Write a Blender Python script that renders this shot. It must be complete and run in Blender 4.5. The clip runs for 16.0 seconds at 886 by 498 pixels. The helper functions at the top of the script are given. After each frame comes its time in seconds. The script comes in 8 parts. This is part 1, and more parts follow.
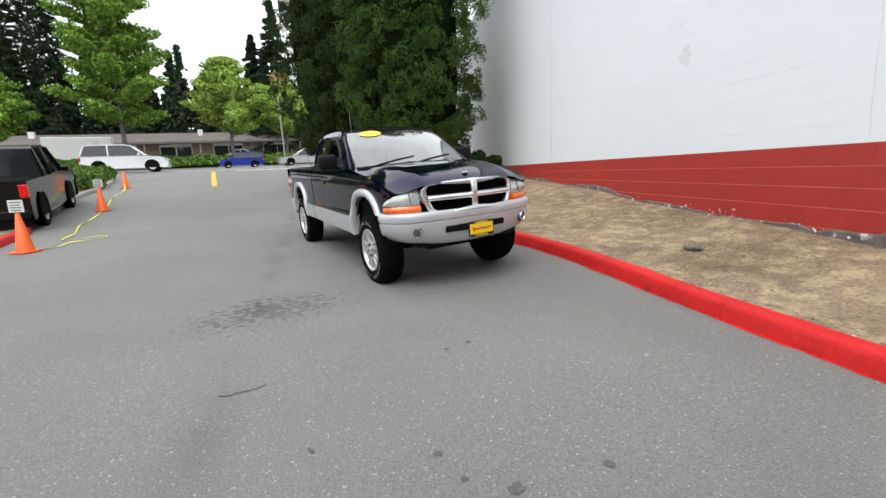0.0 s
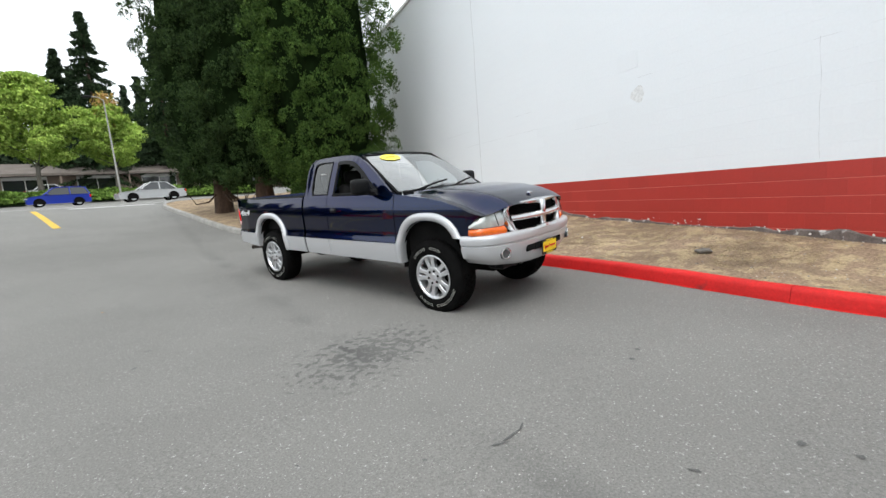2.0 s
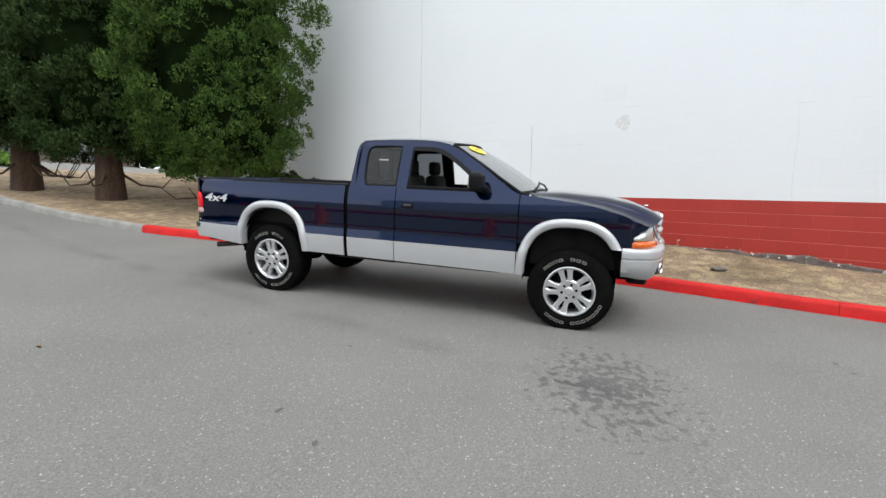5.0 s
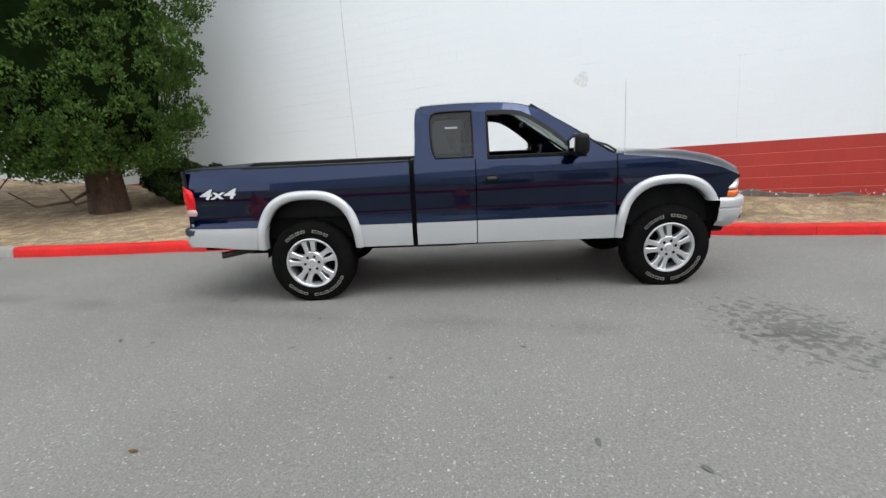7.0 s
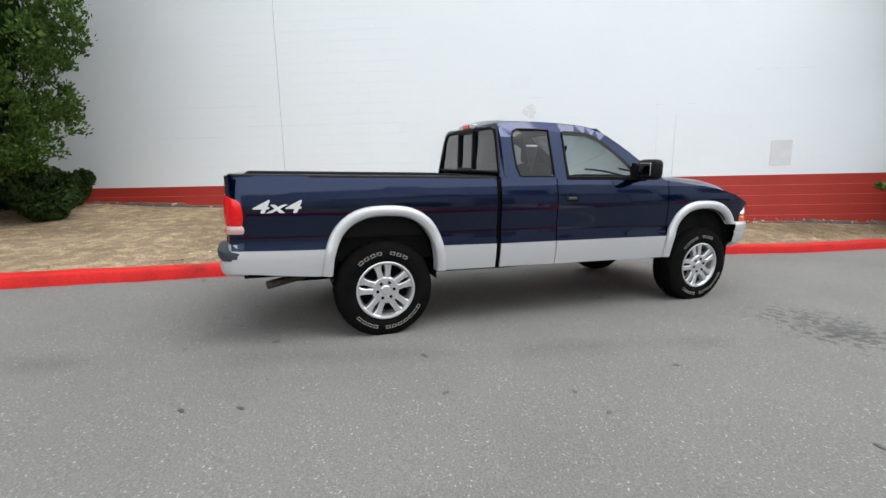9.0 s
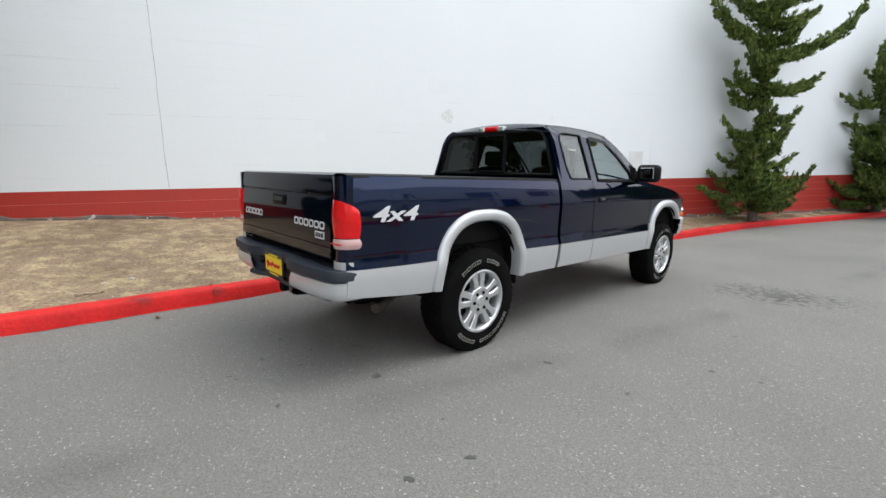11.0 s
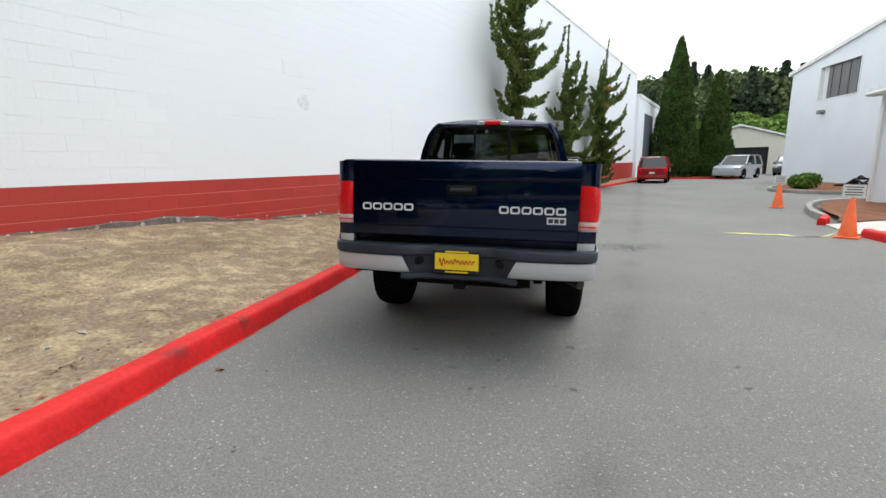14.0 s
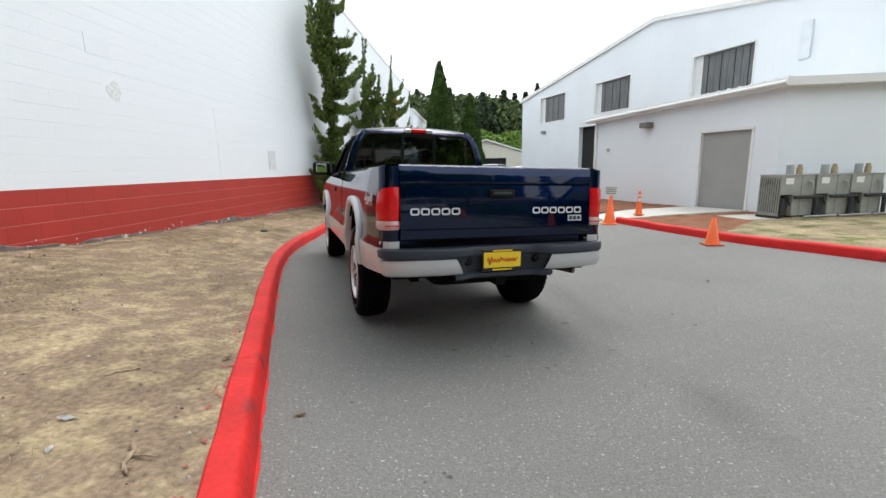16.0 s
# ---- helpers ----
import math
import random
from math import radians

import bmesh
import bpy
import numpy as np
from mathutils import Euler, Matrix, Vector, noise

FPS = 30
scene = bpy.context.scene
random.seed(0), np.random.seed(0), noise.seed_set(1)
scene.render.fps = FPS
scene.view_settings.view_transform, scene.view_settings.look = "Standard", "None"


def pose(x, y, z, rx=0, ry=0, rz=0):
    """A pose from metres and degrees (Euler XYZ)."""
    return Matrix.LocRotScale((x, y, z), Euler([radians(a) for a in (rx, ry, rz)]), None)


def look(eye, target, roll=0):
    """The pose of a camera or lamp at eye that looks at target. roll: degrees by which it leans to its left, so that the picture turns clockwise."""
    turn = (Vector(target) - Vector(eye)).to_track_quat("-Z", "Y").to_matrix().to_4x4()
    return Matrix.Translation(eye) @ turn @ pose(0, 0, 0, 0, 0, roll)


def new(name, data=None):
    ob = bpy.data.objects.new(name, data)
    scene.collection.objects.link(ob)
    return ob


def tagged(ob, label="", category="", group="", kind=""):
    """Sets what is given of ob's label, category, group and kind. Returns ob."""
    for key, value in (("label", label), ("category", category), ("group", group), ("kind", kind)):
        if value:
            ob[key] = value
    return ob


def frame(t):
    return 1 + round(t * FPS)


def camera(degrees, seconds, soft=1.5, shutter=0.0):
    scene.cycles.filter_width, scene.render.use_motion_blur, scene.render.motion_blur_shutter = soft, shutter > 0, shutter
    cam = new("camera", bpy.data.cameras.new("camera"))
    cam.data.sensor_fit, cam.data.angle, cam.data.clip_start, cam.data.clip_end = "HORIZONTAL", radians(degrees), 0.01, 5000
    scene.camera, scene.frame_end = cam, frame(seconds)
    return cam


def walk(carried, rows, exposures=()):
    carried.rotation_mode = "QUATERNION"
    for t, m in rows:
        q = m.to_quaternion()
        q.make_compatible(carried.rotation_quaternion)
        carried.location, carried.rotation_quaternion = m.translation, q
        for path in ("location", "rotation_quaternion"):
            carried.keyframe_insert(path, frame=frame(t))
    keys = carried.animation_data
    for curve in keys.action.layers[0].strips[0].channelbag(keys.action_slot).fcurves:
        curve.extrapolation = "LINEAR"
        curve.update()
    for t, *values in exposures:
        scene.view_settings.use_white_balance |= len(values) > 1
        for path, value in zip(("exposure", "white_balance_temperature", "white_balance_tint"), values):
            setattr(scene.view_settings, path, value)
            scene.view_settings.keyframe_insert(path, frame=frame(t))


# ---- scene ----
cam = camera(91.2, 16.0)
PATH = [
    (0, (1.873, -0.462, 1.21), (2.098, 1.493, 0.855), -3.0),
    (0.5, (1.318, -0.379, 1.206), (1.719, 1.559, 0.916), -3.2),
    (1, (0.782, -0.197, 1.191), (1.307, 1.711, 0.902), -3.9),
    (1.5, (0.274, 0.028, 1.216), (0.937, 1.898, 0.964), -3.1),
    (2, (-0.23, 0.282, 1.255), (0.63, 2.069, 0.996), -4.5),
    (2.5, (-0.623, 0.656, 1.258), (0.297, 2.417, 1.026), -4.9),
    (3, (-1.035, 1.031, 1.266), (0.098, 2.662, 1.032), -5.6),
    (3.5, (-1.379, 1.468, 1.289), (-0.173, 3.049, 1.078), -5.3),
    (4, (-1.696, 1.9, 1.252), (-0.349, 3.372, 1.115), -1.2),
    (4.2, (-1.807, 2.032, 1.256), (-0.423, 3.466, 1.085), -0.1),
    (6.3, (-2.746, 4.073, 1.286), (-1.016, 5.013, 0.937), -3.2),
    (6.5, (-2.815, 4.278, 1.316), (-1.047, 5.131, 0.936), -4.2),
    (7, (-2.888, 4.802, 1.333), (-1.084, 5.566, 0.931), -4.1),
    (7.5, (-2.966, 5.297, 1.317), (-1.091, 5.908, 0.981), -2.2),
    (8, (-3.027, 5.833, 1.329), (-1.106, 6.27, 0.983), -2.2),
    (8.5, (-3.017, 6.353, 1.351), (-1.065, 6.654, 1.039), -0.3),
    (9, (-3.04, 6.859, 1.356), (-1.07, 6.967, 1.028), -1.2),
    (9.2, (-3.018, 7.068, 1.337), (-1.04, 7.111, 1.042), -1.5),
    (11.3, (-2.438, 9.114, 1.379), (-0.623, 8.348, 1.034), -0.5),
    (11.5, (-2.37, 9.301, 1.376), (-0.578, 8.483, 1.028), -0.2),
    (12, (-2.093, 9.747, 1.383), (-0.344, 8.822, 1.089), 0.4),
    (12.5, (-1.839, 10.236, 1.386), (-0.217, 9.119, 1.033), 0.4),
    (13, (-1.484, 10.599, 1.377), (0.024, 9.336, 1.017), 0.5),
    (13.5, (-1.133, 10.963, 1.405), (0.151, 9.465, 1.08), -0.1),
    (14, (-0.759, 11.244, 1.41), (0.333, 9.613, 1.029), -1.3),
    (14.5, (-0.361, 11.492, 1.434), (0.56, 9.752, 1.085), -0.1),
    (15, (0.041, 11.703, 1.44), (0.713, 9.865, 1.031), -0.3),
    (15.5, (0.469, 11.81, 1.447), (0.931, 9.911, 1.024), -0.8),
    (16, (0.897, 11.926, 1.437), (1.03, 9.965, 1.067), -1.0),
]
walk(cam, [(t, look(eye, target, roll)) for t, eye, target, roll in PATH])

# ---------------------------------------------------------------- light
world = bpy.data.worlds.new("overcast_sky")
scene.world = world
world.use_nodes = True
wn, wl = world.node_tree.nodes, world.node_tree.links
wn.clear()
SUN_AZ, SUN_EL = 200.0, 58.0          # compass of the veiled sun, degrees from +y towards +x
sky = wn.new("ShaderNodeTexSky")
sky.sky_type, sky.sun_disc = "NISHITA", False
sky.sun_elevation, sky.sun_rotation = radians(SUN_EL), radians(SUN_AZ)
sky.air_density, sky.dust_density, sky.ozone_density = 1.0, 4.0, 1.0
hsv = wn.new("ShaderNodeHueSaturation")
hsv.inputs["Saturation"].default_value = 0.22
tc = wn.new("ShaderNodeTexCoord")
mp = wn.new("ShaderNodeMapping")
mp.inputs["Scale"].default_value = (1.0, 1.0, 3.0)
cl = wn.new("ShaderNodeTexNoise")
cl.inputs["Scale"].default_value, cl.inputs["Detail"].default_value = 2.2, 5.0
cr = wn.new("ShaderNodeValToRGB")
cr.color_ramp.elements[0].position, cr.color_ramp.elements[1].position = 0.3, 0.72
cr.color_ramp.elements[0].color, cr.color_ramp.elements[1].color = (8.7, 9.45, 9.9, 1), (12.9, 13.6, 13.8, 1)
mixw = wn.new("ShaderNodeMix")
mixw.data_type, mixw.inputs["Factor"].default_value = "RGBA", 0.72
bg = wn.new("ShaderNodeBackground")
bg.inputs["Strength"].default_value = 0.125
wo = wn.new("ShaderNodeOutputWorld")
wl.new(sky.outputs[0], hsv.inputs["Color"])
wl.new(tc.outputs["Generated"], mp.inputs[0])
wl.new(mp.outputs[0], cl.inputs["Vector"])
wl.new(cl.outputs[0], cr.inputs[0])
wl.new(hsv.outputs[0], mixw.inputs[6])
wl.new(cr.outputs[0], mixw.inputs[7])
wl.new(mixw.outputs[2], bg.inputs["Color"])
wl.new(bg.outputs[0], wo.inputs[0])

lamp = bpy.data.lights.new("sun", "SUN")
lamp.energy, lamp.angle, lamp.color = 0.9, radians(35), (1.0, 0.985, 0.96)
sun = new("sun", lamp)
sun.matrix_world = look((0, 0, 60), (-60 * math.sin(radians(SUN_AZ)) / math.tan(radians(SUN_EL)), -60 * math.cos(radians(SUN_AZ)) / math.tan(radians(SUN_EL)), 0))
scene.view_settings.exposure = 0.55


# ---------------------------------------------------------------- materials
def mat(name, base, rough=0.6, metal=0.0, var=0.0, scale=4.0, fine=0.0, fine_scale=60.0, bump=0.0, bump_scale=80.0,
        spots=None, coat=0.0, emit=None, trans=0.0, alpha=1.0, spec=0.5, rnd=0.0, coords="Object", stretch=(1, 1, 1)):
    """A node material: base colour with slow and fine variation, relief and, if given, spots of a second colour."""
    m = bpy.data.materials.new(name)
    m.use_nodes = True
    n, l = m.node_tree.nodes, m.node_tree.links
    b = n["Principled BSDF"]
    b.inputs["Base Color"].default_value = (*base, 1)
    b.inputs["Roughness"].default_value = rough
    b.inputs["Metallic"].default_value = metal
    b.inputs["Specular IOR Level"].default_value = spec
    if coat:
        b.inputs["Coat Weight"].default_value = coat
        b.inputs["Coat Roughness"].default_value = 0.03
        b.inputs["Coat IOR"].default_value = 1.36
    if trans:
        b.inputs["Transmission Weight"].default_value = trans
    b.inputs["Alpha"].default_value = alpha
    if emit:
        b.inputs["Emission Color"].default_value = (*base, 1)
        b.inputs["Emission Strength"].default_value = emit
    co = n.new("ShaderNodeTexCoord")
    mpn = n.new("ShaderNodeMapping")
    mpn.inputs["Scale"].default_value = stretch
    l.new(co.outputs[coords], mpn.inputs[0])

    def tex(sc, detail=4.0):
        t = n.new("ShaderNodeTexNoise")
        t.inputs["Scale"].default_value, t.inputs["Detail"].default_value = sc, detail
        l.new(mpn.outputs[0], t.inputs["Vector"])
        return t.outputs[0]

    def scaled(src, lo, hi):
        r = n.new("ShaderNodeMapRange")
        r.inputs[1].default_value, r.inputs[2].default_value = 0.3, 0.7
        r.inputs[3].default_value, r.inputs[4].default_value = lo, hi
        l.new(src, r.inputs[0])
        return r.outputs[0]

    col = None
    if var or fine or rnd or spots:
        rgb = n.new("ShaderNodeRGB")
        rgb.outputs[0].default_value = (*base, 1)
        col = rgb.outputs[0]
    if spots:
        c2, sc, lo, hi = spots
        t = tex(sc, 6.0)
        rp = n.new("ShaderNodeMapRange")
        rp.inputs[1].default_value, rp.inputs[2].default_value = lo, hi
        l.new(t, rp.inputs[0])
        mx = n.new("ShaderNodeMix")
        mx.data_type = "RGBA"
        l.new(rp.outputs[0], mx.inputs["Factor"])
        l.new(col, mx.inputs[6])
        mx.inputs[7].default_value = (*c2, 1)
        col = mx.outputs[2]
    for amount, sc in ((var, scale), (fine, fine_scale)):
        if amount:
            mx = n.new("ShaderNodeVectorMath")
            mx.operation = "SCALE"
            l.new(col, mx.inputs[0])
            l.new(scaled(tex(sc), 1 - amount, 1 + amount), mx.inputs["Scale"])
            col = mx.outputs[0]
    if rnd:
        oi = n.new("ShaderNodeObjectInfo")
        r = n.new("ShaderNodeMapRange")
        r.inputs[3].default_value, r.inputs[4].default_value = 1 - rnd, 1 + rnd
        l.new(oi.outputs["Random"], r.inputs[0])
        mx = n.new("ShaderNodeVectorMath")
        mx.operation = "SCALE"
        l.new(col, mx.inputs[0])
        l.new(r.outputs[0], mx.inputs["Scale"])
        col = mx.outputs[0]
    if col is not None:
        l.new(col, b.inputs["Base Color"])
    if bump:
        bp = n.new("ShaderNodeBump")
        bp.inputs["Strength"].default_value, bp.inputs["Distance"].default_value = 1.0, bump
        l.new(tex(bump_scale, 6.0), bp.inputs["Height"])
        l.new(bp.outputs[0], b.inputs["Normal"])
    return m


def island_mat(name, base, rough, lo, hi):
    """Foliage: each leaf clump takes its own shade."""
    m = mat(name, base, rough, spec=0.1)
    n, l = m.node_tree.nodes, m.node_tree.links
    g = n.new("ShaderNodeNewGeometry")
    r = n.new("ShaderNodeValToRGB")
    r.color_ramp.elements[0].color = (*lo, 1)
    r.color_ramp.elements[1].color = (*hi, 1)
    l.new(g.outputs["Random Per Island"], r.inputs[0])
    co = n.new("ShaderNodeTexCoord")
    t = n.new("ShaderNodeTexNoise")
    t.inputs["Scale"].default_value, t.inputs["Detail"].default_value = 1.6, 3.0
    l.new(co.outputs["Object"], t.inputs["Vector"])
    q = n.new("ShaderNodeMapRange")
    q.inputs[1].default_value, q.inputs[2].default_value, q.inputs[3].default_value, q.inputs[4].default_value = 0.3, 0.7, 0.65, 1.35
    l.new(t.outputs[0], q.inputs[0])
    s = n.new("ShaderNodeVectorMath")
    s.operation = "SCALE"
    l.new(r.outputs[0], s.inputs[0])
    l.new(q.outputs[0], s.inputs["Scale"])
    l.new(s.outputs[0], n["Principled BSDF"].inputs["Base Color"])
    return m


def asphalt_material():
    """Worn asphalt: pale stones in a grey binder, an oil stain of broken dabs, and a faint dark wheel line."""
    m = mat("asphalt", (0.190, 0.1855, 0.1755), 0.9, var=0.10, scale=0.35, fine=0.24, fine_scale=90, bump=0.005, bump_scale=160, spec=0.35,
            spots=((0.40, 0.395, 0.38), 62.0, 0.63, 0.70))
    n, l = m.node_tree.nodes, m.node_tree.links
    b = n["Principled BSDF"]
    src = b.inputs["Base Color"].links[0].from_socket
    co = n.new("ShaderNodeTexCoord")

    def math_node(op, a, b2=None, c2=None):
        q = n.new("ShaderNodeMath")
        q.operation = op
        for i, v in enumerate((a, b2, c2)):
            if v is None:
                continue
            if isinstance(v, (int, float)):
                q.inputs[i].default_value = v
            else:
                l.new(v, q.inputs[i])
        return q.outputs[0]

    def noise_at(scale, detail, stretch):
        mp2 = n.new("ShaderNodeMapping")
        mp2.inputs["Scale"].default_value = stretch
        mp2.inputs["Rotation"].default_value = (0, 0, radians(-24))
        l.new(co.outputs["Object"], mp2.inputs[0])
        t = n.new("ShaderNodeTexNoise")
        t.inputs["Scale"].default_value, t.inputs["Detail"].default_value = scale, detail
        l.new(mp2.outputs[0], t.inputs["Vector"])
        return t.outputs[0]

    def ramp(v, lo, hi):
        r = n.new("ShaderNodeMapRange")
        r.inputs[1].default_value, r.inputs[2].default_value = lo, hi
        l.new(v, r.inputs[0])
        return r.outputs[0]

    sep = n.new("ShaderNodeSeparateXYZ")
    l.new(co.outputs["Object"], sep.inputs[0])
    x, y = sep.outputs[0], sep.outputs[1]
    dx, dy = math_node("SUBTRACT", x, 0.68), math_node("SUBTRACT", y, 3.66)
    u = math_node("ADD", math_node("MULTIPLY", dx, 0.9), math_node("MULTIPLY", dy, 0.42))
    v = math_node("SUBTRACT", math_node("MULTIPLY", dy, 0.9), math_node("MULTIPLY", dx, 0.42))
    d = math_node("SQRT", math_node("ADD", math_node("POWER", math_node("ABSOLUTE", math_node("DIVIDE", u, 0.95)), 2.0), math_node("POWER", math_node("ABSOLUTE", math_node("DIVIDE", v, 0.62)), 2.0)))
    near = math_node("SUBTRACT", 1.0, d)
    dabs = ramp(math_node("ADD", noise_at(15.0, 4.0, (1, 1, 1)), math_node("MULTIPLY", near, 0.26)), 0.60, 0.72)
    stain = math_node("MULTIPLY", math_node("MULTIPLY", dabs, ramp(near, -0.2, 0.35)), 0.50)
    # a wheel line from the yard through the stain to behind the truck
    line = math_node("ABSOLUTE", math_node("SUBTRACT", math_node("SUBTRACT", x, 0.62), math_node("MULTIPLY", math_node("SUBTRACT", y, 3.2), -0.16)))
    line = math_node("MULTIPLY", math_node("SUBTRACT", 1.0, ramp(line, 0.0, 0.22)), ramp(noise_at(1.4, 4.0, (1, 1, 1)), 0.35, 0.7))
    line = math_node("MULTIPLY", line, 0.30)
    worn = math_node("MULTIPLY", ramp(noise_at(0.8, 5.0, (1, 1, 1)), 0.5, 0.75), 0.10)
    total = math_node("MINIMUM", math_node("ADD", math_node("ADD", stain, line), worn), 0.75)
    mx = n.new("ShaderNodeMix")
    mx.data_type = "RGBA"
    l.new(total, mx.inputs["Factor"])
    l.new(src, mx.inputs[6])
    mx.inputs[7].default_value = (0.04, 0.04, 0.041, 1)
    l.new(mx.outputs[2], b.inputs["Base Color"])
    return m


ASPHALT = asphalt_material()
RED_PAINT = mat("red_kerb_paint", (0.56, 0.017, 0.016), 0.6, var=0.14, scale=3, fine=0.10, fine_scale=40, bump=0.006, bump_scale=24, spec=0.25,
                spots=((0.12, 0.03, 0.03), 3.3, 0.66, 0.78))
GREY_KERB = mat("grey_kerb", (0.30, 0.29, 0.27), 0.9, var=0.2, scale=3, fine=0.15, bump=0.005, bump_scale=50)
WHITE_WALL = mat("white_block_paint", (0.82, 0.855, 0.895), 0.65, var=0.015, scale=0.5, fine=0.012, fine_scale=30, bump=0.003, bump_scale=45)
FOOTING = mat("worn_footing", (0.16, 0.13, 0.12), 0.9, var=0.3, scale=6, fine=0.2, bump=0.01, bump_scale=25, spots=((0.55, 0.52, 0.5), 7.0, 0.6, 0.66))
SOIL = mat("dry_verge", (0.245, 0.178, 0.124), 0.95, var=0.22, scale=1.1, fine=0.30, fine_scale=34, bump=0.018, bump_scale=26,
           spots=((0.37, 0.288, 0.178), 5.5, 0.46, 0.64), spec=0.1)
MULCH = mat("bark_mulch", (0.22, 0.085, 0.04), 0.95, var=0.25, scale=3, fine=0.35, fine_scale=60, bump=0.02, bump_scale=60)
CONCRETE = mat("pale_concrete", (0.52, 0.50, 0.46), 0.85, var=0.1, scale=1.5, fine=0.08, bump=0.003)
GREY_METAL_WALL = mat("grey_metal_cladding", (0.76, 0.80, 0.845), 0.5, var=0.03, scale=0.5, fine=0.02)
TRIM_WHITE = mat("white_trim", (0.75, 0.75, 0.74), 0.5, var=0.04)
DARK = mat("dark_opening", (0.012, 0.012, 0.013), 0.8)


# ---------------------------------------------------------------- builders
def mesh(name, bm, material, smooth=False):
    me = bpy.data.meshes.new(name)
    bmesh.ops.recalc_face_normals(bm, faces=bm.faces)
    bm.to_mesh(me)
    bm.free()
    if material:
        for one in (material if isinstance(material, (list, tuple)) else [material]):
            me.materials.append(one)
    if smooth:
        me.polygons.foreach_set("use_smooth", [True] * len(me.polygons))
        me.set_sharp_from_angle(angle=radians(smooth if smooth > 1 else 40))
    return me


def part(name, bm, material, parent, label="", smooth=False, m=None):
    ob = new(name, mesh(name, bm, material, smooth))
    ob.parent = parent
    if m is not None:
        ob.matrix_local = m
    return tagged(ob, label) if label else ob


def thing(name, label, category, m=None, group="", kind=""):
    ob = new(name)
    ob.empty_display_size = 0.2
    if m is not None:
        ob.matrix_world = m
    return tagged(ob, label, category, group, kind)


def solid(name, bm, material, label, category, kind="", group="", smooth=False, m=None):
    ob = new(name, mesh(name, bm, material, smooth))
    if m is not None:
        ob.matrix_world = m
    return tagged(ob, label, category, group, kind)


def box(bm, x0, x1, y0, y1, z0, z1, bev=0.0, seg=1, m=None):
    r = bmesh.ops.create_cube(bm, size=1)
    vs = r["verts"]
    bmesh.ops.scale(bm, vec=(x1 - x0, y1 - y0, z1 - z0), verts=vs)
    bmesh.ops.translate(bm, vec=((x0 + x1) / 2, (y0 + y1) / 2, (z0 + z1) / 2), verts=vs)
    if bev:
        es = list({e for v in vs for e in v.link_edges})
        r2 = bmesh.ops.bevel(bm, geom=es, offset=bev, segments=seg, affect="EDGES", profile=0.5)
        vs = list({v for f in r2["faces"] for v in f.verts} | {v for v in vs if v.is_valid})
    if m is not None:
        bmesh.ops.transform(bm, matrix=m, verts=[v for v in vs if v.is_valid])
    return bm


def boxes(*specs, bev=0.0):
    bm = bmesh.new()
    for s in specs:
        box(bm, *s, bev=bev)
    return bm


def tube(bm, pts, radius, sides=8, cap=True):
    """A round bar along points; radius may be one number or one for each point."""
    pts = [Vector(p) for p in pts]
    rs = radius if isinstance(radius, (list, tuple)) else [radius] * len(pts)
    rings, ref = [], None
    for i, p in enumerate(pts):
        d = (pts[min(i + 1, len(pts) - 1)] - pts[max(i - 1, 0)]).normalized()
        if ref is None:
            ref = d.orthogonal().normalized()
        ref = (ref - d * ref.dot(d)).normalized()
        o = d.cross(ref)
        rings.append([bm.verts.new(p + (ref * math.cos(a) + o * math.sin(a)) * rs[i]) for a in [2 * math.pi * k / sides for k in range(sides)]])
    for a, b in zip(rings, rings[1:]):
        for k in range(sides):
            bm.faces.new((a[k], a[(k + 1) % sides], b[(k + 1) % sides], b[k]))
    if cap:
        bm.faces.new(rings[0][::-1])
        bm.faces.new(rings[-1])
    return bm


def grid(bm, rows):
    """Faces between rows of points of equal length."""
    vs = [[bm.verts.new(p) for p in r] for r in rows]
    for a, b in zip(vs, vs[1:]):
        for k in range(len(a) - 1):
            bm.faces.new((a[k], a[k + 1], b[k + 1], b[k]))
    return vs


def prism(bm, outline, depth_axis, d0, d1):
    """A flat outline (pairs) pushed from d0 to d1 along an axis (0, 1 or 2)."""
    def at(p, d):
        q = list(p)
        q.insert(depth_axis, d)
        return q
    a = [bm.verts.new(at(p, d0)) for p in outline]
    b = [bm.verts.new(at(p, d1)) for p in outline]
    bm.faces.new(a)
    bm.faces.new(b[::-1])
    for i in range(len(a)):
        j = (i + 1) % len(a)
        bm.faces.new((a[i], b[i], b[j], a[j]))
    return bm


def lathe(bm, profile, sides=32, axis="y"):
    """Turns (radius, along) pairs about an axis through the origin."""
    rings = []
    for r, d in profile:
        ring = []
        for k in range(sides):
            a = 2 * math.pi * k / sides
            c, s = r * math.cos(a), r * math.sin(a)
            ring.append(bm.verts.new((c, d, s) if axis == "y" else ((c, s, d) if axis == "z" else (d, c, s))))
        rings.append(ring)
    for a, b in zip(rings, rings[1:]):
        for k in range(sides):
            bm.faces.new((a[k], a[(k + 1) % sides], b[(k + 1) % sides], b[k]))
    return rings


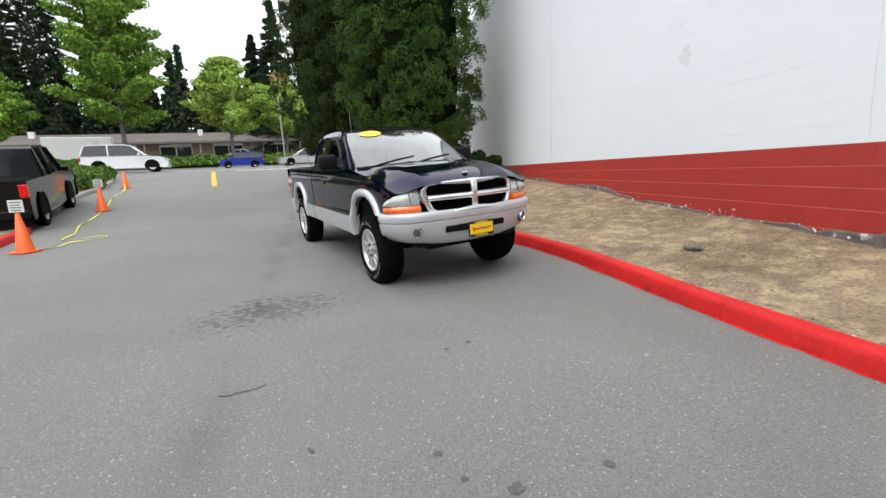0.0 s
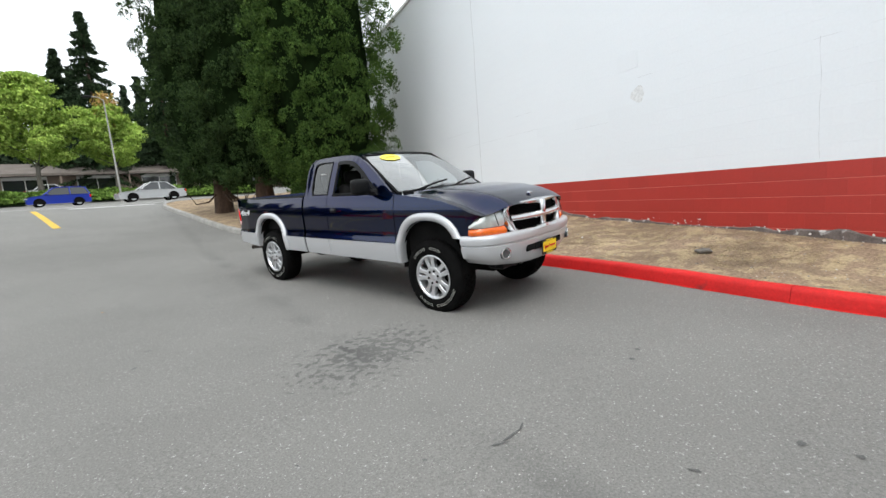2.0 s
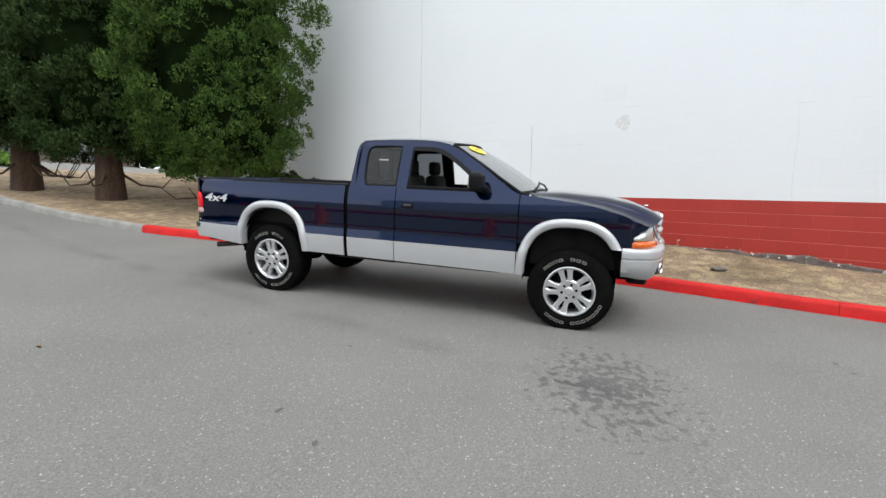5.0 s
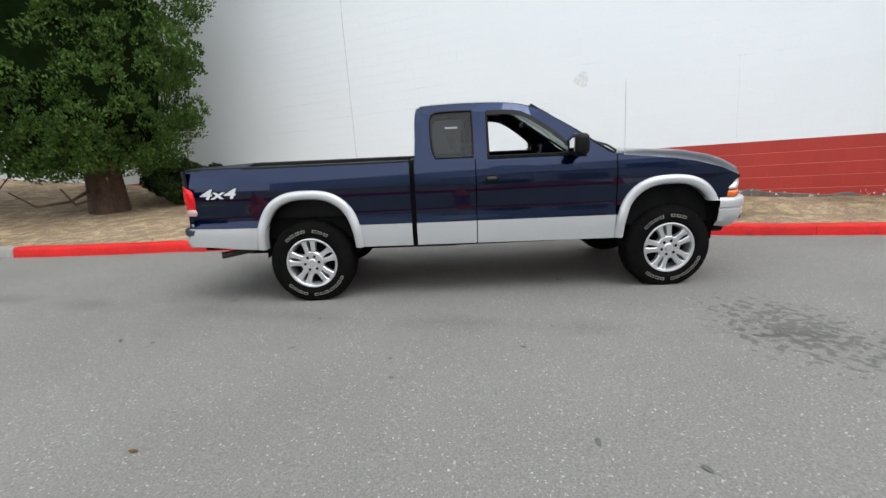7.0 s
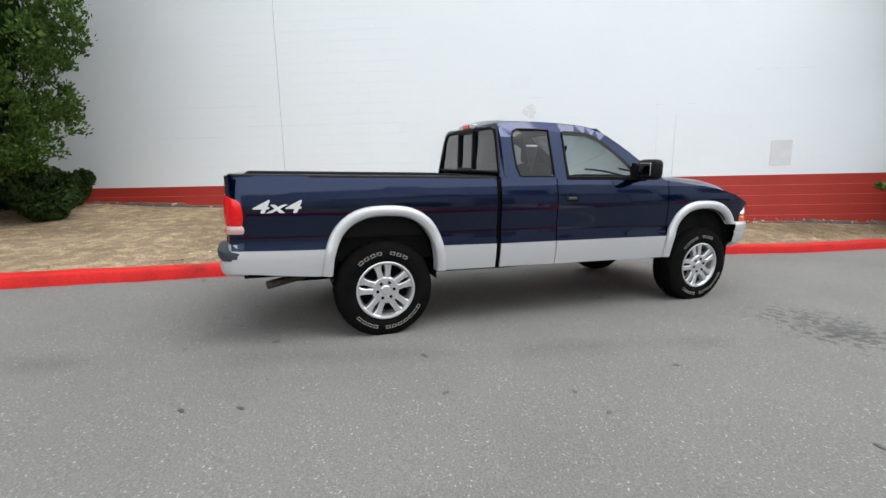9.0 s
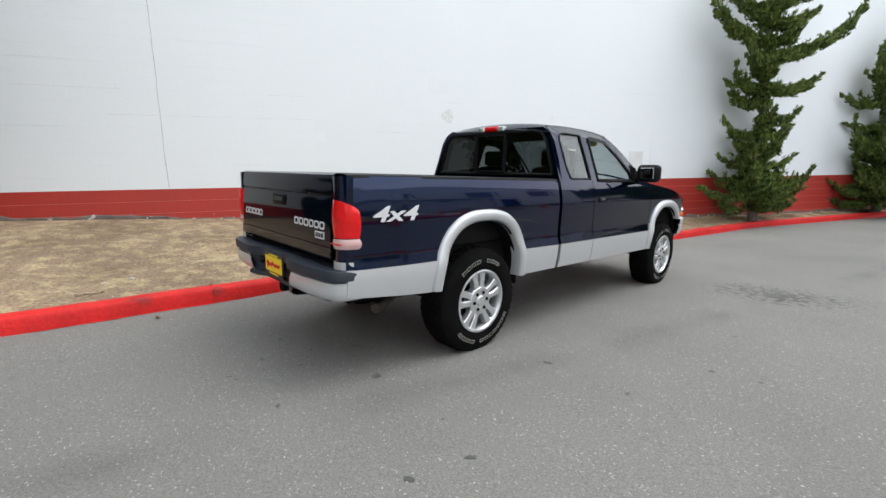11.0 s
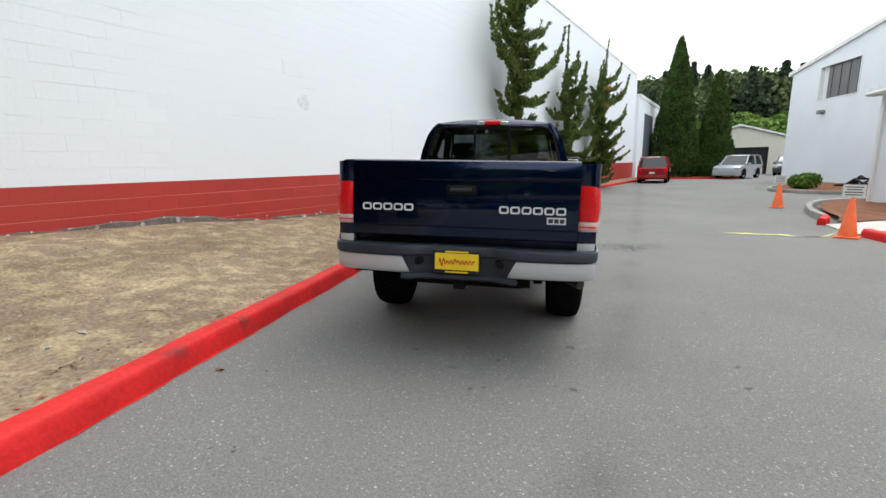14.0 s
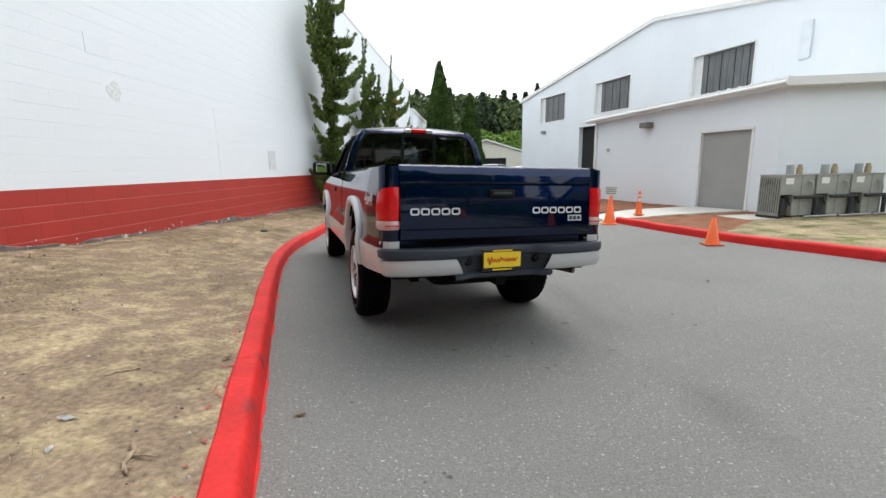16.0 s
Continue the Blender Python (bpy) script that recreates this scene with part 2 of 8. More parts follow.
def spline(pts, step):
    """Points at even steps along a Catmull-Rom curve through pts."""
    p = [np.array(q, float) for q in pts]
    p = [2 * p[0] - p[1]] + p + [2 * p[-1] - p[-2]]
    out = []
    for i in range(1, len(p) - 2):
        n = max(2, int(np.linalg.norm(p[i + 1] - p[i]) / 0.05))
        for k in range(n):
            t = k / n
            out.append(0.5 * (2 * p[i] + (p[i + 1] - p[i - 1]) * t + (2 * p[i - 1] - 5 * p[i] + 4 * p[i + 1] - p[i + 2]) * t ** 2 + (3 * p[i] - p[i - 1] - 3 * p[i + 1] + p[i + 2]) * t ** 3))
    out.append(p[-2])
    d = np.concatenate([[0], np.cumsum([np.linalg.norm(b - a) for a, b in zip(out, out[1:])])])
    s = np.linspace(0, d[-1], max(2, int(round(d[-1] / step)) + 1))
    o = np.array(out)
    return np.stack([np.interp(s, d, o[:, k]) for k in range(o.shape[1])], 1)


# ---------------------------------------------------------------- ground
SLOPE_S = [-400, -20, 0, 3.5, 6.8, 8.7, 12, 15, 18, 21, 26, 32.5, 40, 47, 53, 75, 120, 600]
SLOPE_Z = [-1.0, -0.1, -0.03, 0, 0.085, 0.14, 0.28, 0.55, 0.83, 1.14, 1.6, 2.1, 2.35, 2.5, 3.3, 4.6, 5.5, 7.0]


def ground_z(x, y):
    """The slope: level in front, climbing along the drive behind the truck to the street."""
    s = -0.38 * x + 0.925 * y
    p = 0.925 * x + 0.38 * y
    lift = 0.075 * min(1.1, max(0.0, p - 4.65)) if -3 < y < 15 else 0.0
    lift *= min(1.0, (y + 3) / 3, (15 - y) / 2) if lift else 0.0
    hill = 0.19 * min(95.0, max(0.0, -y - 62.0))
    return float(sum(np.interp(s + d, SLOPE_S, SLOPE_Z) for d in (-1.0, -0.5, 0.0, 0.5, 1.0)) / 5) + lift + hill


def axis_steps(lo, hi):
    near = list(np.arange(-34, 40.01, 0.5))
    left = [-34 - 1.5 * 1.22 ** k for k in range(1, 60)]
    right = [40 + 1.5 * 1.22 ** k for k in range(1, 60)]
    return sorted([v for v in left if v > lo] + [lo, hi] + near + [v for v in right if v < hi])


xs, ys = axis_steps(-700, 700), axis_steps(-700, 700)
bm = bmesh.new()
grid(bm, [[(x, y, ground_z(x, y)) for x in xs] for y in ys])
GX, GY = np.array(xs), np.array(ys)
GZ = np.array([v.co.z for v in bm.verts]).reshape(len(ys), len(xs))
solid("ground", bm, ASPHALT, "worn grey asphalt drive and yard with pale grit", "ground", "structure", smooth=True)



def sheet_z(x, y):
    """Height of the ground sheet itself between its corners."""
    i, j = min(len(ys) - 2, max(0, int(np.searchsorted(GY, y)) - 1)), min(len(xs) - 2, max(0, int(np.searchsorted(GX, x)) - 1))
    u, v = (x - GX[j]) / (GX[j + 1] - GX[j]), (y - GY[i]) / (GY[i + 1] - GY[i])
    return float((GZ[i, j] * (1 - u) + GZ[i, j + 1] * u) * (1 - v) + (GZ[i + 1, j] * (1 - u) + GZ[i + 1, j + 1] * u) * v)


# kerb line between the drive and the verge, road side, from far in front of the truck to the street corner
KERB = [(4.9, -30), (5.2, -22), (5.45, -15), (5.5, -9), (5.4, -5), (5.25, -2.6), (4.85, -0.6), (4.5, 1.0), (4.35, 1.9), (4.2, 3.0), (4.03, 4.3), (3.75, 5.55), (3.3, 6.8),
        (2.52, 8.68), (1.9, 10.15), (1.6, 10.85), (1.17, 11.8), (0.5, 13.25), (0.06, 14.8), (-0.56, 16.6), (-1.55, 20.2), (-2.65, 24.2), (-3.3, 27.5), (-3.0, 30.2), (-0.5, 32.3), (4.5, 33.2), (14, 33.6)]
kerb_pts = spline(KERB, 0.25)
KERB_H, KERB_W = 0.145, 0.16


def kerb_run(name, pts, material, label, side=1, piece=2.4):
    """A kerb of cast pieces with joints; the road lies on the right of the line if side is 1."""
    top = thing(name, label, "kerb", kind="structure")
    per = max(2, int(round(piece / 0.25)))
    for i in range(0, len(pts) - 1, per):
        run = pts[i:i + per + 1]
        if len(run) < 2:
            continue
        bm = bmesh.new()
        rows = []
        for k, p in enumerate(run):
            a, b = run[max(k - 1, 0)], run[min(k + 1, len(run) - 1)]
            d = Vector((b[0] - a[0], b[1] - a[1], 0)).normalized()
            q = Vector((p[0], p[1], 0)) + d * (0.002 if k == 0 else (-0.002 if k == len(run) - 1 else 0))
            o = Vector((d.y, -d.x, 0)) * side
            z = ground_z(p[0], p[1])
            wob = 0.009 * noise.noise(Vector((p[0] * 2, p[1] * 2, 0))) + 0.006 * noise.noise(Vector((p[0] * 7, p[1] * 7, 3)))
            prof = [(-0.006, -0.08), (-0.004, 0.0), (0.012, KERB_H - 0.045), (0.020, KERB_H - 0.020), (0.034, KERB_H - 0.005), (0.056, KERB_H + 0.001), (KERB_W - 0.02, KERB_H + 0.004), (KERB_W, KERB_H - 0.012), (KERB_W, -0.08)]
            rows.append([q + o * (c + wob) + Vector((0, 0, z + e + (wob if e > 0.05 else 0))) for c, e in prof])
        vs = grid(bm, rows)
        bm.faces.new(vs[0])
        bm.faces.new(vs[-1][::-1])
        part("kerb_piece", bm, material, top, smooth=35)
    return top


red_end = int(np.argmin(np.hypot(kerb_pts[:, 0] - 0.5, kerb_pts[:, 1] - 13.2)))
kerb_run("kerb_red", kerb_pts[:red_end + 1], RED_PAINT, "glossy red painted concrete kerb along the dry verge")
kerb_run("kerb_grey", kerb_pts[red_end:], GREY_KERB, "bare grey concrete kerb round the trees")

# dry verge between kerb and wall
WALL_X = 6.137
WALL_Y = [-60, -25, -13, -4, 0, 2.4, 3.3, 4.5, 6.3, 7.7, 9.6, 11.8, 14, 18, 24, 32, 60]
WALL_Z = [0.05, 0.10, 0.14, 0.17, 0.27, 0.31, 0.37, 0.43, 0.50, 0.62, 0.71, 0.79, 0.86, 1.15, 1.6, 2.2, 3.0]


def soil_z(x, y, kx, kz):
    """Height of the verge between the kerb at kx, kz and the wall foot."""
    t = min(1.0, max(0.0, (x - kx) / max(0.3, WALL_X - kx)))
    w = float(np.interp(y, WALL_Y, WALL_Z))
    e = t * t * (3 - 2 * t) * 0.6 + t * 0.4
    n = noise.noise(Vector((x * 0.9, y * 0.9, 3))) * 0.05 + noise.noise(Vector((x * 3.1, y * 3.1, 7))) * 0.022 + noise.noise(Vector((x * 9, y * 9, 1))) * 0.010
    return kz + (w - kz) * e + n * min(1.0, 4 * t + 0.1) * min(1, 6 * (1 - t) + 0.35)


def verge_row(p, q, n):
    kx, ky = p
    kz = ground_z(kx, ky) + KERB_H - 0.016
    return [(kx + (q[0] - kx) * (k / n), ky + (q[1] - ky) * (k / n), soil_z(kx + (q[0] - kx) * (k / n), ky + (q[1] - ky) * (k / n), kx, kz)) for k in range(n + 1)]


verge_rows = []
vk = spline(KERB[:24], 0.12)
for i, p in enumerate(vk):
    d = vk[min(i + 1, len(vk) - 1)] - vk[max(i - 1, 0)]
    d = d / np.linalg.norm(d)
    e = p + np.array((d[1], -d[0])) * (KERB_W - 0.035)
    # rows run square to the wall
    verge_rows.append(verge_row((e[0], e[1]), (WALL_X + 0.05, e[1]), 34))
bm = bmesh.new()
grid(bm, verge_rows)
solid("verge", bm, SOIL, "bare dry earth and straw-coloured grass verge below the wall", "verge", "structure", smooth=True)

# ---------------------------------------------------------------- the white block building
WALL_END, WALL_FAR, ROOF = 26.0, -26.5, 7.85
RED_TOP = 1.262
COURSE, LONG = 0.203, 0.406
MORTAR_W = mat("white_joint", (0.81, 0.845, 0.885), 0.8, var=0.03, scale=2)
MORTAR_R = mat("red_joint", (0.60, 0.16, 0.12), 0.7, var=0.15, scale=3)
wall = thing("wall_white", "white painted concrete block wall with a red painted base band", "wall", kind="structure")
part("wall_core", boxes((WALL_X + 0.004, WALL_X + 0.2, WALL_FAR, WALL_END, RED_TOP, ROOF - 0.10)), MORTAR_W, wall)
part("red_core", boxes((WALL_X + 0.004, WALL_X + 0.2, WALL_FAR, WALL_END, -0.6, RED_TOP)), MORTAR_R, wall, "red painted base band of the block wall")
part("coping", boxes((WALL_X - 0.03, WALL_X + 0.3, WALL_FAR, WALL_END, ROOF - 0.10, ROOF)), TRIM_WHITE, wall, "pale metal roof coping")
bm = bmesh.new()
box(bm, WALL_X + 0.2, 45, WALL_FAR, WALL_FAR + 0.2, -0.6, ROOF - 0.1)
box(bm, WALL_X + 0.2, 45, WALL_END - 0.2, WALL_END, -0.6, ROOF - 0.1)
box(bm, WALL_X + 0.2, 45, WALL_FAR + 0.2, WALL_END - 0.2, ROOF - 0.5, ROOF - 0.3)
part("rear_block", bm, WHITE_WALL, wall)

# ---------------------------------------------------------------- the lower white building beyond it
far_shop = thing("low_white_building", "lower white block building beyond the long wall", "building")
part("wall", boxes((WALL_X - 0.25, 30, -47, WALL_FAR - 0.02, -0.6, 6.2)), WHITE_WALL, far_shop)
part("parapet", boxes((WALL_X - 0.32, 30, -47.1, WALL_FAR - 0.02, 6.2, 6.45)), TRIM_WHITE, far_shop)
# added slab in place of a dark streak near the wall end, no real door
part("dark_door", boxes((WALL_X - 0.28, WALL_X - 0.2, -33, -29, -0.1, 5.2)), mat("dull_grey_slab", (0.09, 0.10, 0.12), 0.6), far_shop, "tall dark grey slab added for a dark streak")

# ---------------------------------------------------------------- the grey metal hall across the drive (x: out of the wall, y: along it)
U, N = Vector((-0.407, 0.914, 0)), Vector((0.914, 0.407, 0))
GB = Matrix(((N.x, U.x, 0, -3.3), (N.y, U.y, 0, -25.5), (0, 0, 1, -0.1), (0, 0, 0, 1)))
hall = thing("metal_hall", "pale blue-grey metal-clad workshop hall with a low gable", "building", GB)
PVC = mat("hanging_strip_curtain", (0.11, 0.115, 0.12), 0.35, var=0.35, scale=3, stretch=(1, 6, 0.4))
ROLLER = mat("grey_roller_door", (0.33, 0.33, 0.32), 0.5, var=0.05, scale=2)
HALL_OUT = [(0, 0), (36, 0), (36, 5.3), (13.4, 9.0), (0, 6.75)]
holes = [[(a, 4.72), (b, 4.72), (b, 6.5), (a, 6.5)] for a, b in ((2.75, 5.75), (8.95, 11.85), (15.95, 18.85))]
doorway = [(7.45, 0.02), (9.35, 0.02), (9.35, 4.0), (7.45, 4.0)]
bm = bmesh.new()
edges = []
for loop in (HALL_OUT, *holes, doorway):
    vs = [bm.verts.new((0.0, u, z)) for u, z in loop]
    edges += [bm.edges.new((vs[i], vs[(i + 1) % len(vs)])) for i in range(len(vs))]
bmesh.ops.triangle_fill(bm, use_beauty=True, edges=edges)
r = bmesh.ops.extrude_face_region(bm, geom=list(bm.faces))
for v in [g for g in r["geom"] if isinstance(g, bmesh.types.BMVert)]:
    v.co.x -= 0.3
part("wall", bm, GREY_METAL_WALL, hall)
bm = bmesh.new()
for k in range(118):
    u = 0.15 + k * 0.305
    top = float(np.interp(u, [0, 13.4, 36], [6.75, 9.0, 5.3])) - 0.05
    cuts = [(z0, z1) for a, b, z0, z1 in ((2.75, 5.75, 4.72, 6.5), (8.95, 11.85, 4.72, 6.5), (15.95, 18.85, 4.72, 6.5), (7.45, 9.35, 0.0, 4.0)) if a - 0.05 < u < b + 0.05]
    segs = [(0.02, top)]
    for z0, z1 in cuts:
        segs = [p for a, b in segs for p in ((a, min(b, z0)), (max(a, z1), b)) if p[1] - p[0] > 0.05]
    for a, b in segs:
        box(bm, 0.0, 0.003, u - 0.012, u + 0.012, a, b)
part("cladding_ribs", bm, GREY_METAL_WALL, hall)
part("end_wall", boxes((-30, -0.3, 0.0, 0.25, 0, 6.7), (-30, -0.3, 35.7, 36, 0, 5.2), (-30.2, -30, 0, 36, 0, 5.2)), GREY_METAL_WALL, hall)
bm = bmesh.new()
prism(bm, [(-0.25, 6.78), (13.4, 9.06), (36.2, 5.36), (36.2, 5.16), (13.4, 8.84), (-0.25, 6.56)], 0, -30, 0.14)
part("roof", bm, TRIM_WHITE, hall, "pale metal roof edge")
for a, b in ((2.75, 5.75), (8.95, 11.85), (15.95, 18.85)):
    # near-black plate behind the strips stands for the unlit hall inside
    win = part("strip_opening", boxes((-0.34, -0.30, a, b, 4.7, 6.55)), DARK, hall, "dark high opening hung with strips")
    for k in range(9):
        w = (b - a) / 9
        part("strip", boxes((-0.20 + 0.02 * (k % 2), -0.185 + 0.02 * (k % 2), a + k * w + 0.015, a + (k + 1) * w - 0.015, 4.75, 6.48)), PVC, win)
    part("deep_jamb", boxes((-0.182, -0.160, a, a + 0.36, 4.72, 6.5)), TRIM_WHITE, win, "pale deep jamb")
    part("opening_trim", boxes((-0.02, 0.03, a - 0.14, a, 4.66, 6.56), (-0.02, 0.03, b, b + 0.06, 4.66, 6.56), (-0.02, 0.03, a, b, 6.5, 6.56), (-0.02, 0.03, a, b, 4.66, 4.72)), TRIM_WHITE, win)
# solid near-black block in place of the unlit space behind the doorway
part("dark_doorway", boxes((-2.0, -0.32, 7.35, 9.45, 0.0, 4.1)), DARK, hall, "open dark doorway")
for u in (3.3,):
    part("wall_lamp", boxes((0.0, 0.24, u - 0.2, u + 0.2, 3.9, 4.1), bev=0.03), mat("lamp_housing", (0.2, 0.2, 0.2), 0.5), hall, "grey wall lamp")
VENT = mat("vent_metal", (0.70, 0.74, 0.79), 0.45, var=0.05)
part("wall_flue", boxes((0.0, 0.10, 20.6, 21.0, 5.35, 6.7), bev=0.02), VENT, hall, "narrow metal flue")
part("wall_vent", boxes((0.0, 0.12, 23.2, 25.2, 5.6, 8.2), bev=0.02), VENT, hall, "metal vent panel")

annex = thing("workshop_annex", "low metal-clad annex with a grey roller door", "building", GB)
A0, A1, AF = 17.7, 24.75, 6.96
ANNEX_OUT = [(A0, 0), (A1, 0), (A1, 3.45), (A0, 3.25)]
ROLL = [(22.48, 0.02), (24.0, 0.02), (24.0, 2.42), (22.48, 2.42)]
bm = bmesh.new()
edges = []
for loop in (ANNEX_OUT, ROLL):
    vs = [bm.verts.new((AF, u, z)) for u, z in loop]
    edges += [bm.edges.new((vs[i], vs[(i + 1) % len(vs)])) for i in range(len(vs))]
bmesh.ops.triangle_fill(bm, use_beauty=True, edges=edges)
r = bmesh.ops.extrude_face_region(bm, geom=list(bm.faces))
for v in [g for g in r["geom"] if isinstance(g, bmesh.types.BMVert)]:
    v.co.x -= 0.2
part("wall", bm, GREY_METAL_WALL, annex)
bm = bmesh.new()
for k in range(24):
    u = A0 + 0.12 + k * 0.298
    if 22.35 < u < 24.1:
        box(bm, AF, AF + 0.0025, u - 0.010, u + 0.010, 2.56, 3.25)
    else:
        box(bm, AF, AF + 0.0025, u - 0.010, u + 0.010, 0.02, 3.25)
part("cladding_ribs", bm, GREY_METAL_WALL, annex)
part("side_wall", boxes((0.0, AF - 0.2, A0, A0 + 0.2, 0, 3.2), ), GREY_METAL_WALL, annex)
# the far side of the annex runs back askew
bm = bmesh.new()
prism(bm, [(AF, A1), (0.0, A1 + 3.1), (0.0, A1 + 2.8), (AF - 0.2, A1 - 0.2)], 2, 0.0, 3.4)
part("side_wall", bm, GREY_METAL_WALL, annex)
bm = bmesh.new()
vs = [bm.verts.new(p) for p in ((AF + 0.3, A0 - 0.25, 3.15), (AF + 0.3, A1 + 0.2, 3.36), (-0.1, A1 + 3.45, 3.5), (-0.1, A0 - 0.25, 3.9))]
f = bm.faces.new(vs)
r = bmesh.ops.extrude_face_region(bm, geom=[f])
for v in [g for g in r["geom"] if isinstance(g, bmesh.types.BMVert)]:
    v.co.z += 0.20
part("roof", bm, TRIM_WHITE, annex, "white sloping sheet roof with a deep fascia")
for k in range(25):
    u = A0 - 0.2 + k * 0.31
    z = float(np.interp(u, [A0, A1], [3.355, 3.565]))
    part("roof_rib", boxes((AF + 0.05, AF + 0.304, u - 0.014, u + 0.014, z - 0.02, z + 0.020)), TRIM_WHITE, annex)
part("gutter", tube(bmesh.new(), [(AF + 0.335, A0 - 0.25, 3.235), (AF + 0.335, A1 + 0.2, 3.445)], 0.05, 10), TRIM_WHITE, annex, "white rain gutter", smooth=50)
door = part("roller_door", boxes((AF - 0.12, AF - 0.08, 22.48, 24.0, 0.02, 2.42)), ROLLER, annex, "closed grey roller door")
bm = bmesh.new()
for k in range(24):
    box(bm, AF - 0.08, AF - 0.077, 22.5, 23.98, 0.05 + k * 0.1, 0.143 + k * 0.1)
part("door_slat", bm, ROLLER, door)
part("door_frame", boxes((AF - 0.05, AF + 0.03, 22.42, 22.48, 0, 2.49), (AF - 0.05, AF + 0.03, 24.0, 24.06, 0, 2.49), (AF - 0.05, AF + 0.03, 22.48, 24.0, 2.42, 2.49)), TRIM_WHITE, annex, "pale door frame")
part("flood_lamp", boxes((AF, AF + 0.28, 20.2, 20.6, 2.75, 2.93), bev=0.03), mat("flood_lamp_case", (0.16, 0.15, 0.14), 0.5), annex, "bronze wall flood lamp")
part("wall_sensor", boxes((AF, AF + 0.12, 18.35, 18.5, 2.05, 2.17), bev=0.02), TRIM_WHITE, annex)
part("downpipe", boxes((AF + 0.0, AF + 0.08, A0 - 0.02, A0 + 0.08, 0, 3.2)), TRIM_WHITE, annex)

# ---------------------------------------------------------------- the pickup truck (x forward from the rear axle, y to its left, z up)
def glass(name, tint, gloss_ior=1.5, bend=3.0):
    """Thin pane: tinted see-through with mirror gloss."""
    m = bpy.data.materials.new(name)
    m.use_nodes = True
    n, l = m.node_tree.nodes, m.node_tree.links
    n.clear()
    t, g, f, x, o, pw, ma = [n.new("ShaderNode" + k) for k in ("BsdfTransparent", "BsdfGlossy", "LayerWeight", "MixShader", "OutputMaterial", "Math", "Math")]
    t.inputs[0].default_value = (*tint, 1)
    g.inputs["Roughness"].default_value = 0.01
    pw.operation, ma.operation = "POWER", "MULTIPLY_ADD"
    pw.inputs[1].default_value = bend
    ma.inputs[1].default_value, ma.inputs[2].default_value = 0.9, ((gloss_ior - 1) / (gloss_ior + 1)) ** 2
    l.new(f.outputs["Facing"], pw.inputs[0])
    l.new(pw.outputs[0], ma.inputs[0])
    l.new(ma.outputs[0], x.inputs[0])
    l.new(t.outputs[0], x.inputs[1])
    l.new(g.outputs[0], x.inputs[2])
    l.new(x.outputs[0], o.inputs[0])
    return m


BLUE = mat("navy_car_paint", (0.0012, 0.0098, 0.045), 0.20, metal=0.9, coat=1.0, spec=0.10, var=0.03)
BLUE.node_tree.nodes["Principled BSDF"].inputs["Coat IOR"].default_value = 1.43
BLUE.node_tree.nodes["Principled BSDF"].inputs["Specular Tint"].default_value = (0.10, 0.16, 0.34, 1)
SILVER = mat("silver_car_paint", (0.55, 0.56, 0.58), 0.36, metal=0.35, coat=0.5, fine=0.05, fine_scale=300)
CHROME = mat("chrome", (0.80, 0.81, 0.82), 0.24, metal=1.0)
ALLOY = mat("cast_alloy", (0.64, 0.65, 0.67), 0.28, metal=0.75, var=0.05, scale=8)
RUBBER = mat("tyre_rubber", (0.0055, 0.0055, 0.0055), 0.9, spec=0.05, var=0.3, scale=10, bump=0.002, bump_scale=60)
BLACK_TRIM = mat("black_trim_plastic", (0.0065, 0.0068, 0.0075), 0.5, spec=0.15, var=0.15, scale=12)
DARK_PAD = mat("dark_bumper_pad", (0.019, 0.025, 0.038), 0.5, var=0.12, scale=10)
UNDER = mat("underbody_black", (0.008, 0.008, 0.008), 0.9, spec=0.05, var=0.3, scale=6)
INTERIOR = mat("dark_interior", (0.022, 0.021, 0.021), 0.85, spec=0.15, var=0.2, scale=8)
HEAD_TRIM = mat("pale_headliner", (0.30, 0.28, 0.25), 0.9)
RED_LENS = mat("red_lens", (0.66, 0.008, 0.010), 0.2, coat=0.8, spec=0.2, var=0.1, scale=30)
CLEAR_LENS = mat("clear_lens", (0.58, 0.61, 0.59), 0.12, metal=0.45, coat=1.0, var=0.12, scale=25)
FOG_BOWL = mat("fog_lamp_bowl", (0.10, 0.105, 0.11), 0.12, metal=0.5, coat=1.0)
PINK_LENS = mat("reversing_lens", (0.58, 0.36, 0.35), 0.2, coat=1.0)
AMBER = mat("amber_lens", (0.75, 0.13, 0.01), 0.15, coat=1.0, var=0.15, scale=30)
DECAL = mat("silver_decal", (0.62, 0.63, 0.65), 0.4)
WHITE_LETTER = mat("white_sidewall_print", (0.34, 0.335, 0.31), 0.6)
YELLOW = mat("yellow_plate", (0.85, 0.60, 0.02), 0.45, var=0.05)
PALE_YELLOW = mat("yellow_sticker", (0.85, 0.72, 0.08), 0.5, var=0.05)
PLATE_BLACK = mat("black_plate_frame", (0.01, 0.01, 0.01), 0.4)
PLATE_RED = mat("red_plate_print", (0.55, 0.02, 0.02), 0.5)
SMOKED = glass("smoked_glass", (0.16, 0.17, 0.18))
REAR_SMOKED = glass("smoked_rear_glass", (0.11, 0.12, 0.125), 1.75)
SCREEN = glass("windscreen_glass", (0.66, 0.76, 0.76), 2.3, 1.7)
MIRROR = mat("mirror_glass", (0.85, 0.86, 0.87), 0.03, metal=1.0)

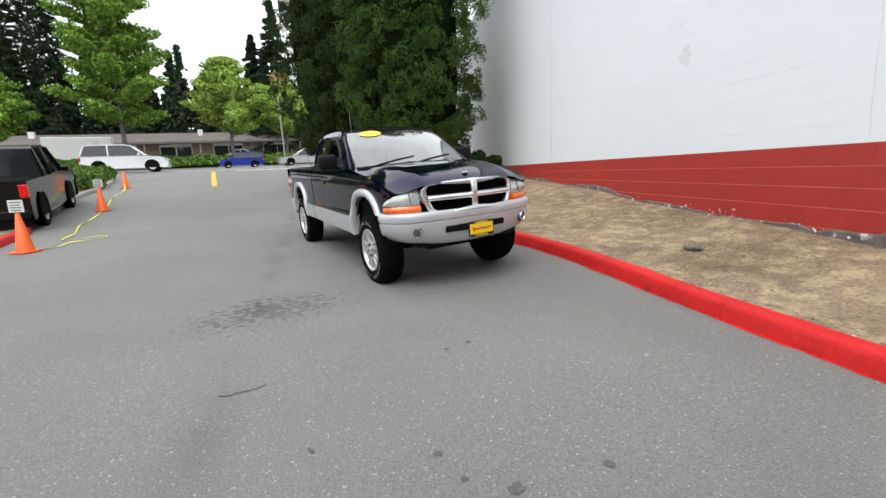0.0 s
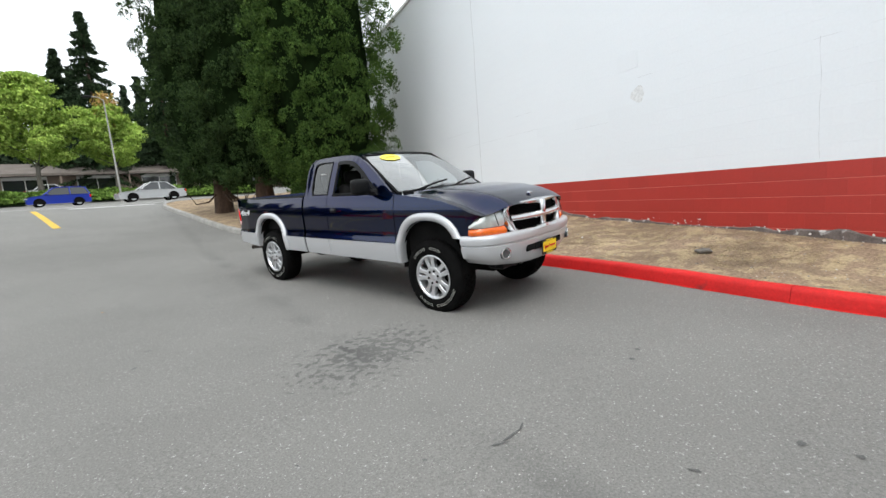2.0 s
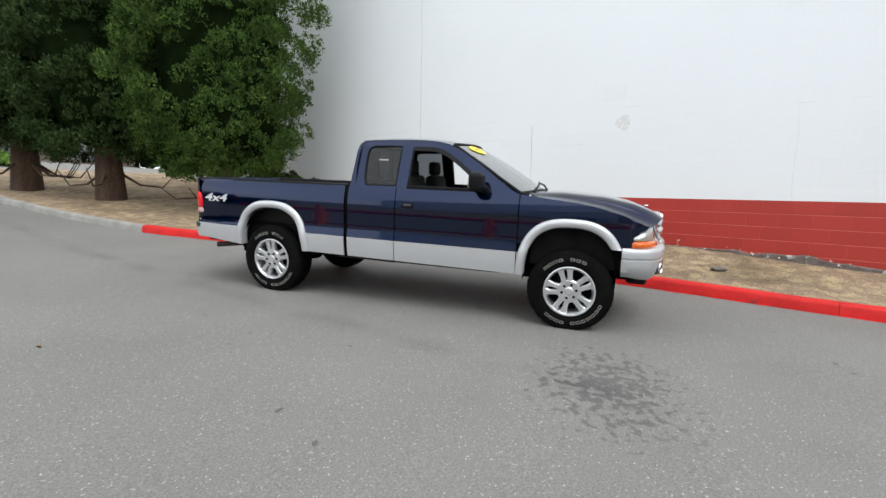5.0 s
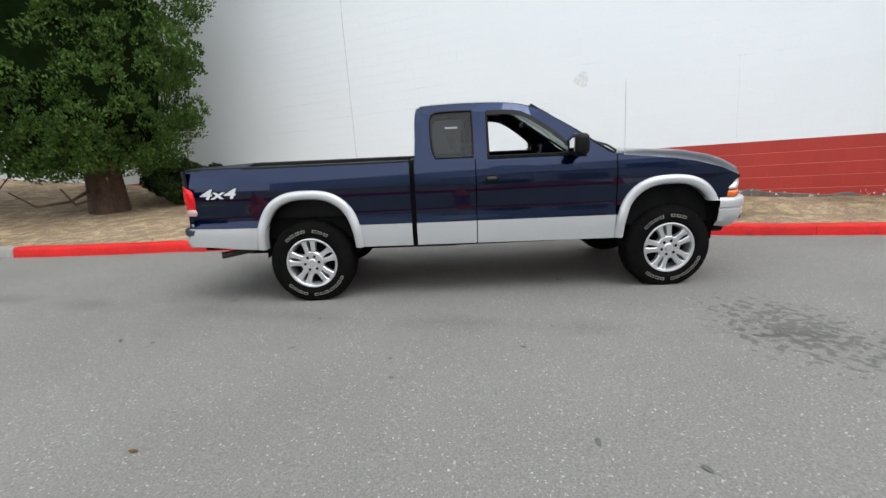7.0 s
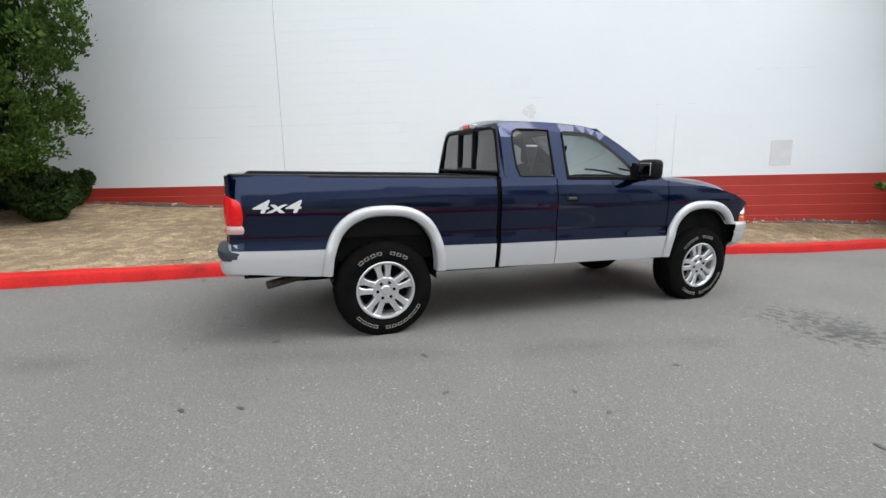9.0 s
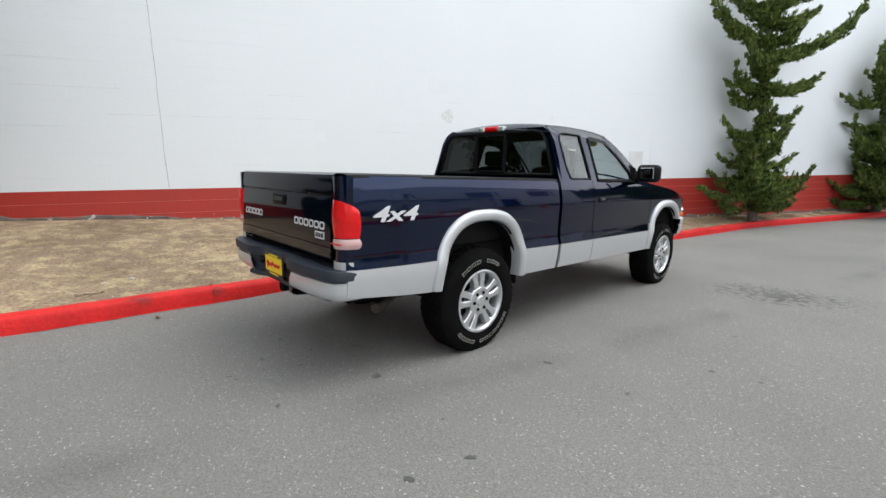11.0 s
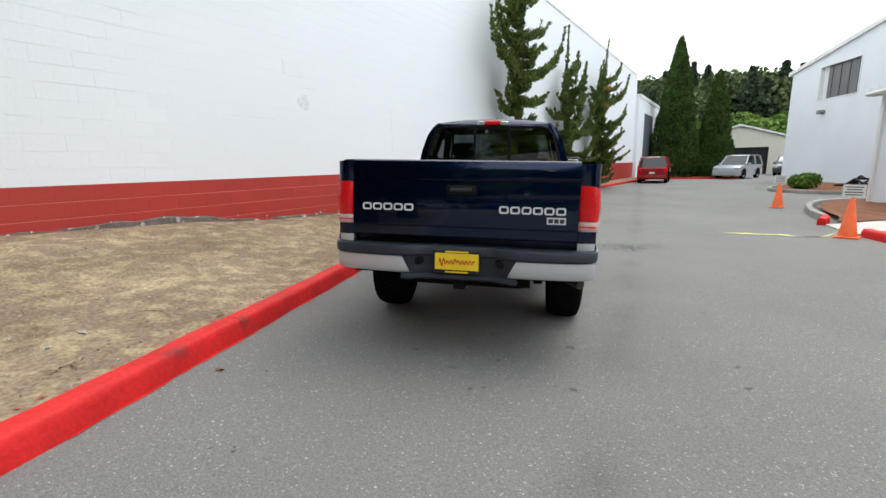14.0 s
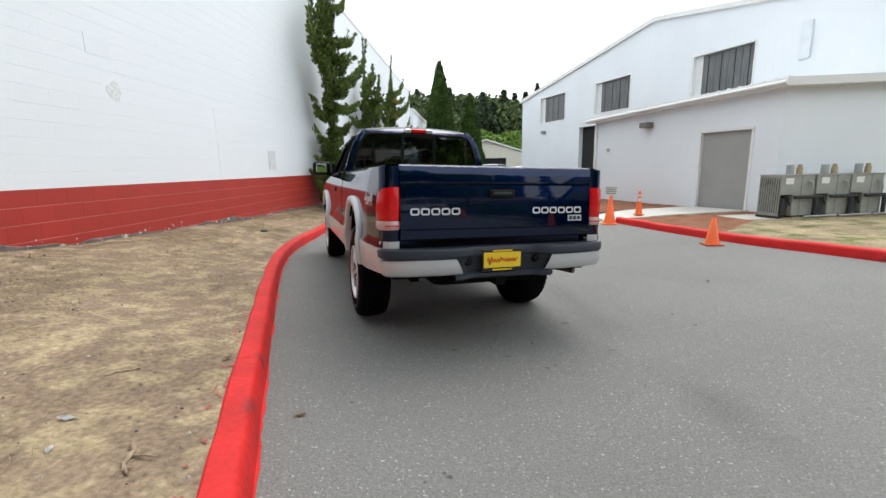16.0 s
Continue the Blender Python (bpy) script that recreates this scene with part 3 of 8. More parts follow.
TRUCK = Matrix.Translation((1.109, 7.869, 0.088)) @ Matrix(((0.38309, 0.92365, 0.01012, 0), (-0.92333, 0.38323, -0.02443, 0), (-0.02644, 0.0, 0.99965, 0), (0, 0, 0, 1)))
TRUCK = TRUCK @ Matrix.Translation((0, -0.822, 0)) @ Matrix.Rotation(radians(2.0), 4, "X") @ Matrix.Translation((0, 0.85, 0))
truck = thing("pickup_truck", "navy blue and silver extended-cab pickup truck parked beside the red kerb", "truck", TRUCK)

BODY_Z = [0.48, 0.60, 0.68, 0.715, 0.735, 0.765, 0.80, 0.84, 0.92, 1.00, 1.05, 1.09, 1.13, 1.17, 1.21, 1.245, 1.265, 1.28]
BODY_Y = [0.874, 0.893, 0.900, 0.9015, 0.900, 0.892, 0.8860, 0.8835, 0.8845, 0.8868, 0.8872, 0.8855, 0.8805, 0.873, 0.864, 0.854, 0.847, 0.8405]
SECTION = spline(list(zip(BODY_Z, BODY_Y)), 0.006)


def two_tone(x):
    """Height of the edge between blue and silver."""
    return float(np.interp(x, [-1.1, 1.0, 2.9], [0.746, 0.720, 0.716]))


def half_width(x, z):
    w = float(np.interp(z, SECTION[:, 0], SECTION[:, 1]))
    return w * float(np.interp(x, [-1.12, -1.0, -0.7, 3.5, 3.75, 3.9, 4.0, 4.1], [0.945, 0.968, 0.995, 1, 1.0, 0.992, 0.965, 0.92]))


def arch(x, a=0.435, h=0.535, z0=0.44, p=2.5):
    """Height of a wheel opening's edge over x, or nothing outside it."""
    for c in (0.03, 3.365):
        d = abs(x - c) / a
        if d < 1:
            return z0 + h * (1 - d ** p) ** (1 / p)
    return None


def sill(x):
    base = float(np.interp(x, [-1.1, -0.5, 0.5, 2.9, 4.0], [0.585, 0.53, 0.515, 0.495, 0.55]))
    z = arch(x)
    return base if z is None else max(base, z)


def crown(x):
    """Upper edge of the side panels."""
    return float(np.interp(x, [-1.12, -1.0, 2.3, 2.86, 3.1, 3.4, 3.6, 3.8, 3.93, 4.03], [1.265, 1.28, 1.28, 1.265, 1.238, 1.205, 1.17, 1.115, 1.06, 1.02]))


def stations(x0, x1):
    return [x0 + (x1 - x0) * k / max(2, int((x1 - x0) / 0.03)) for k in range(max(2, int((x1 - x0) / 0.03)) + 1)]


def side_panel(x0, x1, lower, upper, s, rows=12, proud=0.0, thick=0.018):
    bm = bmesh.new()
    pts = []
    for x in stations(x0, x1):
        lo, hi = lower(x), upper(x)
        hi = max(hi, lo + 0.002)
        pts.append([(x, s * (half_width(x, lo + (hi - lo) * k / rows) + proud), lo + (hi - lo) * k / rows) for k in range(rows + 1)])
    grid(bm, pts)
    # rolled edges inwards give the sheet its depth
    geom = list(bm.edges)
    border = [e for e in geom if len(e.link_faces) == 1]
    r = bmesh.ops.extrude_edge_only(bm, edges=border)
    for v in [g for g in r["geom"] if isinstance(g, bmesh.types.BMVert)]:
        v.co.y -= s * thick
    return bm


for s, hand in ((-1, "right"), (1, "left")):
    for nm, x0, x1 in (("bed_side", -1.085, 0.985), ("rear_door", 1.03, 1.582), ("front_door", 1.592, 2.868), ("front_wing", 2.878, 4.01)):
        low = (lambda x: max(two_tone(x) + 0.004, sill(x))) if nm != "front_wing" else (lambda x: max(two_tone(x) + 0.004, sill(x), float(np.interp(x, [3.80, 3.915, 3.93, 3.96, 4.01], [0.80, 0.83, 0.950, 0.990, 1.010]))))
        up = part(nm, side_panel(x0, x1, low, crown, s, rows=26), BLUE, truck, smooth=50)
        x2 = min(x1, 3.79) if nm == "front_wing" else x1
        if nm == "front_wing":
            spans = [(x0, 2.95)]
        elif nm == "bed_side":
            spans = [(x0, -0.37), (0.43, x1)]
        else:
            spans = [(x0, x1)]
        for a, b in spans:
            part("lower_panel", side_panel(a, b, sill, lambda x: max(two_tone(x), sill(x)), s, rows=5, proud=0.004), SILVER, truck, "silver lower body panel", smooth=50)
        if nm == "front_door":
            bm = bmesh.new()
            box(bm, 1.665, 1.80, s * 0.880 - 0.012, s * 0.880 + 0.012, 1.065, 1.125, bev=0.02, seg=2)
            h = part("door_handle", bm, BLACK_TRIM, up, "black plastic pull handle", smooth=40)
            part("pull", boxes((1.69, 1.775, s * 0.894 - 0.006, s * 0.894 + 0.006, 1.09, 1.112), bev=0.004), mat("handle_pull", (0.05, 0.05, 0.052), 0.4), up)
    # shut-line between cab and bed, a black block for the shade in the gap
    part("cab_gap", boxes((0.97, 1.045, s * 0.80 - 0.045, s * 0.80 + 0.045, 0.53, 1.27)), UNDER, truck)

    # wheel-arch flares
    for c in (0.03, 3.365):
        bm = bmesh.new()
        n, rows = 40, []
        for k in range(n + 1):
            a = math.pi * k / n
            ca, sa = math.cos(a), math.sin(a)
            p = 2 / 2.6
            ex, ez = math.copysign(abs(ca) ** p, ca), abs(sa) ** p
            row = []
            for rx, rz, dy in ((0.415, 0.515, -0.07), (0.418, 0.52, 0.012), (0.428, 0.532, 0.03), (0.455, 0.562, 0.036), (0.487, 0.592, 0.028), (0.497, 0.602, 0.008), (0.497, 0.602, -0.01)):
                x, z = c + rx * ex, 0.46 + rz * ez
                low = float(np.interp(x, [c - 0.5, c - 0.4, c + 0.4, c + 0.5], [0.535, 0.525, 0.515, 0.515])) if c < 1 else (0.81 if ca > 0 else 0.50)
                z = max(z, low)
                row.append((x, s * (half_width(x, z) + dy), z))
            rows.append(row)
        vs = grid(bm, rows)
        part("wheel_arch_flare", bm, SILVER, truck, "silver wheel-arch moulding", smooth=50)
        # inner liner
        bm = bmesh.new()
        rows = []
        for k in range(25):
            a = math.pi * k / 24
            x, z = c + 0.425 * math.copysign(abs(math.cos(a)) ** 0.8, math.cos(a)), 0.44 + 0.53 * math.sin(a) ** 0.8
            rows.append([(x, s * 0.86, z), (x, s * 0.42, z)])
        vs = grid(bm, rows)
        bm.faces.new([r[1] for r in vs])
        part("wheel_well", bm, UNDER, truck)

# ---- cab above the belt line
RISE = 1.085


def cab_up(loop):
    """The outline raised above the belt line."""
    return [(a, 1.275 + (z - 1.275) * RISE if z > 1.275 else z) for a, z in loop]


def cab_y(z):
    z = 1.275 + (z - 1.275) / RISE
    return 0.838 - (z - 1.27) * 0.40 - max(0, z - 1.62) ** 2 * 3.0


SIDE_OUT = [(1.035, 1.275), (1.045, 1.45), (1.055, 1.60), (1.068, 1.69), (1.105, 1.726), (1.45, 1.739), (1.70, 1.738), (1.88, 1.731), (2.00, 1.718), (2.10, 1.695), (2.20, 1.655), (2.30, 1.602), (2.46, 1.508), (2.66, 1.378), (2.80, 1.290), (2.87, 1.262), (2.5, 1.268), (2.0, 1.272), (1.5, 1.274)]
QUARTER = [(1.225, 1.292), (1.198, 1.36), (1.188, 1.48), (1.188, 1.60), (1.205, 1.648), (1.25, 1.668), (1.40, 1.672), (1.572, 1.670), (1.572, 1.48), (1.572, 1.292)]
DOOR_WIN = [(1.71, 1.288), (1.71, 1.48), (1.712, 1.655), (1.85, 1.657), (1.96, 1.650), (2.04, 1.632), (2.12, 1.595), (2.24, 1.522), (2.36, 1.437), (2.44, 1.365), (2.465, 1.325), (2.465, 1.288), (2.1, 1.288)]


SIDE_OUT, QUARTER, DOOR_WIN = cab_up(SIDE_OUT), cab_up(QUARTER), cab_up(DOOR_WIN)


def pierced(outer, holes, place, thick):
    """A sheet with holes, laid in space by place(u, v), with depth along thick."""
    bm = bmesh.new()
    edges = []
    for loop in (outer, *holes):
        vs = [bm.verts.new(place(*p)) for p in loop]
        edges += [bm.edges.new((vs[i], vs[(i + 1) % len(vs)])) for i in range(len(vs))]
    bmesh.ops.triangle_fill(bm, use_beauty=True, edges=edges)
    faces = list(bm.faces)
    r = bmesh.ops.extrude_face_region(bm, geom=faces)
    for v in [g for g in r["geom"] if isinstance(g, bmesh.types.BMVert)]:
        v.co += Vector(thick)
    return bm


def pane(outline, place):
    bm = bmesh.new()
    bm.faces.new([bm.verts.new(place(*p)) for p in outline])
    return bm


def rim_of(outline, place, radius, sides=6):
    bm = bmesh.new()
    pts = [place(*p) for p in outline]
    return tube(bm, pts + [pts[0]], radius, sides, cap=False)


for s in (-1, 1):
    put = lambda x, z, s=s: (x, s * cab_y(z), z)
    frame_side = part("cab_side", pierced(SIDE_OUT, (QUARTER, DOOR_WIN), put, (0, -s * 0.03, 0)), BLUE, truck)
    back = lambda x, z, s=s: (x, s * (cab_y(z) - 0.008), z)
    g = part("quarter_window", pane(QUARTER, back), SMOKED, truck, "smoked rear quarter window")
    part("window_seal", rim_of(QUARTER, put, 0.009), BLACK_TRIM, truck)
    part("window_seal", rim_of(DOOR_WIN, put, 0.012), BLACK_TRIM, truck)
    # wind deflector over the door window
    bm = bmesh.new()
    top = DOOR_WIN[2:10]
    grid(bm, [[(x, s * (cab_y(z) + 0.006), z + 0.014) for x, z in top], [(x - 0.01, s * (cab_y(z) + 0.030), z - 0.028) for x, z in top]])
    part("wind_deflector", bm, BLACK_TRIM, truck, "dark wind deflector above the door window")
    # belt moulding
    part("belt_moulding", boxes((1.70, 2.44, s * 0.842 - 0.008, s * 0.842 + 0.008, 1.270, 1.288)), BLACK_TRIM, truck)

# roof
bm = bmesh.new()
rows = []
for k in range(15):
    x = 1.06 + (2.13 - 1.06) * k / 14
    edge = float(np.interp(x, [1.06, 1.10, 1.16, 1.45, 1.70, 1.88, 2.00, 2.08, 2.13], [1.665, 1.715, 1.730, 1.739, 1.738, 1.731, 1.718, 1.701, 1.684]))
    edge = 1.275 + (edge - 1.275) * RISE
    rows.append([(x, y * (cab_y(edge) + 0.004), edge + 0.045 * (1 - abs(y) ** 2.4)) for y in [-1 + 2 * j / 16 for j in range(17)]])
grid(bm, rows)
part("roof", bm, BLUE, truck, smooth=60)

# cab back with a three-pane rear window
BACK_OUT = [(-0.835, 1.275), (-0.79, 1.45), (-0.73, 1.60), (-0.675, 1.675), (-0.60, 1.712), (0.60, 1.712), (0.675, 1.675), (0.73, 1.60), (0.79, 1.45), (0.835, 1.275)]
BACK_WIN = [(-0.745, 1.32), (-0.705, 1.45), (-0.65, 1.60), (-0.60, 1.66), (-0.52, 1.682), (0.52, 1.682), (0.60, 1.66), (0.65, 1.60), (0.705, 1.45), (0.745, 1.32)]
BACK_OUT, BACK_WIN = cab_up(BACK_OUT), cab_up(BACK_WIN)
put = lambda y, z: (1.045 + max(0, z - 1.55) * 0.10 + 0.02 * (abs(y) / 0.8) ** 6, y, z)
part("cab_back", pierced(BACK_OUT, (BACK_WIN,), put, (0.03, 0, 0)), BLUE, truck)
part("cab_back_lower", boxes((1.03, 1.06, -0.80, 0.80, 0.60, 1.275)), BLUE, truck)
rear_glass = part("rear_window", pane(BACK_WIN, lambda y, z: (put(y, z)[0] + 0.004, y, z)), REAR_SMOKED, truck, "smoked three-pane sliding rear window")
part("window_seal", rim_of(BACK_WIN, put, 0.014), BLACK_TRIM, truck)
part("slider_frame", boxes((1.036, 1.066, 0.175, 0.20, 1.34, 1.705), (1.036, 1.066, -0.20, -0.175, 1.34, 1.705), (1.036, 1.054, -0.175, 0.175, 1.34, 1.355), (1.046, 1.066, -0.175, 0.175, 1.69, 1.705)), BLACK_TRIM, rear_glass)
brake = part("high_brake_lamp", boxes((1.035, 1.10, -0.085, 0.085, 1.732, 1.782), bev=0.012), RED_LENS, truck, "red high-level brake lamp")
for y0 in (0.088, -0.165):
    part("cargo_lamp", boxes((1.038, 1.10, y0, y0 + 0.077, 1.732, 1.779), bev=0.01), CLEAR_LENS, brake, "clear cargo lamp")

# windscreen
def screen(v, t):
    """v across from -1 to 1, t from the scuttle (0) up to the roof (1)."""
    return (2.87 - 0.74 * t + (0.14 - 0.05 * t) * (1 - v * v), v * (0.775 - 0.155 * t), 1.268 + (0.43 * t + 0.022 * math.sin(math.pi * t)) * RISE + 0.02 * (1 - v * v))


bm = bmesh.new()
grid(bm, [[screen(-1 + 2 * j / 14, 0.03 + 0.94 * k / 8) for j in range(15)] for k in range(9)])
windscreen = part("windscreen", bm, SCREEN, truck, "sky-reflecting windscreen", smooth=60)
loop = [screen(-1 + 2 * j / 14, 0.0) for j in range(15)] + [screen(1, 1.0)] + [screen(1 - 2 * j / 14, 1.0) for j in range(1, 15)]
part("screen_seal", tube(bmesh.new(), loop + [loop[0]], 0.016, 6, cap=False), BLACK_TRIM, windscreen)
bm = bmesh.new()
ring = []
for k in range(24):
    a = 2 * math.pi * k / 24
    p = Vector(screen(-0.52 + 0.22 * math.cos(a), 0.86 + 0.10 * math.sin(a)))
    ring.append(bm.verts.new(p + Vector((0.004, 0, 0.007))))
bm.faces.new(ring)
part("oval_sticker", bm, PALE_YELLOW, windscreen, "yellow oval price sticker")
bm = bmesh.new()
for j in range(4):
    v = -0.60 + 0.055 * j
    p = Vector(screen(v, 0.86)) + Vector((0.006, 0, 0.010))
    box(bm, p.x - 0.010, p.x + 0.006, p.y - 0.011, p.y + 0.011, p.z - 0.006, p.z + 0.004)
part("sticker_print", bm, mat("sticker_print", (0.75, 0.35, 0.02), 0.5), windscreen)
for v0, v1 in ((-0.72, -0.05), (0.02, 0.66)):
    a, b = Vector(screen(v0, 0.02)), Vector(screen(v1, 0.10))
    part("wiper", tube(bmesh.new(), [a + Vector((0.05, 0, 0.0)), (a + b) / 2 + Vector((0.055, 0, 0.025)), b + Vector((0.03, 0, 0.03))], 0.011, 6), BLACK_TRIM, truck, "black wiper arm")
part("scuttle", boxes((2.80, 2.98, -0.74, 0.74, 1.22, 1.262)), BLACK_TRIM, truck)

# bonnet
def bonnet(v, t):
    y = 0.845 * v
    xf = 4.192 - 0.055 * abs(v) ** 2 - 0.115 * max(0, abs(v) - 0.62) / 0.38
    x = 2.872 + (xf - 2.872) * t
    zc = float(np.interp(t, [0, 0.3, 0.6, 0.8, 0.92, 1.0], [1.285, 1.298, 1.268, 1.215, 1.155, 1.095]))
    ze = float(np.interp(x, [2.86, 3.1, 3.4, 3.6, 3.8, 3.93, 4.04], [1.262, 1.236, 1.203, 1.168, 1.113, 1.06, 1.02]))
    w = min(1.0, max(0.0, (abs(v) - 0.60) / 0.36))
    w = w * w * (3 - 2 * w)
    zz = zc - 0.018 * v * v
    # a crease where bonnet and wing meet
    return (x, y, zz + (ze - zz) * w - 0.010 * math.exp(-((abs(v) - 0.80) / 0.03) ** 2) * min(1, 3 * (1 - t)))


bm = bmesh.new()
grid(bm, [[bonnet(-1 + 2 * j / 40, k / 24) for j in range(41)] for k in range(25)])
part("bonnet", bm, BLUE, truck, smooth=60)
bm = bmesh.new()
box(bm, 4.055, 4.095, -0.035, 0.035, 1.166, 1.186, bev=0.01, seg=2)
part("bonnet_badge", bm, CHROME, truck, "chrome bonnet badge", smooth=40)
bm = bmesh.new()
box(bm, 3.0, 3.98, -0.80, 0.80, 0.60, 1.02)
part("engine_bay", bm, UNDER, truck)

# ---- front end
def nose_x(y):
    return 4.218 - 0.135 * (abs(y) / 0.6) ** 2.2


GR = [(a * 1.03, b) for a, b in ((-0.53, 0.95), (-0.545, 1.04), (-0.51, 1.085), (-0.42, 1.105), (0, 1.118), (0.42, 1.105), (0.51, 1.085), (0.545, 1.04), (0.53, 0.95), (0.49, 0.845), (0.44, 0.815), (0.25, 0.803), (0, 0.80), (-0.25, 0.803), (-0.44, 0.815), (-0.49, 0.845))]
bm = bmesh.new()
rows = []
for y, z in GR + [GR[0]]:
    c = Vector((0, 0, 0.955))
    inw = (Vector((0, y, z)) - c).normalized()
    x = nose_x(y) - 0.14 * (z - 0.955)
    rows.append([(x - 0.06, y, z), (x + 0.012, y, z), (x + 0.03, y - inw.y * 0.020, z - inw.z * 0.018), (x + 0.026, y - inw.y * 0.058, z - inw.z * 0.052), (x - 0.03, y - inw.y * 0.068, z - inw.z * 0.060)])
grid(bm, rows)
part("grille_surround", bm, CHROME, truck, "chrome grille surround", smooth=60)
bm = bmesh.new()
for k in range(20):
    y0, y1 = -0.50 + k * 0.05, -0.50 + (k + 1) * 0.05
    x0, x1 = nose_x(y0), nose_x(y1)
    for xa, za in (((0.0), 0.955),):
        prof = ((0.0, 0.924), (0.022, 0.930), (0.032, 0.944), (0.030, 0.960), (0.018, 0.976), (-0.006, 0.986))
        grid(bm, [[(x0 + c, y0, z), (x1 + c, y1, z)] for c, z in prof])
part("grille_bar", bm, CHROME, truck, "chrome cross bar of the grille", smooth=50)
part("grille_bar", boxes((4.180, 4.247, -0.034, 0.034, 0.82, 1.10), bev=0.012), CHROME, truck, "chrome upright bar of the grille", smooth=50)
bm = bmesh.new()
for k in range(18):
    z = 0.825 + k * 0.0155
    for j in range(10):
        y0, y1 = -0.49 + j * 0.098, -0.49 + (j + 1) * 0.098
        a, b = nose_x(y0) - 0.045, nose_x(y1) - 0.045
        grid(bm, [[(a, y0, z), (b, y1, z)], [(a - 0.02, y0, z + 0.006), (b - 0.02, y1, z + 0.006)]])
part("grille_mesh", bm, BLACK_TRIM, truck, "black grille mesh")
bm = bmesh.new()
grid(bm, [[(nose_x(-0.52 + j * 0.104) - 0.075, -0.52 + j * 0.104, z) for j in range(11)] for z in (0.80, 1.10)])
part("grille_back", bm, UNDER, truck)

LAMP = [(4.130, 0.575), (4.115, 0.64), (4.085, 0.715), (4.045, 0.79), (4.005, 0.842), (3.965, 0.872), (3.920, 0.888)]
for s in (-1, 1):
    lamp_path = spline(LAMP, 0.03)
    def lens(z0, z1, material, nm, label, keep=1.0):
        bm = bmesh.new()
        n = max(3, int(len(lamp_path) * keep))
        rows = []
        for i in range(n):
            x, y = lamp_path[i]
            f = i / (len(lamp_path) - 1)
            za, zb = z0(f), z1(f)
            col = []
            for k in range(5):
                z = za + (zb - za) * k / 4
                bulge = 0.012 * (1 - (2 * k / 4 - 1) ** 2)
                col.append((x + bulge - (z - 0.85) * 0.30 * (1 - f), s * (y + bulge * f - (z - 0.85) * 0.06 * f), z))
            rows.append(col)
        grid(bm, rows)
        border = [e for e in bm.edges if len(e.link_faces) == 1]
        r = bmesh.ops.extrude_edge_only(bm, edges=border)
        for v in [g for g in r["geom"] if isinstance(g, bmesh.types.BMVert)]:
            v.co.x -= 0.05
            v.co.y -= s * 0.03
        return part(nm, bm, material, truck, label, smooth=50)
    hl = lens(lambda f: 0.902, lambda f: 1.055 - 0.05 * f - 0.075 * f ** 3, CLEAR_LENS, "headlight", "clear glass headlight", 1.0)
    lens(lambda f: 0.826 + 0.01 * f, lambda f: 0.897 - 0.02 * max(0, f - 0.75), AMBER, "indicator", "amber indicator lens")
    bm = bmesh.new()
    tube(bm, [(4.112, s * 0.67, 0.915), (4.070, s * 0.67, 1.03)], 0.004)
    part("reflector_seam", bm, BLACK_TRIM, hl)

FB = [(3.815, 0.905), (3.87, 0.912), (3.96, 0.895), (4.06, 0.84), (4.14, 0.74), (4.195, 0.58), (4.235, 0.35), (4.25, 0.0)]
fb = spline(FB, 0.04)
fb = [(x, -y) for x, y in fb] + [(x, y) for x, y in fb[::-1][1:]]
PROF = [(-0.10, 0.825), (-0.035, 0.832), (-0.006, 0.826), (0.006, 0.805), (0.008, 0.775), (0.004, 0.745), (-0.012, 0.736), (-0.012, 0.728), (0.0, 0.72), (-0.004, 0.68), (-0.022, 0.61), (-0.05, 0.545), (-0.085, 0.505), (-0.16, 0.49)]
bm = bmesh.new()
rows = []
for i, (x, y) in enumerate(fb):
    a, b = fb[max(i - 1, 0)], fb[min(i + 1, len(fb) - 1)]
    d = Vector((b[0] - a[0], b[1] - a[1], 0)).normalized()
    o = Vector((d.y, -d.x, 0))
    lift = 0.05 * (abs(y) / 0.9) ** 4
    rows.append([Vector((x, y, 0)) + o * c + Vector((0, 0, z + (lift if z < 0.6 else 0) - (0.03 * (1 - (y / 0.6) ** 2) if z < 0.55 and abs(y) < 0.6 else 0))) for c, z in PROF])
grid(bm, rows)
bumper = part("front_bumper", bm, SILVER, truck, "silver front bumper", smooth=50)
for s in (-1, 1):
    bm = bmesh.new()
    lathe(bm, [(0.0, 0.012), (0.03, 0.012), (0.046, 0.004), (0.052, 0.0), (0.058, 0.01), (0.064, -0.03)], 24, "x")
    bmesh.ops.transform(bm, matrix=Matrix.Translation((4.165, s * 0.655, 0.638)) @ Matrix.Rotation(s * 0.42, 4, "Z"), verts=bm.verts)
    fog = part("fog_lamp", bm, FOG_BOWL, bumper, "round fog lamp in a dark bowl", smooth=40)
    bm = bmesh.new()
    tube(bm, [(0.012, 0.047 * math.cos(q), 0.047 * math.sin(q)) for q in [2 * math.pi * k / 24 for k in range(25)]], 0.008, 6, cap=False)
    bmesh.ops.transform(bm, matrix=Matrix.Translation((4.165, s * 0.655, 0.638)) @ Matrix.Rotation(s * 0.42, 4, "Z"), verts=bm.verts)
    part("lamp_ring", bm, CHROME, fog, "bright ring")
    bm = bmesh.new()
    box(bm, 4.16, 4.243, min(s * 0.20, s * 0.36), max(s * 0.20, s * 0.36), 0.60, 0.672, bev=0.02, seg=2)
    part("bumper_slot", bm, UNDER, bumper, smooth=40)
bm = bmesh.new()
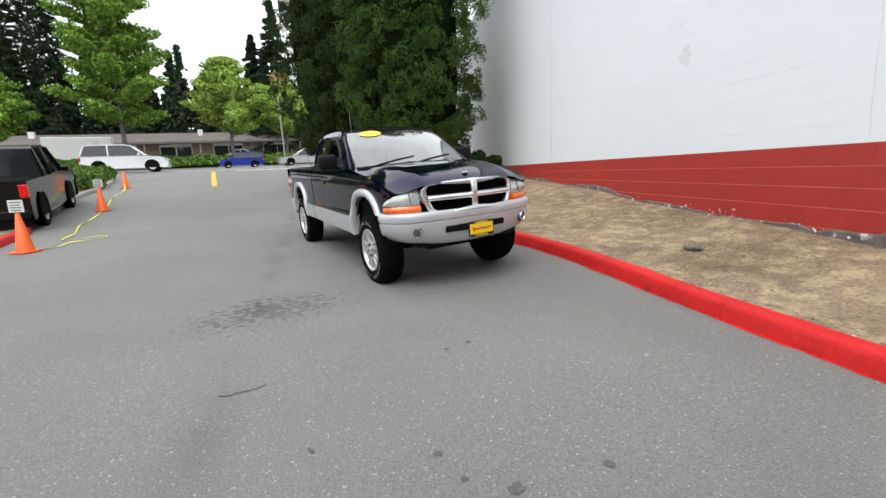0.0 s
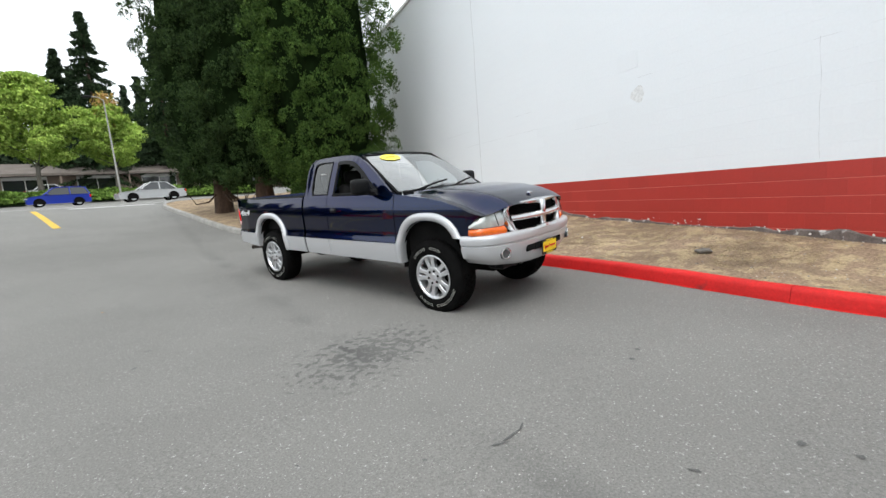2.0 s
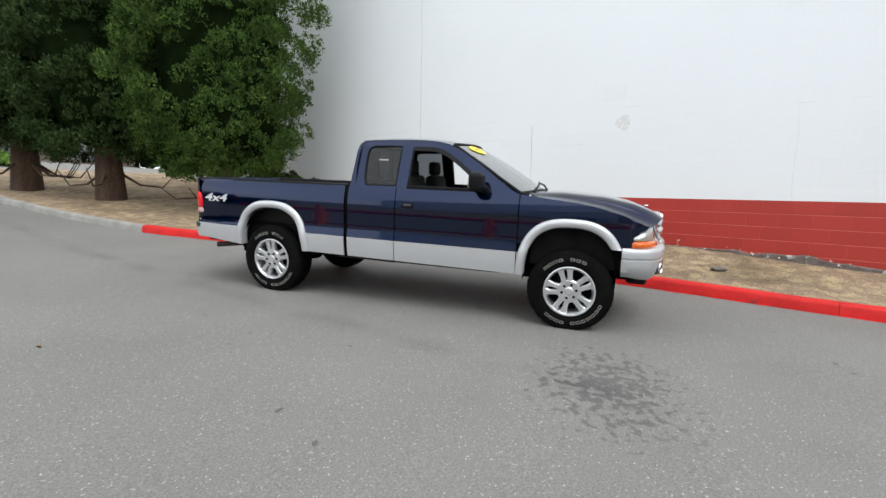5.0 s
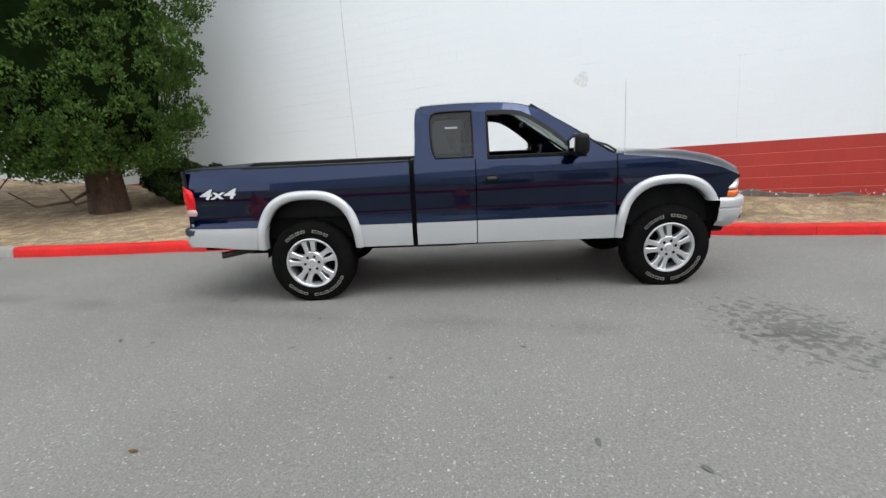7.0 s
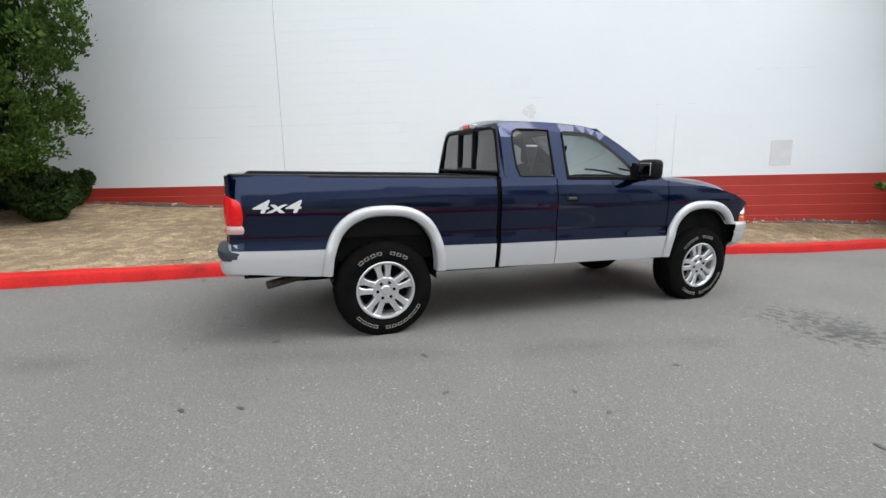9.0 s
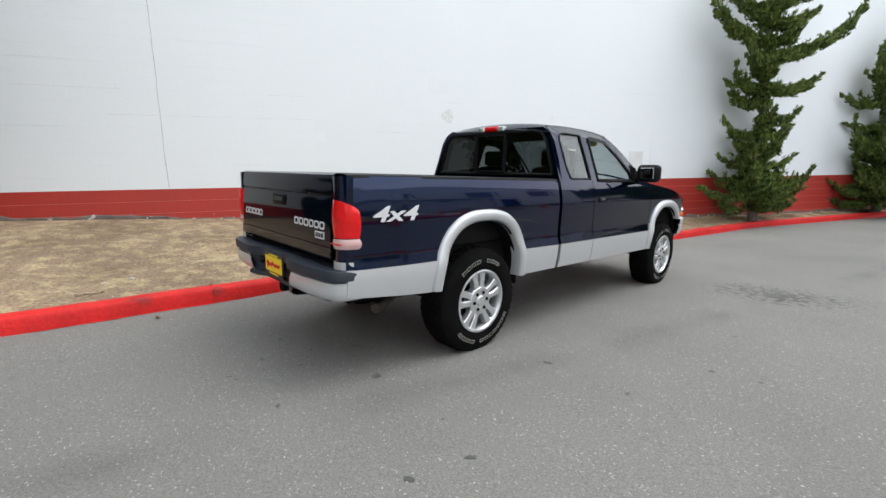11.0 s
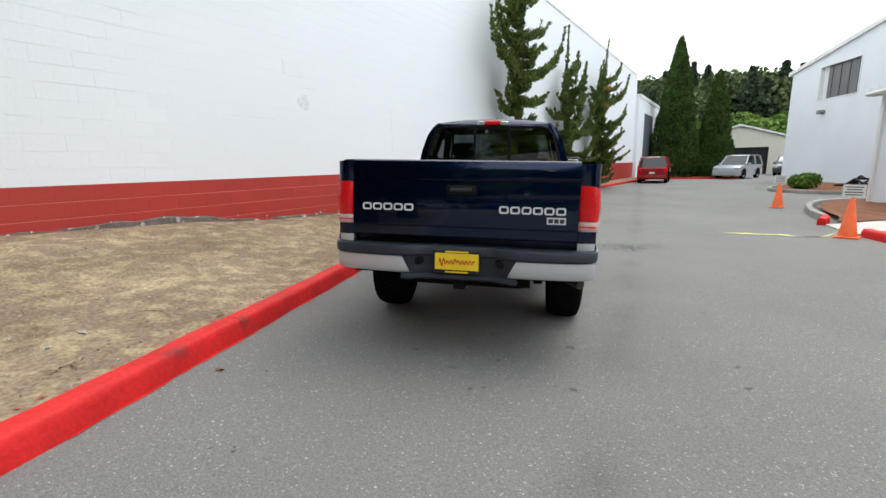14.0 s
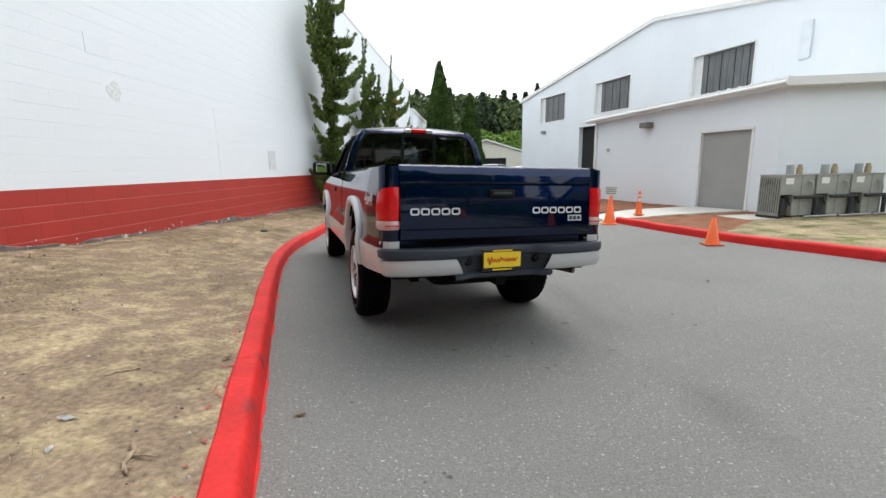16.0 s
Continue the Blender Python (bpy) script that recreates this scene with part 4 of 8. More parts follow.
box(bm, 4.16, 4.250, -0.235, 0.235, 0.60, 0.675, bev=0.015)
part("bumper_slot", bm, UNDER, bumper)
bm = bmesh.new()
box(bm, 3.9, 4.08, -0.60, 0.60, 0.45, 0.52, bev=0.02)
part("air_dam", bm, BLACK_TRIM, bumper)


def dealer_plate(x, y, z, facing):
    """A yellow dealer plate in a black frame; its unread script and lines are plain bars."""
    f = part("dealer_plate", boxes((x - 0.006, x + 0.006, y - 0.155, y + 0.155, z - 0.078, z + 0.078), bev=0.004), PLATE_BLACK, truck, "black plate frame")
    w = facing * 0.0075
    part("plate_face", boxes((min(x, x + w), max(x, x + w), y - 0.142, y + 0.142, z - 0.052, z + 0.056)), YELLOW, f, "yellow dealer plate")
    wave = [Vector((x + facing * 0.009, y - facing * (0.115 - 0.0024 * k), z - 0.004 + 0.0045 * (k / 96) + (0.026 if k < 16 else 0.012) * math.sin(k * 0.62) + (0.010 if 40 < k < 52 else 0.0))) for k in range(97)]
    part("script_wave", tube(bmesh.new(), wave, 0.0032, 5), PLATE_RED, f, "red script drawn as a plain wave")
    for zz in (-0.066, 0.066):
        bm = bmesh.new()
        box(bm, min(x, x + w), max(x, x + w), y - 0.075, y + 0.075, z + zz - 0.005, z + zz + 0.005)
        part("frame_print", bm, YELLOW, f)


dealer_plate(4.262, 0.04, 0.60, 1)

# ---- rear end
bm = bmesh.new()
TG = [(-1.075, 0.790), (-1.112, 0.795), (-1.121, 0.805), (-1.120, 0.862), (-1.114, 0.866), (-1.114, 0.870), (-1.120, 0.873), (-1.1175, 0.95), (-1.113, 1.05), (-1.105, 1.160), (-1.098, 1.165), (-1.098, 1.169), (-1.106, 1.173), (-1.104, 1.225), (-1.101, 1.262), (-1.094, 1.282), (-1.078, 1.291), (-1.06, 1.292), (-1.05, 1.27), (-1.05, 0.75)]
grid(bm, [[(x, y, z) for x, z in TG] for y in (-0.728, -0.723, -0.4, 0, 0.4, 0.723, 0.728)])
vs = bm.verts[:]
tg = part("tailgate", bm, BLUE, truck, smooth=30)
bm = bmesh.new()
box(bm, -1.120, -1.09, -0.105, 0.105, 1.062, 1.140, bev=0.024, seg=3)
part("tailgate_handle", bm, BLACK_TRIM, tg, "black recessed tailgate handle", smooth=40)
part("handle_pull", boxes((-1.126, -1.117, -0.072, 0.072, 1.096, 1.120), bev=0.008), mat("tailgate_pull", (0.045, 0.046, 0.05), 0.4), tg)


def wordmark(parent, x, y0, y1, z0, z1, count):
    """A maker's mark as plain silver shapes of its size, one rounded open block a letter."""
    w = (y1 - y0) / count
    for k in range(count):
        bm = bmesh.new()
        a = y0 + w * k + w * 0.05
        b = y0 + w * (k + 1) - w * 0.07
        lo, hi = min(a, b), max(a, b)
        rim = []
        for inset, cut in ((0.0, 0.010), (0.0105, 0.004)):
            l2, h2, d2, u2 = lo + inset * 1.15, hi - inset * 1.15, z0 + inset, z1 - inset
            rim.append([(l2 + cut, d2), (h2 - cut, d2), (h2, d2 + cut), (h2, u2 - cut), (h2 - cut, u2), (l2 + cut, u2), (l2, u2 - cut), (l2, d2 + cut)])
        front = [[bm.verts.new((x - 0.004 + (z - 0.98) * 0.045, y, z)) for y, z in r] for r in rim]
        back = [[bm.verts.new((x + 0.004, y, z)) for y, z in r] for r in rim]
        for i in range(8):
            j = (i + 1) % 8
            bm.faces.new((front[0][i], front[0][j], front[1][j], front[1][i]))
            bm.faces.new((front[0][i], back[0][i], back[0][j], front[0][j]))
            bm.faces.new((front[1][i], front[1][j], back[1][j], back[1][i]))
        part("mark_block", bm, DECAL, parent, "silver block of the maker's mark")


wordmark(tg, -1.1135, 0.665, 0.308, 0.962, 1.009, 5)
wordmark(tg, -1.1135, -0.240, -0.658, 0.962, 1.009, 6)
badge = part("trim_badge", boxes((-1.1215, -1.115, -0.655, -0.540, 0.905, 0.948)), DECAL, tg, "small silver trim badge")
part("badge_mark", boxes((-1.1225, -1.1215, -0.645, -0.618, 0.914, 0.939), (-1.1225, -1.1215, -0.611, -0.584, 0.914, 0.939), (-1.1225, -1.1215, -0.577, -0.550, 0.914, 0.939)), DARK_PAD, badge)
for s in (-1, 1):
    for z0, z1, material, nm, lab in ((0.930, 1.146, RED_LENS, "tail_lamp", "red tail lamp"), (0.868, 0.926, PINK_LENS, "reversing_lamp", "pale reversing lamp")):
        bm = bmesh.new()
        path = spline([(-1.105, 0.735), (-1.118, 0.785), (-1.10, 0.832), (-1.065, 0.852), (-1.02, 0.864)], 0.02)
        rows = []
        for i, (x, y) in enumerate(path):
            f = i / (len(path) - 1)
            top = z1 - (0.06 * f ** 3 if nm == "tail_lamp" else 0)
            rows.append([(x - 0.008 * math.sin(math.pi * k / 5) * (1 - f), s * (y + 0.008 * math.sin(math.pi * k / 5) * f), z0 + (top - z0) * k / 5) for k in range(6)])
        grid(bm, rows)
        border = [e for e in bm.edges if len(e.link_faces) == 1]
        r = bmesh.ops.extrude_edge_only(bm, edges=border)
        for v in [g for g in r["geom"] if isinstance(g, bmesh.types.BMVert)]:
            v.co.x += 0.04
            v.co.y -= s * 0.02
        lampob = part(nm, bm, material, truck, lab, smooth=50)
        if nm == "reversing_lamp":
            part("lens_bar", boxes((-1.122, -1.09, min(s * 0.735, s * 0.83), max(s * 0.735, s * 0.83), 0.892, 0.900)), RED_LENS, lampob)
    # corner post between lamp and side
    bm = bmesh.new()
    path = spline([(-1.10, 0.733), (-1.108, 0.785), (-1.088, 0.838), (-1.04, 0.856)], 0.02)
    grid(bm, [[(x, s * (y - 0.004), z) for z in (0.797, 0.85, 1.0, 1.2, 1.25, 1.278)] for x, y in path])
    part("corner_panel", bm, BLUE, truck, smooth=60)
    bm = bmesh.new()
    grid(bm, [[(x - 0.003, s * (y), z) for z in (0.60, 0.68, 0.793)] for x, y in path])
    part("corner_panel", bm, SILVER, truck, smooth=60)

# rear bumper: dark step pad over silver faces, dropped middle
RB = [(-0.985, 0.856), (-1.06, 0.856), (-1.125, 0.836), (-1.165, 0.770), (-1.195, 0.60), (-1.205, 0.36), (-1.175, 0.27), (-1.15, 0.22), (-1.15, 0.0)]
rb = spline(RB, 0.03)
rb = [(x, -y) for x, y in rb] + [(x, y) for x, y in rb[::-1][1:]]


def bumper_band(prof, keep, material, nm, label):
    bm = bmesh.new()
    rows = []
    runs = []
    for i, (x, y) in enumerate(rb):
        if not keep(x, y):
            if rows:
                runs.append(rows)
                rows = []
            continue
        a, b = rb[max(i - 1, 0)], rb[min(i + 1, len(rb) - 1)]
        d = Vector((b[0] - a[0], b[1] - a[1], 0)).normalized()
        o = Vector((-d.y, d.x, 0))
        o = o if o.x < 0.2 else -o
        if abs(y) > 0.9 and o.y * y < 0:
            o = -o
        rows.append([Vector((x, y, 0)) + o * c + Vector((0, 0, z)) for c, z in prof(y)])
    if rows:
        runs.append(rows)
    for r in runs:
        if len(r) > 1:
            grid(bm, r)
    return part(nm, bm, material, truck, label, smooth=50)


DROP = 0.034
rear_bumper = bumper_band(lambda y: [(-0.16, 0.772 - DROP), (-0.02, 0.782 - DROP), (0.006, 0.777 - DROP), (0.013, 0.760 - DROP), (0.011, 0.722 - DROP), (-0.012, 0.706 - DROP)], lambda x, y: True, DARK_PAD, "rear_bumper_pad", "dark blue-grey rubber step pad")
FACE = [(-0.02, 0.712), (0.001, 0.704), (0.004, 0.660), (-0.004, 0.612), (-0.018, 0.598), (-0.05, 0.590), (-0.12, 0.590)]
for side in (1, -1):
    face = bumper_band(lambda y: [(c, z - DROP) for c, z in FACE], lambda x, y, side=side: y * side > 0.335, SILVER, "rear_bumper_face", "silver rear bumper face")
    for v in face.data.vertices:
        v.co.y += side * (v.co.z - 0.63) * 0.55 * max(0.0, 1 - (abs(v.co.y) - 0.335) / 0.12)
bumper_band(lambda y: [(-0.02, 0.722 - DROP), (-0.004, 0.714 - DROP), (-0.028, 0.650 - DROP), (-0.030, 0.605 - DROP), (0.0, 0.590 - DROP), (0.002, 0.566 - DROP), (-0.03, 0.548 - DROP), (-0.16, 0.546 - DROP)], lambda x, y: abs(y) <= 0.40, DARK_PAD, "rear_bumper_middle", "dark dropped middle of the rear bumper")
for s in (-1, 1):
    bm = bmesh.new()
    lathe(bm, [(0.0, -0.016), (0.022, -0.016), (0.03, -0.008), (0.034, 0.03)], 16, "x")
    bmesh.ops.translate(bm, vec=(-1.150, s * 0.265, 0.645), verts=bm.verts)
    part("bumper_bolt_cover", bm, BLACK_TRIM, rear_bumper, smooth=40)
dealer_plate(-1.160, 0.011, 0.645, -1)
part("tow_hitch", boxes((-1.12, -0.9, -0.035, 0.035, 0.455, 0.515), (-0.98, -0.92, -0.34, 0.34, 0.45, 0.51)), UNDER, truck, "black tow hitch under the bumper")

# ---- load bed
part("bed_floor", boxes((-1.06, 1.02, -0.72, 0.72, 0.79, 0.82)), BLACK_TRIM, truck)
for s in (-1, 1):
    part("bed_inner_wall", boxes((-1.06, 1.02, min(s * 0.72, s * 0.745), max(s * 0.72, s * 0.745), 0.80, 1.27)), BLACK_TRIM, truck)
    bm = bmesh.new()
    grid(bm, [[(x, s * 0.70, 1.255), (x, s * 0.705, 1.283), (x, s * 0.73, 1.291), (x, s * 0.79, 1.290), (x, s * (0.836 if x > -0.6 else 0.812), 1.286), (x, s * (0.842 if x > -0.6 else 0.818), 1.270)] for x in (-1.06, -1.05, -0.5, 0, 0.5, 0.98, 0.99)])
    part("bed_rail_cap", bm, BLACK_TRIM, truck, "black bed rail cap", smooth=50)
part("bed_front_wall", boxes((0.985, 1.022, -0.74, 0.74, 0.80, 1.285)), BLACK_TRIM, truck)

# ---- wheels
def tyre_mesh():
    bm = bmesh.new()
    prof = [(0.218, -0.105), (0.226, -0.118), (0.25, -0.128), (0.29, -0.131), (0.33, -0.127), (0.358, -0.115), (0.374, -0.10), (0.377, -0.08), (0.377, 0.08), (0.374, 0.10), (0.358, 0.115), (0.33, 0.127), (0.29, 0.131), (0.25, 0.128), (0.226, 0.118), (0.218, 0.105)]
    lathe(bm, prof, 56, "y")
    return mesh("tyre", bm, RUBBER, 40)


def tread_mesh():
    bm = bmesh.new()
    for k in range(44):
        for row, (y0, y1, off) in enumerate(((-0.112, -0.072, 0), (-0.062, -0.022, 0.5), (-0.018, 0.018, 0.1), (0.022, 0.062, 0.6), (0.072, 0.112, 0.05))):
            a = 2 * math.pi * (k + off) / 44
            r0, r1 = (0.36, 0.386) if abs(y0 + y1) < 0.15 else (0.352, 0.381)
            da = 0.048
            vs = []
            for rr in (r0, r1):
                for aa, yy in ((a - da, y0), (a + da, y0), (a + da * 0.7, y1), (a - da * 0.8, y1)):
                    q = rr - (0.012 if abs(yy) > 0.1 and rr == r1 else 0)
                    vs.append(bm.verts.new((q * math.cos(aa), yy, q * math.sin(aa))))
            for f in ((4, 5, 6, 7), (0, 1, 5, 4), (1, 2, 6, 5), (2, 3, 7, 6), (3, 0, 4, 7)):
                bm.faces.new([vs[i] for i in f])
    return mesh("tread", bm, RUBBER)


def rim_mesh():
    """Cast rim: a stepped lip, a broad hub and five pairs of stout spokes with slits between."""
    bm = bmesh.new()
    lathe(bm, [(0.222, 0.116), (0.229, 0.121), (0.229, 0.127), (0.222, 0.130), (0.213, 0.127), (0.206, 0.116), (0.200, 0.100), (0.197, 0.03), (0.197, -0.10)], 48, "y")
    for k in range(5):
        a = 2 * math.pi * k / 5 + math.pi / 2
        for sgn in (-1, 1):
            rows = []
            for r, half, off, d0 in ((0.070, 0.027, 0.026, 0.110), (0.105, 0.0250, 0.0270, 0.114), (0.145, 0.0235, 0.0335, 0.115), (0.178, 0.0275, 0.0395, 0.113), (0.208, 0.044, 0.0460, 0.116)):
                row = []
                for w, d in ((-half, d0 - 0.045), (-half * 0.92, d0 - 0.006), (-half * 0.70, d0), (half * 0.70, d0), (half * 0.92, d0 - 0.006), (half, d0 - 0.045)):
                    px, pz = r, sgn * off + w
                    row.append((px * math.cos(a) - pz * math.sin(a), d, px * math.sin(a) + pz * math.cos(a)))
                rows.append(row)
            grid(bm, rows)
    lathe(bm, [(0.108, 0.06), (0.106, 0.108), (0.098, 0.116), (0.050, 0.117), (0.040, 0.114), (0.034, 0.118), (0.030, 0.121), (0.0, 0.122)], 36, "y")
    return mesh("rim", bm, ALLOY, 35)


def lug_nut_mesh():
    bm = bmesh.new()
    r = bmesh.ops.create_cone(bm, cap_ends=True, segments=10, radius1=0.0125, radius2=0.010, depth=0.012)
    bmesh.ops.rotate(bm, verts=r["verts"], cent=(0, 0, 0), matrix=Matrix.Rotation(math.pi / 2, 3, "X"))
    return mesh("lug_nut", bm, UNDER)


def drum_mesh():
    bm = bmesh.new()
    lathe(bm, [(0.0, 0.02), (0.15, 0.02), (0.195, 0.0), (0.195, -0.1)], 32, "y")
    return mesh("brake_drum", bm, UNDER)


def sidewall_print_mesh():
    """The raised white sidewall lettering as plain outlined bars."""
    bm = bmesh.new()
    def bar(a, r0, r1, da):
        for (ra, rb_, a0, a1) in ((r1 - 0.004, r1, a - da, a + da), (r0, r0 + 0.004, a - da, a + da), (r0, r1, a - da, a - da + 0.014), (r0, r1, a + da - 0.014, a + da)):
            pts = []
            for aa, rr in ((a0, ra), (a1, ra), (a1, rb_), (a0, rb_)):
                yy = float(np.interp(rr, [0.25, 0.29, 0.33], [0.128, 0.131, 0.127])) + 0.003
                pts.append(bm.verts.new((rr * math.cos(aa), yy, rr * math.sin(aa))))
            bm.faces.new(pts)
    for k in range(8):
        if k != 3:
            bar(math.radians(126 - k * 10), 0.283, 0.308, 0.062)
    for k in range(12):
        if k != 7:
            bar(math.radians(216 + k * 9.6), 0.282, 0.307, 0.060)
    return mesh("sidewall_print", bm, WHITE_LETTER)


TY, TR_, RI, HU, DR, SP = tyre_mesh(), tread_mesh(), rim_mesh(), lug_nut_mesh(), drum_mesh(), sidewall_print_mesh()
for wx, s, turn in ((0.02, -1, -6), (3.39, -1, -14), (0.02, 1, 50), (3.39, 1, 35)):
    wheel = new("wheel", TY)
    wheel.parent = truck
    wheel.matrix_local = Matrix.Translation((wx, s * 0.758, 0.379)) @ Matrix.Scale(1.042, 4) @ Matrix.Rotation(radians(turn), 4, "Y") @ (Matrix.Rotation(math.pi, 4, "Z") if s < 0 else Matrix.Identity(4))
    tagged(wheel, "black all-terrain tyre on a silver alloy rim")
    for nm, me in (("tread", TR_), ("rim", RI), ("brake_drum", DR), ("sidewall_print", SP)):
        o = new(nm, me)
        o.parent = wheel
        if nm == "sidewall_print":
            tagged(o, "raised pale lettering as plain bars", kind="stuff")
    for k in range(6):
        o = new("lug_nut", HU)
        o.parent = wheel
        a = 2 * math.pi * k / 6
        o.matrix_local = Matrix.Translation((0.064 * math.cos(a), 0.117, 0.064 * math.sin(a)))

# ---- badges on the sides, mirrors, aerial
def letters(text, size, depth, material, nm, parent, m, label="", shear=0.0, space=1.0):
    cu = bpy.data.curves.new(nm, "FONT")
    cu.body, cu.size, cu.extrude, cu.shear, cu.align_x, cu.align_y = text, size, depth, shear, "CENTER", "CENTER"
    cu.offset, cu.space_character = size * 0.018, space
    ob = new(nm, cu)
    dg = bpy.context.evaluated_depsgraph_get()
    me = bpy.data.meshes.new_from_object(ob.evaluated_get(dg))
    bpy.data.objects.remove(ob)
    bpy.data.curves.remove(cu)
    me.materials.clear()
    me.materials.append(material)
    o = new(nm, me)
    o.parent = parent
    if parent is not None:
        o.matrix_local = m
    else:
        o.matrix_world = m
    return tagged(o, label) if label else o


for s in (-1, 1):
    m = Matrix.Translation((-0.775, s * 0.8815, 1.058)) @ (Matrix.Rotation(math.pi, 4, "Z") if s > 0 else Matrix.Identity(4)) @ Matrix.Rotation(math.pi / 2, 4, "X") @ Matrix.Scale(1.75, 4, (1, 0, 0))
    letters("4x4", 0.125, 0.003, DECAL, "side_decal", truck, m, "silver 4x4 decal", shear=0.25)
    bm = bmesh.new()
    box(bm, 2.42, 2.545, min(s * 0.880, s * 1.115), max(s * 0.880, s * 1.115), 1.275, 1.460, bev=0.05, seg=4)
    sail = bmesh.new()
    prism(sail, [(2.425, 1.272), (2.60, 1.262), (2.53, 1.335), (2.445, 1.425)], 1, min(s * 0.805, s * 0.862), max(s * 0.805, s * 0.862))
    mir = part("door_mirror", bm, BLACK_TRIM, truck, "black door mirror", smooth=60)
    part("mirror_glass", boxes((2.414, 2.424, min(s * 0.930, s * 1.070), max(s * 0.930, s * 1.070), 1.312, 1.425), bev=0.003), MIRROR, mir)
    part("mirror_base", sail, BLACK_TRIM, mir)
    part("mirror_arm", tube(bmesh.new(), [(2.53, s * 0.80, 1.29), (2.51, s * 0.88, 1.30), (2.50, s * 0.96, 1.33)], [0.05, 0.035, 0.04], 10), BLACK_TRIM, mir)
bm = bmesh.new()
tube(bm, [(2.96, -0.80, 1.23), (2.96, -0.80, 1.262)], [0.016, 0.009])
tube(bm, [(2.96, -0.80, 1.26), (2.935, -0.80, 1.90)], 0.0014, 5)
part("aerial", bm, CHROME, truck, "thin whip aerial on the wing")

# ---- cabin
part("cabin_floor", boxes((1.05, 2.9, -0.80, 0.80, 0.60, 0.66), (1.05, 2.9, -0.825, -0.79, 0.60, 1.25), (1.05, 2.9, 0.79, 0.825, 0.60, 1.25)), INTERIOR, truck)
part("dashboard", boxes((2.48, 2.86, -0.78, 0.78, 0.95, 1.20), bev=0.05), INTERIOR, truck)
bm = bmesh.new()
tube(bm, [(2.36 + 0.09 * math.cos(a), 0.38 + 0.18 * math.sin(a), 1.20 + 0.155 * math.cos(a)) for a in [2 * math.pi * k / 24 for k in range(25)]], 0.015, 6, cap=False)
tube(bm, [(2.62, 0.38, 1.06), (2.36, 0.38, 1.20)], 0.025, 8)
tube(bm, [(2.36, 0.22, 1.20), (2.36, 0.54, 1.20)], 0.016, 6)
part("steering_wheel", bm, BLACK_TRIM, truck, smooth=50)
for s in (-1, 1):
    bm = bmesh.new()
    box(bm, 1.72, 2.2, s * 0.39 - 0.25, s * 0.39 + 0.25, 0.72, 0.92, bev=0.05, seg=2)
    box(bm, 1.62, 1.76, s * 0.39 - 0.24, s * 0.39 + 0.24, 0.90, 1.42, bev=0.05, seg=2, m=Matrix.Translation((1.7, 0, 0.9)) @ Matrix.Rotation(-0.22, 4, "Y") @ Matrix.Translation((-1.7, 0, -0.9)))
    seat = part("seat", bm, INTERIOR, truck, "dark cloth bucket seat", smooth=50)
    bm = bmesh.new()
    box(bm, 1.52, 1.62, s * 0.39 - 0.13, s * 0.39 + 0.13, 1.41, 1.58, bev=0.04, seg=2)
    part("headrest", bm, INTERIOR, seat, smooth=50)
part("headliner", boxes((1.12, 2.0, -0.60, 0.60, 1.725, 1.735)), HEAD_TRIM, truck)
part("rear_mirror", boxes((2.16, 2.19, -0.12, 0.12, 1.555, 1.61), bev=0.012), BLACK_TRIM, truck)
# pale tapered plate set behind the right quarter window
bm = bmesh.new()
prism(bm, [(1.325, 1.565), (1.44, 1.568), (1.435, 1.48), (1.405, 1.345), (1.375, 1.342), (1.335, 1.48)], 1, -0.726, -0.722)
part("window_paper", bm, mat("pale_sheet", (0.50, 0.50, 0.50), 0.8, var=0.1, scale=20), truck, "pale tapered sheet behind the quarter window")

# ---- underneath
# added unseen blocks that keep light from getting in below the truck
part("floor_pan", boxes((0.50, 2.92, -0.80, 0.80, 0.515, 0.60), (-1.02, -0.50, -0.76, 0.76, 0.52, 0.60), (2.92, 3.95, -0.52, 0.52, 0.47, 0.60), (0.55, 1.5, 0.10, 0.60, 0.36, 0.52), (-0.95, -0.52, -0.40, 0.40, 0.44, 0.53)), UNDER, truck)
part("chassis", boxes((-1.0, 3.9, -0.46, -0.34, 0.46, 0.58), (-1.0, 3.9, 0.34, 0.46, 0.46, 0.58), (0.5, 2.8, -0.78, -0.46, 0.48, 0.60), (0.5, 2.8, 0.46, 0.78, 0.48, 0.60), (1.2, 2.6, -0.30, 0.30, 0.36, 0.55), (2.9, 3.8, -0.35, 0.35, 0.36, 0.6), (-1.05, 1.0, -0.74, 0.74, 0.60, 0.79)), UNDER, truck)
bm = bmesh.new()
tube(bm, [(0, -0.66, 0.376), (0, 0.66, 0.376)], 0.055, 10)
r = bmesh.ops.create_uvsphere(bm, u_segments=14, v_segments=8, radius=0.15)
bmesh.ops.translate(bm, verts=r["verts"], vec=(0, 0, 0.38))
part("rear_axle", bm, UNDER, truck, smooth=50)
part("front_axle", tube(bmesh.new(), [(3.39, -0.66, 0.37), (3.39, 0.66, 0.37)], 0.045, 10), UNDER, truck, smooth=50)
bm = bmesh.new()
tube(bm, [(1.4, -0.45, 0.42), (0.6, -0.50, 0.44), (0.4, -0.56, 0.55), (-0.4, -0.58, 0.55), (-0.62, -0.66, 0.49), (-0.86, -0.80, 0.47)], 0.032, 10)
part("exhaust_pipe", bm, mat("rusty_exhaust", (0.06, 0.045, 0.038), 0.6, metal=0.5, var=0.3, scale=20), truck, "dull steel exhaust pipe", smooth=50)
